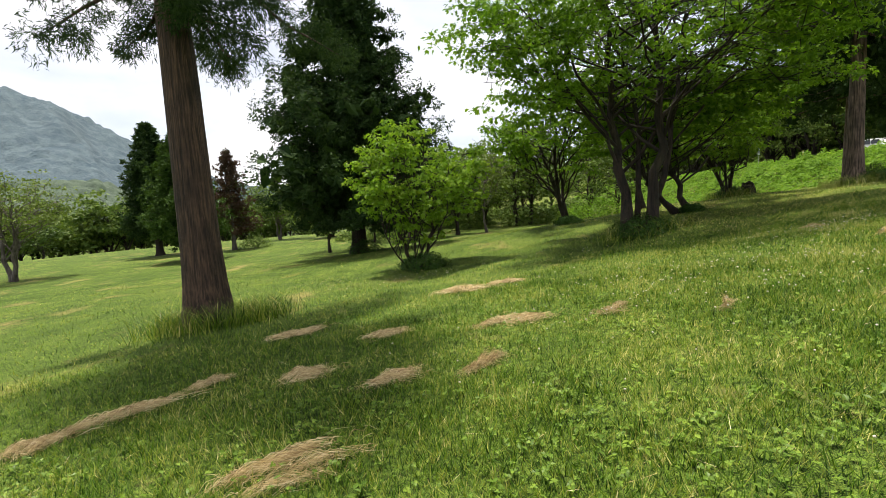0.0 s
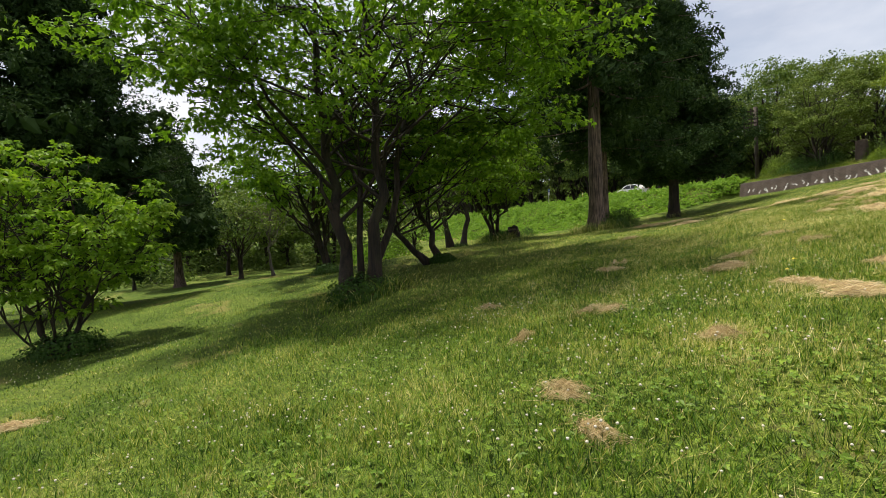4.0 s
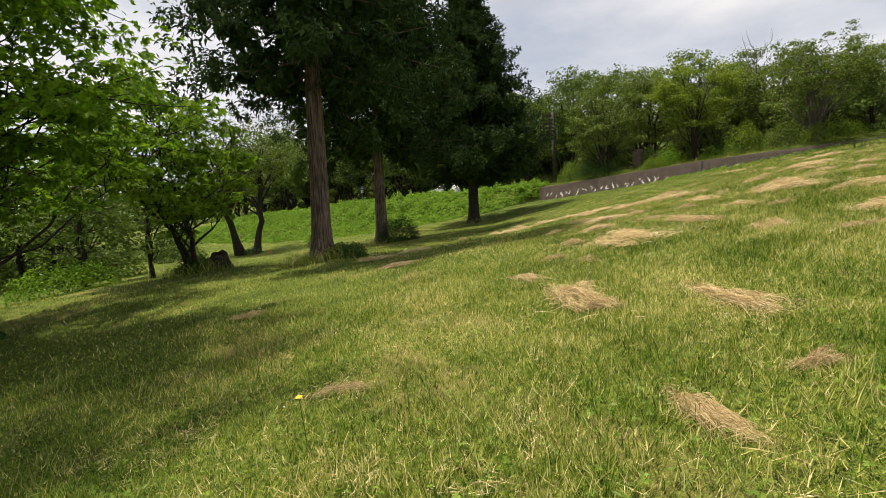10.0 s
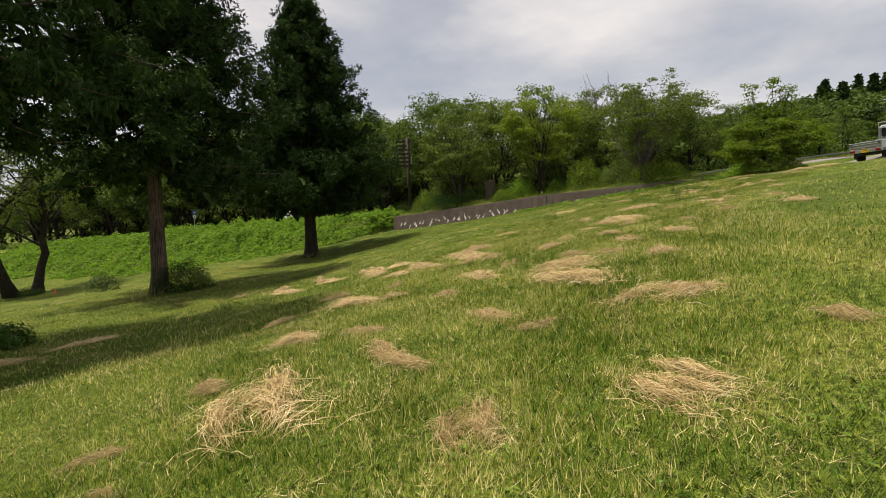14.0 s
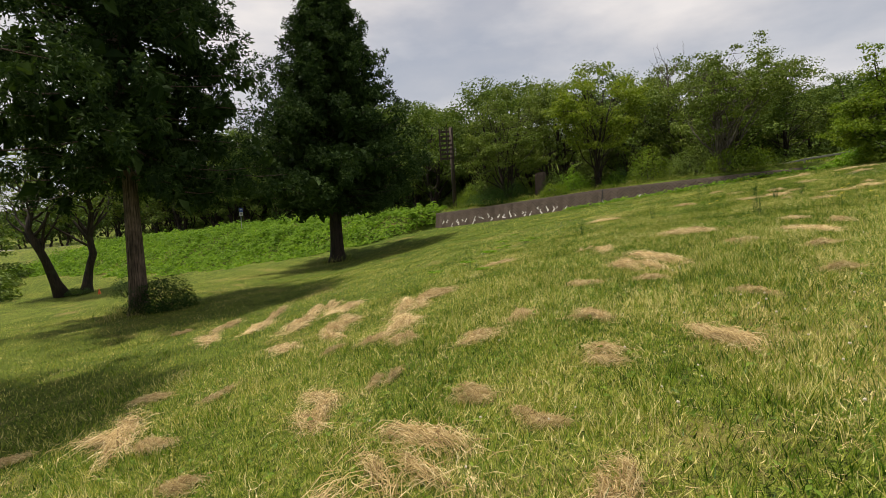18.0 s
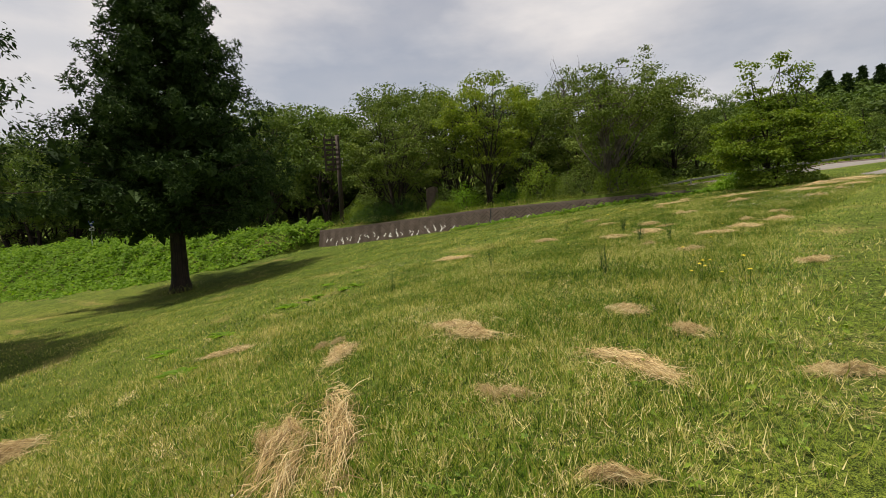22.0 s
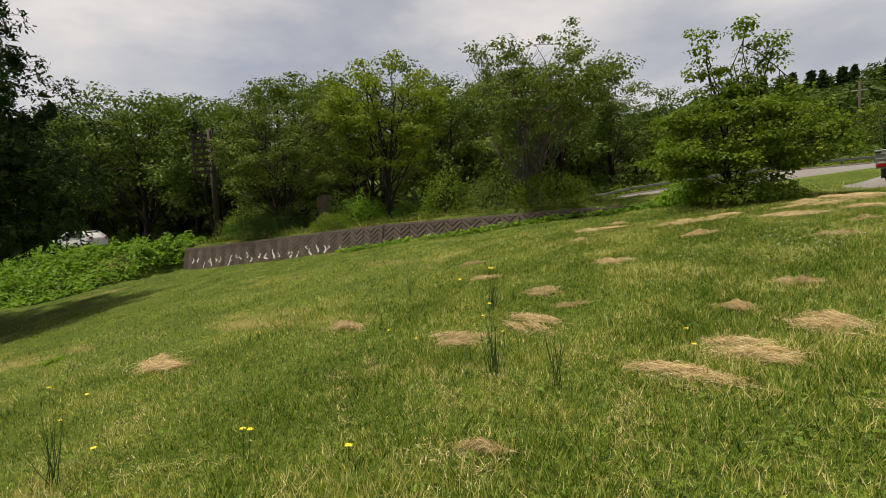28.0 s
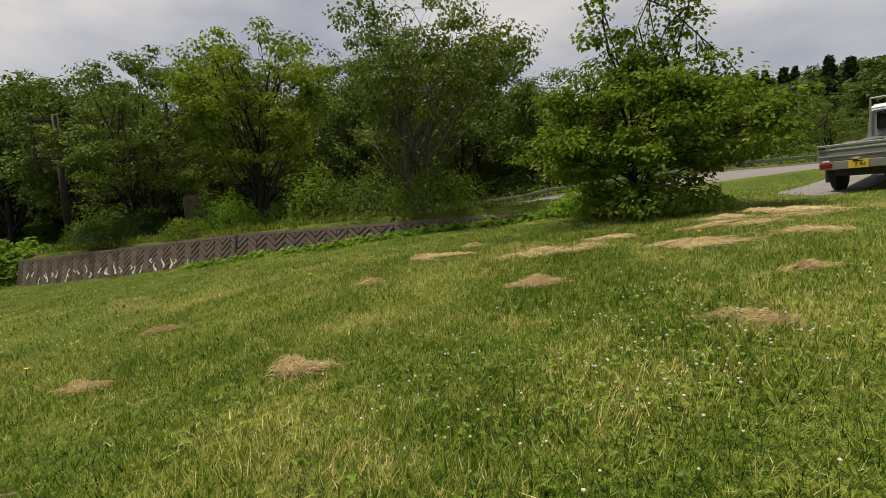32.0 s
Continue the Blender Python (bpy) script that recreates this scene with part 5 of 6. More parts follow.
hill_pole()


def dead_tree():
    """A leafless grey tree whose twigs stand out against the sky."""
    rng = np.random.default_rng(66)
    x, y, z = on_ground(61.8, 24.3)
    t = thing("dead_tree", pose(x, y, z), "bare dead tree with fine grey branches", "tree")
    tall = 16.0 - z
    trunk = line_to((0, 0, -0.2), (0.3, 0.2, tall), rng, 0.05, 10)
    part("trunk", mesh_of("trunk", *tube(trunk, np.linspace(0.16, 0.02, 10), 8), GREY_BARK, True), GREY_BARK, t)
    twigs = []
    for k in range(26):
        i = 3 + k % 6
        a = k * 2.4
        out = np.array([math.cos(a), math.sin(a), rng.uniform(0.9, 1.8)])
        end = trunk[i] + out * rng.uniform(0.9, 1.6)
        bough = line_to(trunk[i], end, rng, 0.12, 6)
        part("limb", mesh_of("limb", *tube(bough, np.linspace(0.045, 0.012, 6), 5), GREY_BARK, True), GREY_BARK, t)
        for _ in range(5):
            s0 = bough[rng.integers(2, 6)]
            twigs.append(tube(line_to(s0, s0 + rng.normal(0, 0.35, 3) + np.array([0, 0, 0.6]), rng, 0.1, 4), np.linspace(0.014, 0.006, 4), 4))
    tagged(part("twig_work", mesh_of("twig_work", *joined(twigs), GREY_BARK, True), GREY_BARK, t), kind="stuff")


dead_tree()


def road_sign():
    x, y, z = on_ground(37.08, 56.99)
    s = thing("road_sign", pose(x, y, z, 0, 0, 35), "blue and white road sign on a grey steel post", "sign")
    part("post", rod(0.035, 0.035, 2.6, (0, 0, -0.2), sides=10), GALVANISED, s)
    part("blue_panel", box(0.62, 0.03, 0.42, (0, -0.05, 2.28), 0.008), BLUE_SIGN, s, "blue sign panel")
    part("white_panel", box(0.58, 0.03, 0.34, (0, -0.05, 1.86), 0.008), WHITE_STEEL, s, "white sign panel")
    part("writing_bar", box(0.36, 0.012, 0.05, (0, -0.072, 1.92)), INK, s)
    part("writing_bar", box(0.28, 0.012, 0.04, (0, -0.072, 1.80)), INK, s)
    part("writing_bar", box(0.34, 0.012, 0.09, (0, -0.072, 2.30)), WHITE_STEEL, s)


road_sign()


def marker_post(x, y, tall, mat, label):
    px, py, pz = on_ground(x, y)
    p = thing("marker_post", pose(px, py, pz), label, "post", "roadside marker posts")
    part("shaft", rod(0.05, 0.045, tall, (0, 0, -0.1), sides=10), mat, p)
    part("reflector_band", rod(0.054, 0.054, 0.12, (0, 0, tall - 0.35), sides=10), WHITE_STEEL, p)


marker_post(40.80, 54.98, 1.25, YELLOW, "yellow marker post on the road's edge")
marker_post(57.10, 20.46, 0.95, WHITE_STEEL, "white delineator post beside the road")
marker_post(60.97, 0.96, 1.7, WHITE_STEEL, "white marker post beside the road")


def cone():
    x, y, z = on_ground(23.96, 50.50)
    c = thing("traffic_cone", pose(x, y, z) @ Matrix.Diagonal((0.6, 0.6, 0.6, 1)), "small orange traffic cone at the bank's foot", "cone")
    part("cone_body", rod(0.17, 0.03, 0.65, (0, 0, 0.03), sides=16), ORANGE, c)
    part("cone_base", box(0.4, 0.4, 0.04, (0, 0, 0.02), 0.01), ORANGE, c)


cone()


def guard_rail(first, last, off, label):
    """A low rail on posts along the road's far side."""
    g = thing("guard_rail", Matrix.Identity(4), label, "guard rail")
    line = []
    for run in np.arange(first, last, 2.0):
        x, y = road_place(run, off)
        line.append((x, y, float(height(x, y)) + 0.33))
    for a, b in zip(line, line[1:]):
        a, b = Vector(a), Vector(b)
        turn = (b - a).to_track_quat("X", "Z").to_matrix().to_4x4()
        part("beam", box((b - a).length, 0.05, 0.13, (a + b) / 2, 0.02, turn), RAIL, g)
        part("post", rod(0.055, 0.055, 0.75, (a.x, a.y, a.z - 0.65), sides=8), RAIL, g)


guard_rail(56, 122, 3.3, "low pale guard rail along the road's far side")


def kerb_strip():
    ribbon("kerb", COPING, -3.05, -2.72, 0.10, "weathered concrete kerb along the road", "kerb", 1, 8)


kerb_strip()


# ---- vehicles ----
def wheel(parent, x, y, r, w):
    t = Matrix.Rotation(radians(90), 4, "X")
    side = 1 if y > 0 else -1
    bm = rod(r, r, w, (x, y + w / 2, r), t, 28)
    bmesh.ops.bevel(bm, geom=[e for e in bm.edges if len(e.link_faces) == 2 and any(len(f.verts) > 6 for f in e.link_faces)], offset=0.02, segments=2, affect="EDGES")
    hub = part("wheel", bm, RUBBER, parent, "black rubber tyre", True)
    part("rim", rod(r * 0.62, r * 0.55, 0.03, (x, y + side * (w / 2 + 0.005) + (0.015 if side > 0 else 0.015), r), t, 20), GALVANISED, hub, "grey steel rim")


def lofted(outline, half, tuck, at_z):
    """A body from a side outline (x, z), drawn in towards the roof by tuck above the height at_z."""
    bm = bmesh.new()
    def inset(z):
        return half - max(0.0, z - at_z) * tuck
    left = [bm.verts.new((x, inset(z), z)) for x, z in outline]
    right = [bm.verts.new((x, -inset(z), z)) for x, z in outline]
    n = len(outline)
    bm.faces.new(left)
    bm.faces.new(right[::-1])
    for i in range(n):
        bm.faces.new((left[i], right[i], right[(i + 1) % n], left[(i + 1) % n]))
    bmesh.ops.recalc_face_normals(bm, faces=bm.faces)
    bmesh.ops.bevel(bm, geom=bm.edges[:], offset=0.035, segments=2, affect="EDGES", clamp_overlap=True)
    return bm


def pane(outline, half, tuck, at_z, side, out=0.006):
    bm = bmesh.new()
    outer = [bm.verts.new((x, side * (half - max(0.0, z - at_z) * tuck + out), z)) for x, z in outline]
    inner = [bm.verts.new((x, side * (half - max(0.0, z - at_z) * tuck - 0.03), z)) for x, z in outline]
    bm.faces.new(outer)
    bm.faces.new(inner[::-1])
    for i in range(len(outline)):
        bm.faces.new((outer[i], inner[i], inner[(i + 1) % len(outline)], outer[(i + 1) % len(outline)]))
    bmesh.ops.recalc_face_normals(bm, faces=bm.faces)
    return bm


def writing(text, size, m, mat, parent, name="writing"):
    cu = bpy.data.curves.new(name, "FONT")
    cu.body, cu.size, cu.extrude, cu.align_x, cu.align_y = text, size, 0.002, "CENTER", "CENTER"
    tmp = new(name, cu)
    me = bpy.data.meshes.new_from_object(tmp.evaluated_get(bpy.context.evaluated_depsgraph_get()))
    bpy.data.objects.remove(tmp)
    me.materials.clear()
    me.materials.append(mat)
    ob = new(name, me)
    ob.parent, ob.matrix_basis = parent, m
    return ob


def kei_truck(m):
    t = thing("pickup_truck", m, "small silver-grey flatbed truck with yellow number plate parked on the lay-by", "truck")
    part("chassis", box(3.0, 0.9, 0.16, (1.55, 0, 0.42), 0.02), BLACK_TRIM, t, "black chassis frame")
    part("bed_floor", box(2.02, 1.40, 0.06, (1.02, 0, 0.66), 0.008), SILVER, t)
    for y in (-0.69, 0.69):
        bm = box(2.02, 0.035, 0.30, (1.02, y, 0.82), 0.01)
        box(2.02, 0.05, 0.05, (1.02, y, 0.97), 0.012, bm=bm)
        part("side_gate", bm, SILVER, t)
    bm = box(0.04, 1.42, 0.30, (0.0, 0, 0.82), 0.012)
    gate = part("tailgate", bm, SILVER, t)
    part("top_rail", box(0.055, 1.44, 0.055, (-0.005, 0, 0.975), 0.012), GALVANISED, gate, "grey top rail")
    part("trim_strip", box(0.012, 1.38, 0.03, (-0.026, 0, 0.90), 0.003), BARE_EDGE, gate, "bright trim strip")
    part("crease", box(0.014, 1.36, 0.02, (-0.026, 0, 0.76), 0.004), SILVER, gate)
    for y in (-0.62, 0.62):
        part("latch", box(0.04, 0.12, 0.05, (-0.03, y, 0.945), 0.008), BLACK_TRIM, gate, "black gate latch")
    sill = part("rear_sill", box(0.08, 1.40, 0.17, (0.02, 0, 0.575), 0.012), SILVER, t)
    for y in (-0.56, 0.56):
        lamp = part("tail_lamp", box(0.05, 0.21, 0.09, (-0.035, y, 0.58), 0.012), RED_LENS, sill, "red tail lamp")
        part("reflex_strip", box(0.03, 0.13, 0.03, (-0.03, y, 0.66), 0.006), CLEAR_LENS, lamp, "white lamp strip")
    part("plate_lamp", box(0.05, 0.12, 0.03, (-0.04, 0.05, 0.685), 0.006), BARE_EDGE, sill, "bright plate lamp")
    plate = part("number_plate", box(0.012, 0.33, 0.165, (-0.045, 0.0, 0.575), 0.004), PLATE, t, "yellow number plate with black figures")
    face = Matrix.Translation((-0.053, 0, 0)) @ Matrix(((0, 0, -1, 0), (-1, 0, 0, 0), (0, 1, 0, 0), (0, 0, 0, 1)))
    writing("7 94", 0.105, Matrix.Translation((0, -0.03, 0.56)) @ face, INK, plate)
    bar = box(0.004, 0.16, 0.022, (-0.053, 0.0, 0.636))
    part("writing_bar", bar, INK, plate)
    # cab
    outline = [(2.10, 0.42), (3.30, 0.36), (3.36, 0.75), (3.26, 1.05), (2.92, 1.68), (2.75, 1.76), (2.16, 1.76), (2.08, 1.66), (2.06, 0.9)]
    cab = part("cab", lofted(outline, 0.72, 0.10, 0.95), SILVER, t, smooth_faces=False)
    part("rear_window", box(0.02, 0.98, 0.42, (2.055, 0, 1.38), 0.05), GLASS, cab, "dark cab rear window")
    for s in (-1, 1):
        part("side_window", pane([(2.35, 1.02), (3.10, 1.02), (2.84, 1.55), (2.35, 1.58)], 0.72, 0.10, 0.95, s), GLASS, cab, "dark side window")
        part("wing_mirror", box(0.06, 0.12, 0.2, (3.05, s * 0.86, 1.12), 0.02), BLACK_TRIM, cab, "black wing mirror")
    part("windscreen", box(0.02, 1.2, 0.66, (3.12, 0, 1.36), 0.03, Matrix.Rotation(radians(-28), 4, "Y")), GLASS, cab, "windscreen")
    bm = bmesh.new()
    for y in (-0.6, 0.6):
        rod(0.02, 0.02, 0.95, (2.02, y, 0.95), None, 8, bm)
    rod(0.02, 0.02, 1.2, (2.02, -0.6, 1.9), Matrix.Rotation(radians(-90), 4, "X"), 8, bm)
    part("cab_guard", bm, GALVANISED, t, "steel guard bars behind the cab")
    # folded sheet on the bed
    n = 22
    v = []
    for i in range(n + 1):
        for j in range(15):
            x, y = 0.12 + 1.8 * i / n, -0.6 + 1.2 * j / 14
            v.append((x, y, 0.86 + 0.16 * smooth(0, 0.4, 1 - abs(y) / 0.62) + 0.05 * noise.noise((x * 3, y * 3, 1)) + 0.03 * noise.noise((x * 8, y * 2, 4))))
    f = [(i * 15 + j, (i + 1) * 15 + j, (i + 1) * 15 + j + 1, i * 15 + j + 1) for i in range(n) for j in range(14)]
    part("load_sheet", mesh_of("load_sheet", np.array(v, float), np.array(f), TARP, True), TARP, t, "crumpled dark grey sheet over the load")
    for x in (0.62, 2.62):
        for y in (-0.61, 0.61):
            wheel(t, x, y, 0.265, 0.15)
    for y in (-0.62, 0.62):
        part("mud_flap", box(0.02, 0.2, 0.3, (0.28, y, 0.36), 0.004), RUBBER, t, "black mud flap")
    return t


kei_truck(pose(49.16, 4.61, 5.715, 0, -6.4, -34.4) @ Matrix.Diagonal((1.075, 1.075, 1.075, 1)))


def hatchback(m):
    t = thing("car", m, "white hatchback car on the road", "car")
    outline = [(0.05, 0.35), (3.75, 0.30), (3.88, 0.52), (3.78, 0.78), (3.0, 0.95), (2.35, 1.42), (1.9, 1.50), (0.85, 1.48), (0.3, 1.2), (0.05, 0.92)]
    body = part("body", lofted(outline, 0.84, 0.22, 0.88), CAR_WHITE, t)
    for s in (-1, 1):
        part("front_side_window", pane([(1.72, 0.95), (2.82, 0.95), (2.25, 1.36), (1.72, 1.40)], 0.84, 0.22, 0.88, s), GLASS, body, "dark side window")
        part("rear_side_window", pane([(0.62, 1.00), (1.64, 0.95), (1.64, 1.40), (0.98, 1.38)], 0.84, 0.22, 0.88, s), GLASS, body, "dark side window")
        part("wing_mirror", box(0.12, 0.14, 0.12, (2.6, s * 0.92, 0.98), 0.03), CAR_WHITE, body)
        part("headlight", box(0.25, 0.28, 0.14, (3.68, s * 0.6, 0.70), 0.03), CLEAR_LENS, body, "clear headlight")
        part("tail_lamp", box(0.1, 0.2, 0.26, (0.1, s * 0.66, 0.88), 0.03), RED_LENS, body, "red tail lamp")
    part("windscreen", box(0.02, 1.2, 0.72, (2.72, 0, 1.20), 0.03, Matrix.Rotation(radians(-55), 4, "Y")), GLASS, body, "windscreen")
    part("rear_window", box(0.02, 1.1, 0.42, (0.52, 0, 1.28), 0.03, Matrix.Rotation(radians(48), 4, "Y")), GLASS, body, "dark rear window")
    for x in (0.72, 3.15):
        for y in (-0.76, 0.76):
            wheel(t, x, y, 0.30, 0.18)
    return t


def on_road(run, off, back=False):
    x, y = road_place(run, off)
    x2, y2 = road_place(run + 2.0, off)
    turn = math.degrees(math.atan2(y2 - y, x2 - x)) + (180 if back else 0)
    return pose(x, y, float(height(x, y)) + 0.03, 0, 0, turn)


hatchback(on_road(147.0, 0.6))


# ---- weeds on the bank ----
def near_path(x, y):
    """Distance from the line that is walked, taken as two straight stretches."""
    best = np.full(np.shape(x), 1e9)
    for (ax, ay), (bx, by) in (((-2, -1.5), (9, 4.8)), ((9, 4.8), (38, 8.2))):
        dx, dy = bx - ax, by - ay
        u = np.clip(((x - ax) * dx + (y - ay) * dy) / (dx * dx + dy * dy), 0, 1)
        best = np.minimum(best, np.hypot(x - ax - u * dx, y - ay - u * dy))
    return best


def lawn_spots(r, n, near, far):
    """Places on the lawn uphill of the trodden line, thick beside it and thinner farther off."""
    x = r.uniform(-5, 41, n)
    y = np.interp(x, (-5, 0, 3, 9, 20, 28.6, 31, 36, 41), (-3.2, 0, 2.0, 4.7, 6.8, 8.3, 8.0, 7.5, 7.2))
    way = np.radians(np.interp(x, (0, 3, 6, 9, 13, 20, 26, 30, 36), (88, 75, 65, 53, 42, 46, 40, 38, 29)) + r.uniform(-46, 46, n))
    d = r.uniform(near, far, n)
    return x + d * np.cos(way), y + d * np.sin(way)


def clumpiness(x, y, scale, seed):
    """A cheap uneven field between 0 and 1."""
    r = np.random.default_rng(seed)
    total = 0
    for k in range(5):
        a, b, c = r.uniform(-1, 1, 2), r.uniform(0, 6.3), r.uniform(0.6, 1.7)
        total = total + np.sin((x * a[0] + y * a[1]) * c / scale * 4 + b)
    return 0.5 + 0.5 * np.tanh(total * 0.6)


def stuff(name, data, label, category):
    return tagged(new(name, data), label, category, kind="stuff")


def bank_weeds():
    r = np.random.default_rng(101)
    n = 300000
    x, y = r.uniform(14, 50, n), r.uniform(36, 84, n)
    side, road, run = along_road(x, y)
    foot = bank_foot(run)
    ok = (side > 2.9) & (side < foot + 0.3 + 0.5 * np.sin(run * 0.9) + 0.4 * np.sin(run * 2.7)) & (y > 37.6) & (r.random(n) < 0.3 + 0.7 * clumpiness(x, y, 3.5, 5))
    x, y, side, foot = x[ok], y[ok], side[ok], foot[ok]
    lump = 0.55 * clumpiness(x, y, 2.6, 6) ** 2 + 0.65 * clumpiness(x, y, 1.1, 9) * clumpiness(x, y, 0.6, 10)
    z = height(x, y) + 0.03 + lump * r.random(len(x)) ** 0.45 * smooth(1.2, -2.5, side - foot)
    p = np.stack([x, y, z], -1)
    up = unit(np.array([-0.35, -0.35, 1.0]) + r.normal(0, 0.45, p.shape))
    ln = r.uniform(0.12, 0.30, len(x))
    stuff("bank_weeds", mesh_of("bank_weeds", *leaves(p, up, r.normal(0, 1, p.shape), ln, ln * 0.8, 0.12, 0.2), WEED), "dense bright green leafy weeds on the roadside bank", "weeds")


bank_weeds()


def wall_weeds():
    """Grass and leaves along the wall's top and foot."""
    r = np.random.default_rng(102)
    s = r.uniform(0, WALL_LONG, 16000)
    px, py = np.array([wall_at(v)[:2] for v in s]).T
    top = np.array([wall_top(v) for v in s])
    back = r.uniform(0.3, 2.4, len(s))
    p = np.stack([px + back, py, height(px + back, py) - 0.02], -1)
    lean = unit(np.stack([r.normal(-0.1, 0.3, len(s)), r.normal(0, 0.3, len(s)), np.ones(len(s))], -1))
    v, f = blades(p, lean, r.uniform(0.15, 0.55, len(s)) * (0.4 + 0.8 * clumpiness(px, py, 0.8, 33)) * (0.3 + 0.7 * smooth(11, 18, py)), r.uniform(0.008, 0.02, len(s)), r)
    stuff("verge_grass", mesh_of("verge_grass", v, f, BLADE), "long grass on the verge above the wall", "grass")
    s = r.uniform(12.5, WALL_LONG, 3400)
    s = s[r.random(len(s)) < clumpiness(s, s * 0.3, 1.2, 4) ** 0.7]
    px, py = np.array([wall_at(v)[:2] for v in s]).T
    px = px - 0.52 - np.abs(r.normal(0, 0.14, len(s)))
    p = np.stack([px, py, height(px, py) + np.abs(r.normal(0.05, 0.08, len(s)))], -1)
    up = unit(np.array([-0.5, 0, 0.8]) + r.normal(0, 0.4, p.shape))
    ln = r.uniform(0.07, 0.2, len(s))
    stuff("wall_foot_weeds", mesh_of("wall_foot_weeds", *leaves(p, up, r.normal(0, 1, p.shape), ln, ln * 0.85, 0.1, 0.15), WEED), "broad-leaved green weeds along the wall's foot", "weeds")


wall_weeds()


def roadside_weeds():
    """Rank growth along the road's far edge, round the rail."""
    r = np.random.default_rng(112)
    n = 26000
    run, off = r.uniform(54, 128, n), r.uniform(3.1, 6.4, n)
    xy = np.array([road_place(a, b) for a, b in zip(run, off)])
    x, y = xy[:, 0], xy[:, 1]
    tall = (0.12 + 0.5 * clumpiness(x, y, 1.3, 51)) * smooth(2.9, 4.6, off)
    p = np.stack([x, y, height(x, y) + 0.02 + tall * r.random(n) ** 0.5], -1)
    ln = r.uniform(0.10, 0.26, n)
    stuff("roadside_weeds", mesh_of("roadside_weeds", *leaves(p, unit(np.array([-0.2, 0, 1.0]) + r.normal(0, 0.5, p.shape)), r.normal(0, 1, p.shape), ln, ln * 0.55, 0.12, 0.2), SAPLING),
          "rank green weeds along the road's far edge", "weeds")


roadside_weeds()


# ---- grass ----
def grass():
    r = np.random.default_rng(103)
    for name, n, near, far, lo, hi, w, label in (("lawn_grass", 1000000, 1.0, 7.5, 0.045, 0.115, 0.0056, "short mixed green and straw-coloured lawn grass"),
                                                 ("meadow_grass", 320000, 6.5, 30.0, 0.045, 0.090, 0.012, "tufted grass over the farther lawn")):
        x, y = lawn_spots(r, int(n * 1.45), near, far)
        side, _, run = along_road(x, y)
        keep = (0.62 + 0.38 * clumpiness(x, y, 0.9, 7)) * (0.72 + 0.28 * clumpiness(x, y, 0.22, 8))
        ok = np.flatnonzero((r.random(len(x)) < keep) & (side > np.where(y > 37, bank_foot(run), 5.2)) & (y < 40))[:n]
        x, y = x[ok], y[ok]
        p = np.stack([x, y, height(x, y) - 0.006], -1)
        lean = unit(np.stack([r.normal(0, 0.55, len(x)), r.normal(0, 0.55, len(x)), np.ones(len(x))], -1))
        tall = r.uniform(lo, hi, len(x)) * (0.66 + 0.75 * clumpiness(x, y, 1.3, 12) * clumpiness(x, y, 0.3, 13))
        v, f = spikes(p, lean, tall, np.full(len(x), w) * r.uniform(0.6, 1.4, len(x)), r)
        stuff(name, mesh_of(name, v, f, BLADE), label, "grass")
    # taller tufts that the mower left
    cx, cy = lawn_spots(r, 6000, 1.0, 7.0)
    ok = r.random(len(cx)) < clumpiness(cx, cy, 1.2, 61) ** 1.5
    cx, cy = cx[ok], cy[ok]
    k = np.repeat(np.arange(len(cx)), 16)
    x, y = cx[k] + r.normal(0, 0.05, len(k)), cy[k] + r.normal(0, 0.05, len(k))
    p = np.stack([x, y, height(x, y) - 0.01], -1)
    lean = unit(np.stack([r.normal(0, 0.42, len(k)), r.normal(0, 0.42, len(k)), np.ones(len(k))], -1))
    v, f = blades(p, lean, r.uniform(0.05, 0.14, len(k)), r.uniform(0.0028, 0.0050, len(k)), r)
    stuff("grass_tufts", mesh_of("grass_tufts", v, f, TUFT), "taller bright green grass tufts in the lawn", "grass")
    # loose straws left by the mower
    m = 60000
    x, y = lawn_spots(r, m, 1.0, 9.0)
    ok = r.random(m) < 0.05 + 0.10 * smooth(4, 12, x) + 0.85 * clumpiness(x, y, 1.1, 41) ** 2 * smooth(2, 12, x) * (1 - 0.85 * smooth(24, 33, x))
    x, y = x[ok], y[ok]
    p = np.stack([x, y, height(x, y) + r.uniform(0.01, 0.05, len(x))], -1)
    a = r.uniform(0, 6.283, len(x))
    v, f = spikes(p, unit(np.stack([np.cos(a), np.sin(a), r.normal(0.04, 0.16, len(a))], -1)), r.uniform(0.06, 0.20, len(a)), r.uniform(0.0017, 0.0028, len(a)), r)
    stuff("loose_straw", mesh_of("loose_straw", v, f, STRAW), "loose dry straws scattered over the lawn", "straw")
    # thin wisps of hay that the rake missed, lying along the mown rows
    m = 320
    cx = r.uniform(6, 34, m)
    cy = np.where(cx < 9, -1.5 + 0.57 * (cx + 2), 4.8 + 0.117 * (cx - 9)) + np.abs(r.normal(0, 5.5, m)) - 1.5
    head = r.normal(radians(38), 0.5, m)
    k = np.repeat(np.arange(m), 100)
    along, across = r.normal(0, 0.22, len(k)) * (0.6 + np.repeat(r.random(m), 100)), r.normal(0, 0.055, len(k))
    x = cx[k] + along * np.cos(head[k]) - across * np.sin(head[k])
    y = cy[k] + along * np.sin(head[k]) + across * np.cos(head[k])
    p = np.stack([x, y, height(x, y) + r.uniform(0.015, 0.07, len(x))], -1)
    a = head[k] + r.normal(0, 0.6, len(k))
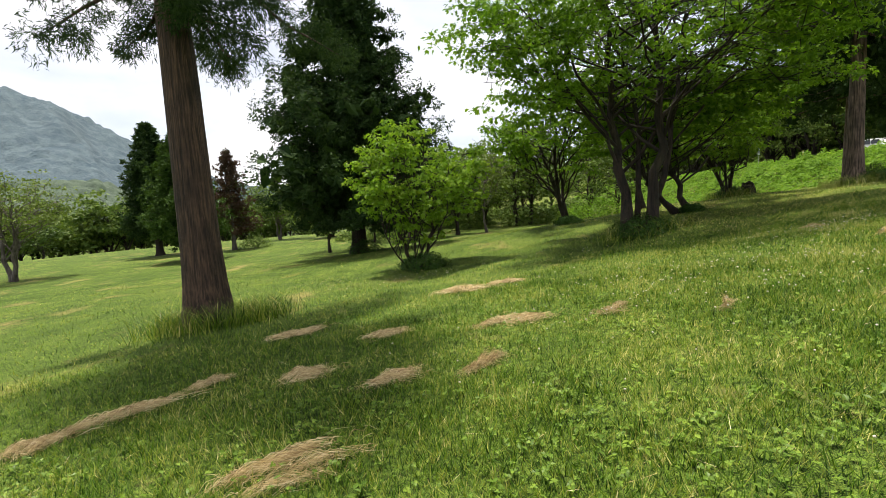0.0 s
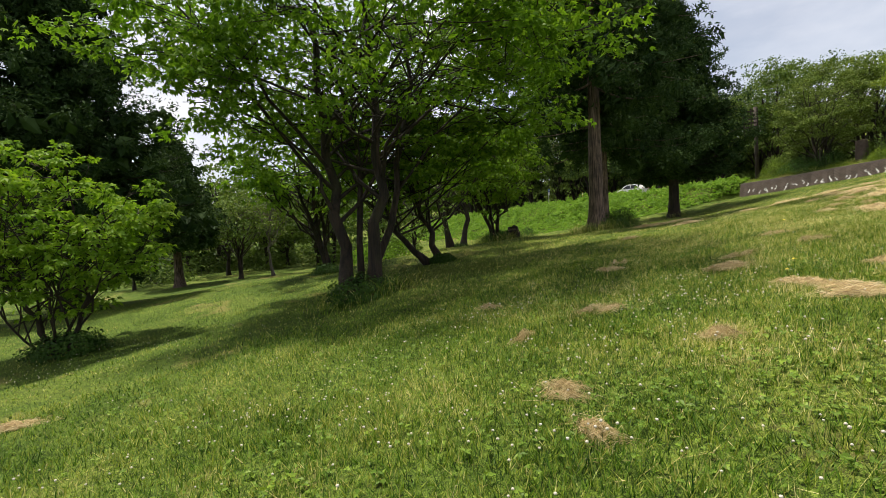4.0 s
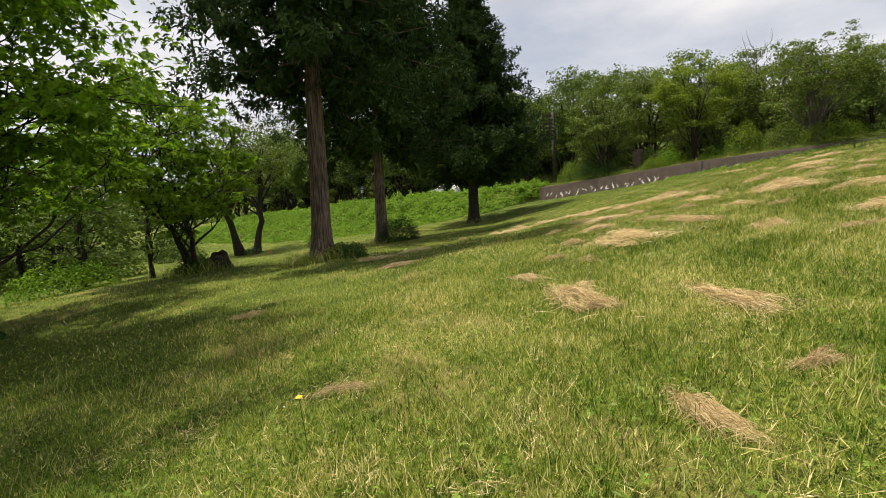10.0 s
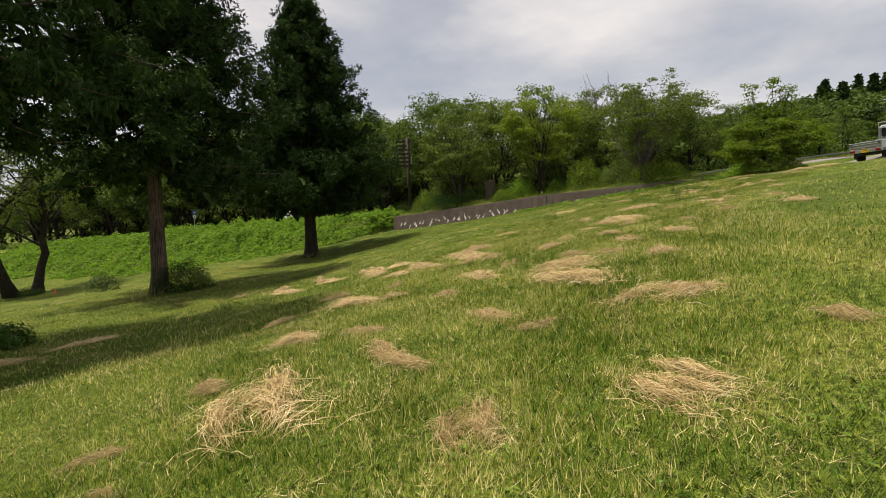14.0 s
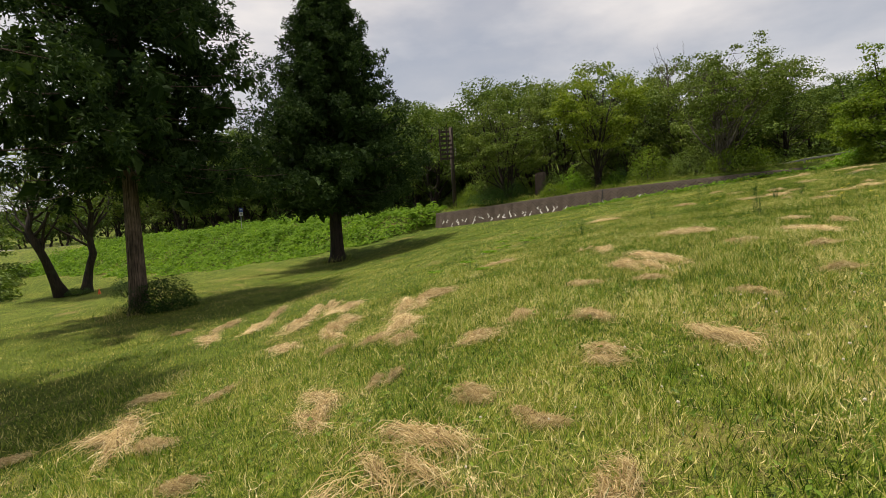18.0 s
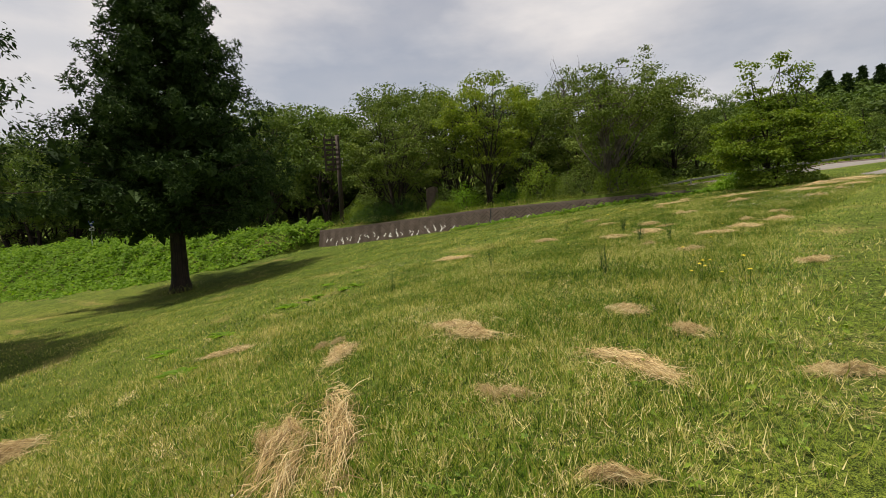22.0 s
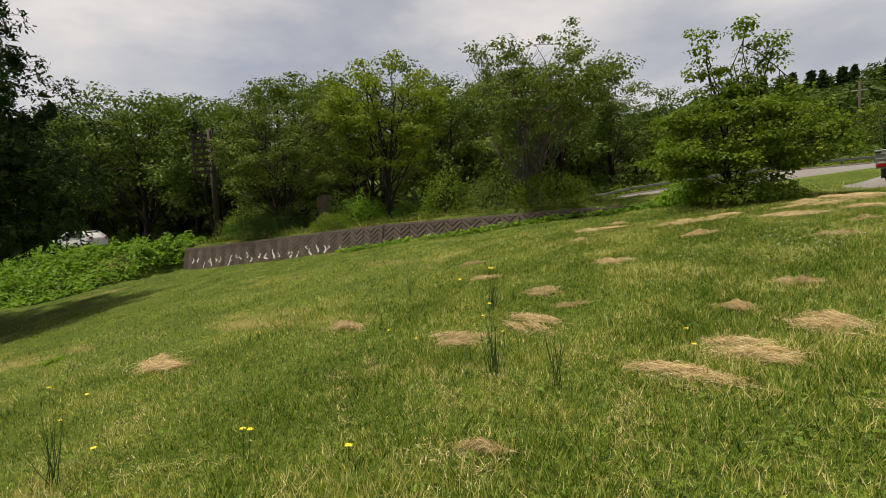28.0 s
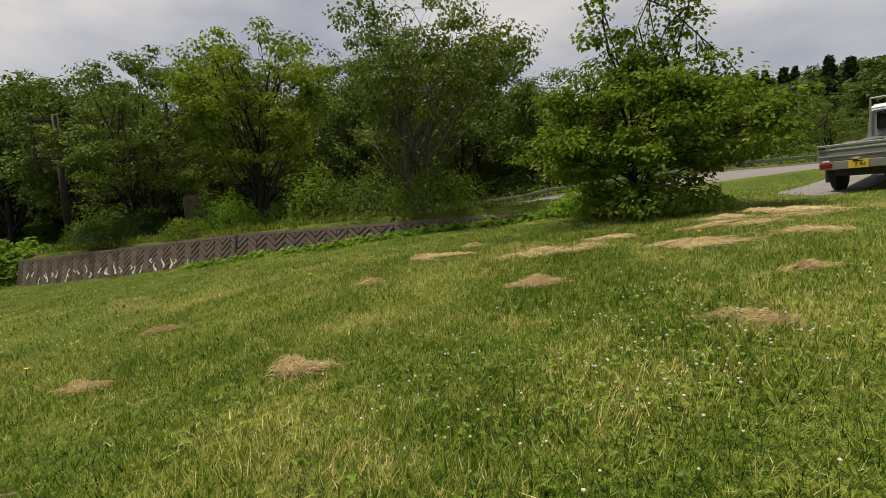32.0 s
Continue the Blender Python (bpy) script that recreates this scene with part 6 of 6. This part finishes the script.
    v, f = spikes(p, unit(np.stack([np.cos(a), np.sin(a), r.normal(0, 0.15, len(a))], -1)), r.uniform(0.04, 0.11, len(a)), np.full(len(a), 0.0026), r)
    stuff("hay_wisps", mesh_of("hay_wisps", v, f, STRAW), "thin wisps of dry mown grass along the rows", "straw")
    # long grass left standing round the cedar's foot and at tree feet
    ps = []
    for cx, cy, rad, n in ((-3.95, 8.1, 0.85, 2600), (15.75, 18.6, 0.8, 1500), (12.9, 21.8, 0.8, 900), (5.43, 13.3, 0.9, 900), (22.4, 26.8, 0.9, 700), (34.5, 33.7, 0.7, 500)):
        a, d = r.uniform(0, 6.283, n), rad * np.abs(r.normal(0.75, 0.33, n)) + 0.15
        ps.append(np.stack([cx + np.cos(a) * d, cy + np.sin(a) * d], -1))
    xy = np.concatenate(ps)
    p = np.stack([xy[:, 0], xy[:, 1], height(xy[:, 0], xy[:, 1]) - 0.01], -1)
    lean = unit(np.stack([r.normal(0, 0.3, len(p)), r.normal(0, 0.3, len(p)), np.ones(len(p))], -1))
    v, f = blades(p, lean, r.uniform(0.15, 0.55, len(p)), r.uniform(0.006, 0.012, len(p)), r)
    stuff("long_grass", mesh_of("long_grass", v, f, BLADE), "long seeding grass left standing round the trunks", "grass")


grass()


def clover():
    r = np.random.default_rng(104)
    n = 60000
    x, y = r.uniform(-6, 42, n * 4), r.uniform(-4, 16, n * 4)
    d = near_path(x, y)
    start = smooth(12, 4, x)
    dark = np.exp(-((x - 38.8) / 1.6) ** 2 - ((y - 8.0) / 1.1) ** 2)
    much = np.clip(0.8 * start + 0.22 + 1.2 * dark, 0, 1) * np.exp(-(d / 5.5) ** 2) * (clumpiness(x, y, 1.4, 21) ** 1.3)
    ok = np.flatnonzero(r.random(len(x)) < much)[:n * 3 // 4]
    x, y = x[ok], y[ok]
    base = np.stack([x, y, height(x, y) + r.uniform(0.02, 0.075, len(x)) + 0.035 * (x > 35)], -1)
    up = unit(np.array([0, 0, 1.0]) + r.normal(0, 0.35, base.shape))
    turn = r.uniform(0, 6.283, len(x))
    size = r.uniform(0.012, 0.026, len(x))
    vs, fs, gone = [], [], 0
    for k in range(3):
        a = turn + k * 2.094
        v, f = leaves(base, up, np.stack([np.cos(a), np.sin(a), 0 * a], -1), size, size * 0.95, 0.12)
        vs.append(v)
        fs.append(f + gone)
        gone += len(v)
    stuff("clover", mesh_of("clover", np.concatenate(vs), np.concatenate(fs), CLOVER), "low green clover leaves among the grass", "clover")
    # broad-leaved lawn weeds, in rosettes
    m = 5200
    x, y = r.uniform(-5, 40, m * 6), r.uniform(-3, 13, m * 6)
    much = np.exp(-(near_path(x, y) / 4.5) ** 2) * clumpiness(x, y, 0.9, 22) ** 2 * (0.3 + 0.7 * smooth(14, 2, x))
    ok = np.flatnonzero(r.random(len(x)) < much)[:m]
    x, y = np.repeat(x[ok], 5), np.repeat(y[ok], 5)
    p = np.stack([x, y, height(x, y) + 0.02 + r.uniform(0, 0.04, len(x))], -1)
    a = r.uniform(0, 6.283, len(x))
    ln = r.uniform(0.022, 0.045, len(x)) * (1 + 0.25 * smooth(11, 5, x))
    out = np.stack([np.cos(a), np.sin(a), 0.25 + 0 * a], -1)
    stuff("lawn_weeds", mesh_of("lawn_weeds", *leaves(p, unit(np.array([0, 0, 1.0]) + r.normal(0, 0.3, p.shape)), out, ln, ln * 0.55, 0.1, 0.1), CLOVER),
          "broad-leaved weeds among the grass", "weeds")


clover()


def clover_flowers():
    """White heads: small faceted balls on thin stalks."""
    r = np.random.default_rng(105)
    x, y = r.uniform(-6, 44, 60000), r.uniform(-3, 24, 60000)
    patch = (2.0 * np.exp(-((x - 5.2) / 3.2) ** 2 - ((y - 5.7) / 1.9) ** 2) + 0.9 * np.exp(-((x + 1) / 4) ** 2 - ((y - 12) / 1.8) ** 2) + 0.5 * np.exp(-((x - 4) / 3) ** 2 - ((y - 4) / 1.6) ** 2)
             + 3.0 * np.exp(-((x - 38.6) / 1.2) ** 2 - ((y - 7.9) / 1.0) ** 2) + 0.45 * np.exp(-((x - 22.5) / 3) ** 2 - ((y - 7.0) / 1.4) ** 2)
             + 0.7 * np.exp(-((x - 30) / 4) ** 2 - ((y - 15.5 - 0.25 * (x - 30)) / 0.9) ** 2) + 0.7 * np.exp(-((x - 27.5) / 3.5) ** 2 - ((y - 18) / 1.0) ** 2))
    ok = np.flatnonzero(r.random(len(x)) < 0.75 * patch * clumpiness(x, y, 0.8, 31) + 0.0006)[:7000]
    x, y = x[ok], y[ok]
    z = height(x, y)
    bm = bmesh.new()
    bmesh.ops.create_icosphere(bm, subdivisions=1, radius=1)
    ball = np.array([v.co for v in bm.verts])
    tri = np.array([[v.index for v in f.verts] for f in bm.faces])
    bm.free()
    tall, size = r.uniform(0.09, 0.15, len(x)), r.uniform(0.0060, 0.0095, len(x))
    v = np.stack([x, y, z + tall], -1)[:, None] + ball[None] * size[:, None, None] * (1, 1, 0.85)
    f = tri[None] + (np.arange(len(x)) * len(ball))[:, None, None]
    stuff("clover_flowers", mesh_of("clover_flowers", v.reshape(-1, 3), f.reshape(-1, 3), PETAL, True), "small white clover flower heads in the grass", "flowers")
    lean = unit(np.stack([r.normal(0, 0.1, len(x)), r.normal(0, 0.1, len(x)), np.ones(len(x))], -1))
    bv, bf = blades(np.stack([x, y, z - 0.01], -1), lean, tall, np.full(len(x), 0.003), r, 0.0)
    stuff("clover_stalks", mesh_of("clover_stalks", bv, bf, RUSH), "thin green clover stalks", "stalks")


clover_flowers()


# ---- raked hay ----
def hay_mesh(seed):
    """Combed straws in a few overlapping wisps, arched over the grass; one unit long, scaled where it is laid."""
    r = np.random.default_rng(seed)
    wisps = r.integers(3, 6)
    n = 760
    w = r.integers(0, wisps, n)
    at_u, at_v = r.uniform(-0.34, 0.34, wisps), r.normal(0, 0.14, wisps)
    head, fat, lot = r.normal(0, 0.35, wisps), r.uniform(0.015, 0.065, wisps), r.uniform(0.3, 1.0, wisps)
    stray = r.random(n) < 0.30
    along, across = r.normal(0, 0.19, n) * (1 + 0.6 * stray), r.normal(0, 1, n) * fat[w] * (1 + 1.2 * stray)
    u = at_u[w] + along * np.cos(head[w]) - across * np.sin(head[w])
    side = at_v[w] + along * np.sin(head[w]) + across * np.cos(head[w])
    heap = np.exp(-(across / fat[w]) ** 2 * 0.5 - (along / 0.24) ** 2)
    z = 0.015 * ~stray + heap * lot[w] * r.uniform(0.1, 1.0, n) * 0.055 + 0.014
    bow = r.normal(0, 0.30, wisps)
    a = head[w] + bow[w] * along / 0.2 + r.normal(0, 0.26, n) + stray * r.uniform(-1.5, 1.5, n)
    ln = r.uniform(0.14, 0.46, n)
    way = np.stack([np.cos(a), np.sin(a), r.normal(0, 0.08, n)], -1) * ln[:, None]
    mid = np.stack([u, side, z], -1)
    sag = np.stack([0 * u, r.normal(0, 0.03, n), r.uniform(0.0, 0.035, n)], -1)
    ws = np.stack([-np.sin(a), np.cos(a), 0 * a], -1) * r.uniform(0.0012, 0.0030, n)[:, None]
    h = np.stack([0 * a, 0 * a, r.uniform(0.002, 0.004, n)], -1)
    p0, p1, p2 = mid - way / 2, mid + sag, mid + way / 2
    p0[:, 2], p2[:, 2] = np.maximum(p0[:, 2] - 0.02, 0.008), np.maximum(p2[:, 2] - 0.02, 0.008)
    v = np.stack([p0, p1 - ws, p1 + h, p1 + ws, p2], 1).reshape(-1, 3)
    out = []
    for q in range(wisps):
        mine = w == q
        if mine.sum() < 5:
            continue
        f0 = np.arange(mine.sum())[:, None] * 5
        f1 = np.concatenate([f0 + [[0, 1, 2]], f0 + [[0, 2, 3]], f0 + [[4, 2, 1]], f0 + [[4, 3, 2]]])
        out.append(mesh_of("wisp", v.reshape(-1, 5, 3)[mine], f1, STRAW))
    return out


HAY = [hay_mesh(200 + k) for k in range(14)]
hay_count = 0


def hay(x, y, turn, long):
    """A clump of raked dry grass, long metres long, laid along the slope."""
    global hay_count
    hay_count += 1
    long *= 0.98
    z = float(height(x, y))
    dx, dy = (float(height(x + 0.3, y)) - z) / 0.3, (float(height(x, y + 0.3)) - z) / 0.3
    lie = Vector((0, 0, 1)).rotation_difference(Vector((-dx, -dy, 1))).to_matrix().to_4x4()
    wide = 0.75 + 0.30 / max(long, 0.4) + 0.25 * math.sin(hay_count * 2.3)
    m = Matrix.Translation((x, y, z)) @ lie @ Matrix.Rotation(radians(turn), 4, "Z") @ Matrix.Diagonal((long, long * wide * 0.75 if long < 1.2 else 0.85 * wide, 1.0 if long < 0.7 or x > 38 else 1.3, 1))
    heap = thing("hay_clump", m, "long swath of raked dry straw-coloured grass" if long > 1.5 else "small heap of dry straw-coloured mown grass", "hay", "mown hay clumps")
    wisps = HAY[hay_count * 5 % 14]
    for wisp in wisps[:2] if long < 0.36 or x > 40 else wisps:
        tagged(part("wisp", wisp, STRAW, heap), kind="stuff")


hay(21.71, 12.67, 56, 0.70)
hay(22.33, 12.54, 63, 1.00)
hay(22.84, 13.32, 50, 0.87)
hay(24.00, 14.79, 52, 2.40)
hay(22.20, 11.22, -3, 0.45)
hay(22.77, 11.62, 49, 1.07)
hay(23.53, 12.52, 51, 1.30)
hay(24.22, 12.80, -39, 0.72)
hay(22.73, 16.46, 65, 2.25)
hay(23.83, 18.28, 52, 2.02)
hay(22.66, 14.29, 46, 1.12)
hay(23.94, 16.05, 56, 2.40)
hay(21.74, 11.45, -3, 0.35)
hay(22.10, 10.71, 47, 0.44)
hay(22.09, 17.32, 70, 1.92)
hay(22.86, 18.75, 51, 1.38)
hay(22.12, 19.88, 20, 0.37)
hay(24.27, 7.35, -80, 0.35)
hay(23.58, 7.73, -101, 0.35)
hay(-1.96, 6.32, 50, 0.65)
hay(-0.82, 5.45, 29, 0.46)
hay(-1.41, 4.13, 42, 0.43)
hay(-0.46, 3.79, 44, 0.47)
hay(0.27, 3.92, 39, 0.40)
hay(-2.37, 4.47, 38, 0.36)
hay(-0.99, 2.63, 25, 0.63)
hay(-2.81, 3.95, 21, 0.75)
hay(-3.29, 3.58, 51, 0.41)
hay(0.32, 7.77, -48, 1.04)
hay(0.70, 5.09, -1, 0.61)
hay(1.69, 5.00, 18, 0.35)
hay(4.17, 4.08, -82, 0.37)
hay(4.36, 3.34, 19, 0.46)
hay(3.69, 3.64, -7, 0.35)
hay(5.38, 5.07, -53, 0.35)
hay(6.71, 5.22, -13, 0.35)
hay(5.21, 4.41, -77, 0.35)
hay(2.65, 4.45, 34, 0.35)
hay(0.93, 8.27, -16, 0.56)
hay(9.06, 6.99, -29, 0.41)
hay(8.36, 5.58, -112, 0.48)
hay(8.16, 5.01, -93, 0.58)
hay(5.85, 6.31, 21, 0.35)
hay(6.75, 6.41, -34, 0.35)
hay(8.59, 8.63, -67, 0.35)
hay(6.25, 8.25, -62, 0.36)
hay(9.40, 5.37, -73, 0.35)
hay(9.66, 7.25, -18, 0.35)
hay(10.91, 5.77, -106, 0.47)
hay(11.95, 5.35, -116, 0.51)
hay(12.33, 6.09, -111, 0.51)
hay(14.16, 6.71, -124, 0.69)
hay(13.61, 7.70, -62, 0.41)
hay(10.53, 6.88, -30, 0.35)
hay(11.48, 8.09, -63, 0.35)
hay(9.14, 9.11, 25, 0.35)
hay(13.20, 5.89, -39, 0.35)
hay(19.09, 7.00, -64, 0.66)
hay(11.91, 12.16, -13, 0.36)
hay(13.81, 8.16, -122, 1.03)
hay(17.86, 10.45, -103, 0.74)
hay(17.52, 8.64, -110, 0.80)
hay(16.98, 7.47, -129, 0.50)
hay(17.73, 6.70, -112, 0.71)
hay(18.73, 5.79, -107, 0.35)
hay(16.32, 6.39, -90, 0.35)
hay(19.79, 8.32, -123, 1.22)
hay(15.59, 9.05, -74, 0.35)
hay(15.74, 9.82, -55, 0.35)
hay(16.72, 10.27, -90, 0.42)
hay(14.66, 9.38, 57, 0.56)
hay(20.65, 10.02, -115, 0.67)
hay(20.61, 7.37, -129, 0.44)
hay(24.86, 6.41, -105, 0.46)
hay(19.55, 11.38, -102, 1.34)
hay(18.09, 9.66, -83, 0.43)
hay(16.85, 9.45, -112, 1.31)
hay(19.68, 9.98, -56, 0.35)
hay(18.59, 8.41, -99, 0.59)
hay(18.36, 7.75, -76, 0.35)
hay(22.50, 7.75, -121, 0.58)
hay(25.36, 9.42, -131, 1.35)
hay(26.77, 7.99, -128, 0.68)
hay(21.18, 8.75, -92, 0.37)
hay(15.29, 13.46, -56, 0.71)
hay(17.19, 15.87, -28, 0.67)
hay(16.18, 16.05, -57, 0.87)
hay(22.05, 9.52, -40, 0.43)
hay(22.73, 8.73, -114, 0.43)
hay(21.05, 8.12, -93, 0.35)
hay(22.02, 8.32, -74, 0.35)
hay(25.41, 9.94, -108, 0.57)
hay(19.74, 10.89, -51, 0.43)
hay(20.50, 11.53, -8, 0.35)
hay(18.74, 12.39, 0, 0.42)
hay(20.57, 8.58, -93, 0.74)
hay(20.04, 12.61, -70, 0.41)
hay(21.26, 9.84, 4, 0.35)
hay(22.77, 9.50, -10, 0.40)
hay(27.23, 9.72, -114, 0.77)
hay(26.21, 8.60, -94, 0.35)
hay(25.46, 7.70, -90, 0.35)
hay(24.34, 8.93, -88, 0.35)
hay(24.19, 9.72, -77, 0.37)
hay(28.17, 8.51, -74, 0.35)
hay(27.76, 7.90, -113, 0.35)
hay(26.73, 10.95, 48, 0.70)
hay(26.77, 13.32, -62, 0.54)
hay(27.04, 6.92, -73, 0.35)
hay(35.31, 10.25, -111, 0.58)
hay(34.11, 8.63, -120, 0.69)
hay(34.62, 8.26, -123, 0.69)
hay(30.32, 7.05, -101, 0.35)
hay(26.99, 11.39, -5, 0.35)
hay(31.92, 8.72, -77, 0.35)
hay(32.69, 9.55, -94, 0.35)
hay(34.92, 12.55, -105, 0.63)
hay(33.60, 14.64, -107, 1.01)
hay(34.70, 10.93, -74, 0.53)
hay(35.37, 7.86, -125, 0.60)
hay(35.75, 8.34, -88, 0.35)
hay(35.86, 9.96, -94, 0.35)
hay(36.69, 7.90, -81, 0.35)
hay(36.47, 10.59, -82, 0.37)
hay(38.92, 13.03, -70, 0.38)
hay(40.56, 9.05, -93, 0.41)
hay(41.84, 9.62, -105, 0.64)
hay(39.25, 7.29, -100, 0.40)
hay(38.18, 10.05, -79, 0.44)
hay(40.64, 6.80, -99, 0.35)
hay(43.11, 6.31, -124, 0.48)
hay(37.68, 12.02, -85, 0.46)
hay(42.51, 7.77, -55, 1.23)
hay(42.61, 9.08, -96, 0.48)
hay(44.53, 7.19, -96, 0.69)
hay(44.31, 6.18, -91, 0.78)
hay(43.66, 11.30, -98, 0.37)
hay(42.95, 11.70, -108, 0.88)
hay(42.73, 11.31, -107, 1.15)
hay(42.11, 9.32, -71, 0.93)
hay(43.53, 8.71, -86, 0.91)
hay(43.80, 7.13, -81, 0.94)
hay(45.04, 6.33, -135, 1.15)
hay(40.57, 6.81, -83, 0.38)
hay(43.07, 6.21, -98, 0.67)
hay(40.50, 9.01, -71, 0.48)
hay(42.56, 7.75, -72, 0.76)
hay(40.74, 11.56, -38, 0.38)


# ---- flowers, rushes, docks ----
def flower_kind():
    f = thing("dandelion", Matrix.Identity(4), "yellow dandelion-like flower on a thin stalk", "flower", "yellow flowers")
    part("stalk", rod(0.0022, 0.0018, 0.2, sides=6), RUSH, f)
    r = np.random.default_rng(300)
    n = 46
    a, d = r.uniform(0, 6.283, n), r.uniform(0.35, 1.0, n)
    p = np.stack([np.cos(a) * 0.004, np.sin(a) * 0.004, np.full(n, 0.2)], -1)
    out = np.stack([np.cos(a), np.sin(a), 0.75 - 0.6 * d], -1)
    v, t = leaves(p, unit(np.array([0, 0, 1.0]) + 0.01 * out), out, 0.024 * d + 0.004, np.full(n, 0.008), 0.1)
    v[:, 2] += 0.012 * (1 - np.clip(np.hypot(v[:, 0], v[:, 1]) / 0.024, 0, 1))
    part("petals", mesh_of("petals", v, t, POLLEN), POLLEN, f, "bright yellow petals")
    return f


first_flower = flower_kind()
flower_count = 0


def flower(x, y, tall=0.2):
    global flower_count
    flower_count += 1
    m = pose(*on_ground(x, y, 0.01), 6 * math.sin(flower_count * 3), 6 * math.cos(flower_count * 5), flower_count * 77)
    k = tall / 0.2
    ob = first_flower if flower_count == 1 else copy_thing(first_flower, m)
    if flower_count == 1:
        ob.matrix_basis = m
    ob.scale = (1.0, 1.0, k)


flower(29.64, 8.20, 0.12)
flower(29.61, 8.07, 0.17)
flower(29.45, 8.07, 0.22)
flower(29.34, 8.04, 0.27)
flower(29.43, 7.87, 0.12)
flower(29.25, 7.59, 0.17)
flower(32.31, 11.05, 0.22)
flower(32.22, 10.86, 0.27)
flower(32.45, 10.24, 0.12)
flower(32.10, 13.39, 0.17)
flower(32.39, 14.64, 0.22)
flower(32.35, 13.64, 0.27)
flower(31.96, 12.35, 0.12)
flower(34.59, 10.25, 0.17)
flower(34.87, 10.63, 0.22)
flower(35.17, 10.72, 0.27)
flower(38.33, 13.66, 0.12)
flower(34.25, 11.04, 0.17)
flower(34.32, 11.47, 0.22)
flower(37.60, 14.08, 0.27)
flower(37.70, 13.23, 0.12)
flower(37.61, 12.98, 0.17)
flower(39.47, 17.55, 0.22)
flower(44.18, 13.52, 0.27)
flower(41.41, 12.52, 0.12)
flower(43.04, 8.12, 0.17)
flower(41.29, 7.43, 0.22)
flower(41.95, 7.62, 0.27)
flower(41.46, 8.18, 0.12)
flower(40.83, 12.54, 0.17)
flower(43.82, 13.61, 0.22)
flower(30.65, 8.50, 0.27)
flower(30.37, 8.13, 0.12)
flower(30.49, 8.33, 0.17)
flower(29.83, 7.74, 0.22)
flower(11.03, 7.64, 0.27)
flower(8.64, 5.91, 0.12)
flower(34.38, 8.62, 0.17)
flower(31.83, 8.37, 0.22)
flower(33.65, 5.66, 0.27)
flower(34.90, 8.71, 0.12)
flower(8.96, 6.07, 0.17)
flower(35.88, 11.05, 0.50)
flower(35.80, 10.93, 0.52)
flower(35.45, 11.25, 0.46)


def rush_tuft(x, y, seed, tall=0.48, n=13):
    r = np.random.default_rng(seed)
    t = thing("rush_tuft", pose(*on_ground(x, y, 0.01)), "tuft of tall thin dark green rushes", "rushes", "rush tufts")
    pieces = []
    for _ in range(n):
        a, d = r.uniform(0, 6.283), r.uniform(0.01, 0.05)
        foot = np.array([math.cos(a) * d, math.sin(a) * d, 0])
        top = foot + np.array([r.normal(0, 0.07), r.normal(0, 0.07), tall * r.uniform(0.5, 1.1)])
        pieces.append(tube(line_to(foot, top, r, 0.03, 4), (0.0024, 0.0022, 0.0018, 0.0008), 4))
    tagged(part("stem_work", mesh_of("stem_work", *joined(pieces), RUSH, True), RUSH, t), kind="stuff")


rush_tuft(30.42, 9.48, 400)
rush_tuft(29.89, 13.27, 401)
rush_tuft(34.01, 10.06, 402)
rush_tuft(33.88, 10.01, 403)
rush_tuft(35.85, 11.01, 404)
rush_tuft(33.79, 9.45, 405)
rush_tuft(35.74, 10.98, 406)
rush_tuft(36.51, 12.84, 407)
rush_tuft(31.66, 12.23, 408)
rush_tuft(30.83, 9.66, 409)


def dock(x, y, seed, size=0.3):
    r = np.random.default_rng(seed)
    t = thing("dock_plant", pose(*on_ground(x, y)), "broad-leaved dock plant in the grass", "weed", "dock plants")
    n = 16
    a = r.uniform(0, 6.283, n)
    out = np.stack([np.cos(a), np.sin(a), r.uniform(0.2, 1.2, n)], -1)
    ln = size * r.uniform(0.6, 1.2, n)
    part("leaves", mesh_of("leaves", *leaves(np.zeros((n, 3)), unit(np.array([0, 0, 1.0]) - 0.2 * out * (1, 1, 0)), unit(out), ln, ln * 0.32, 0.15, 0.15), WEED), WEED, t)


dock(30.39, 16.16, 450)
dock(30.82, 15.72, 451)
dock(31.65, 17.40, 452)
dock(26.00, 12.98, 453)
dock(26.71, 15.31, 454)
dock(30.09, 16.01, 455)
dock(27.51, 14.95, 456)
dock(29.57, 16.16, 457)
dock(29.64, 16.16, 458)
dock(31.06, 15.56, 459)
dock(33.68, 18.57, 460)
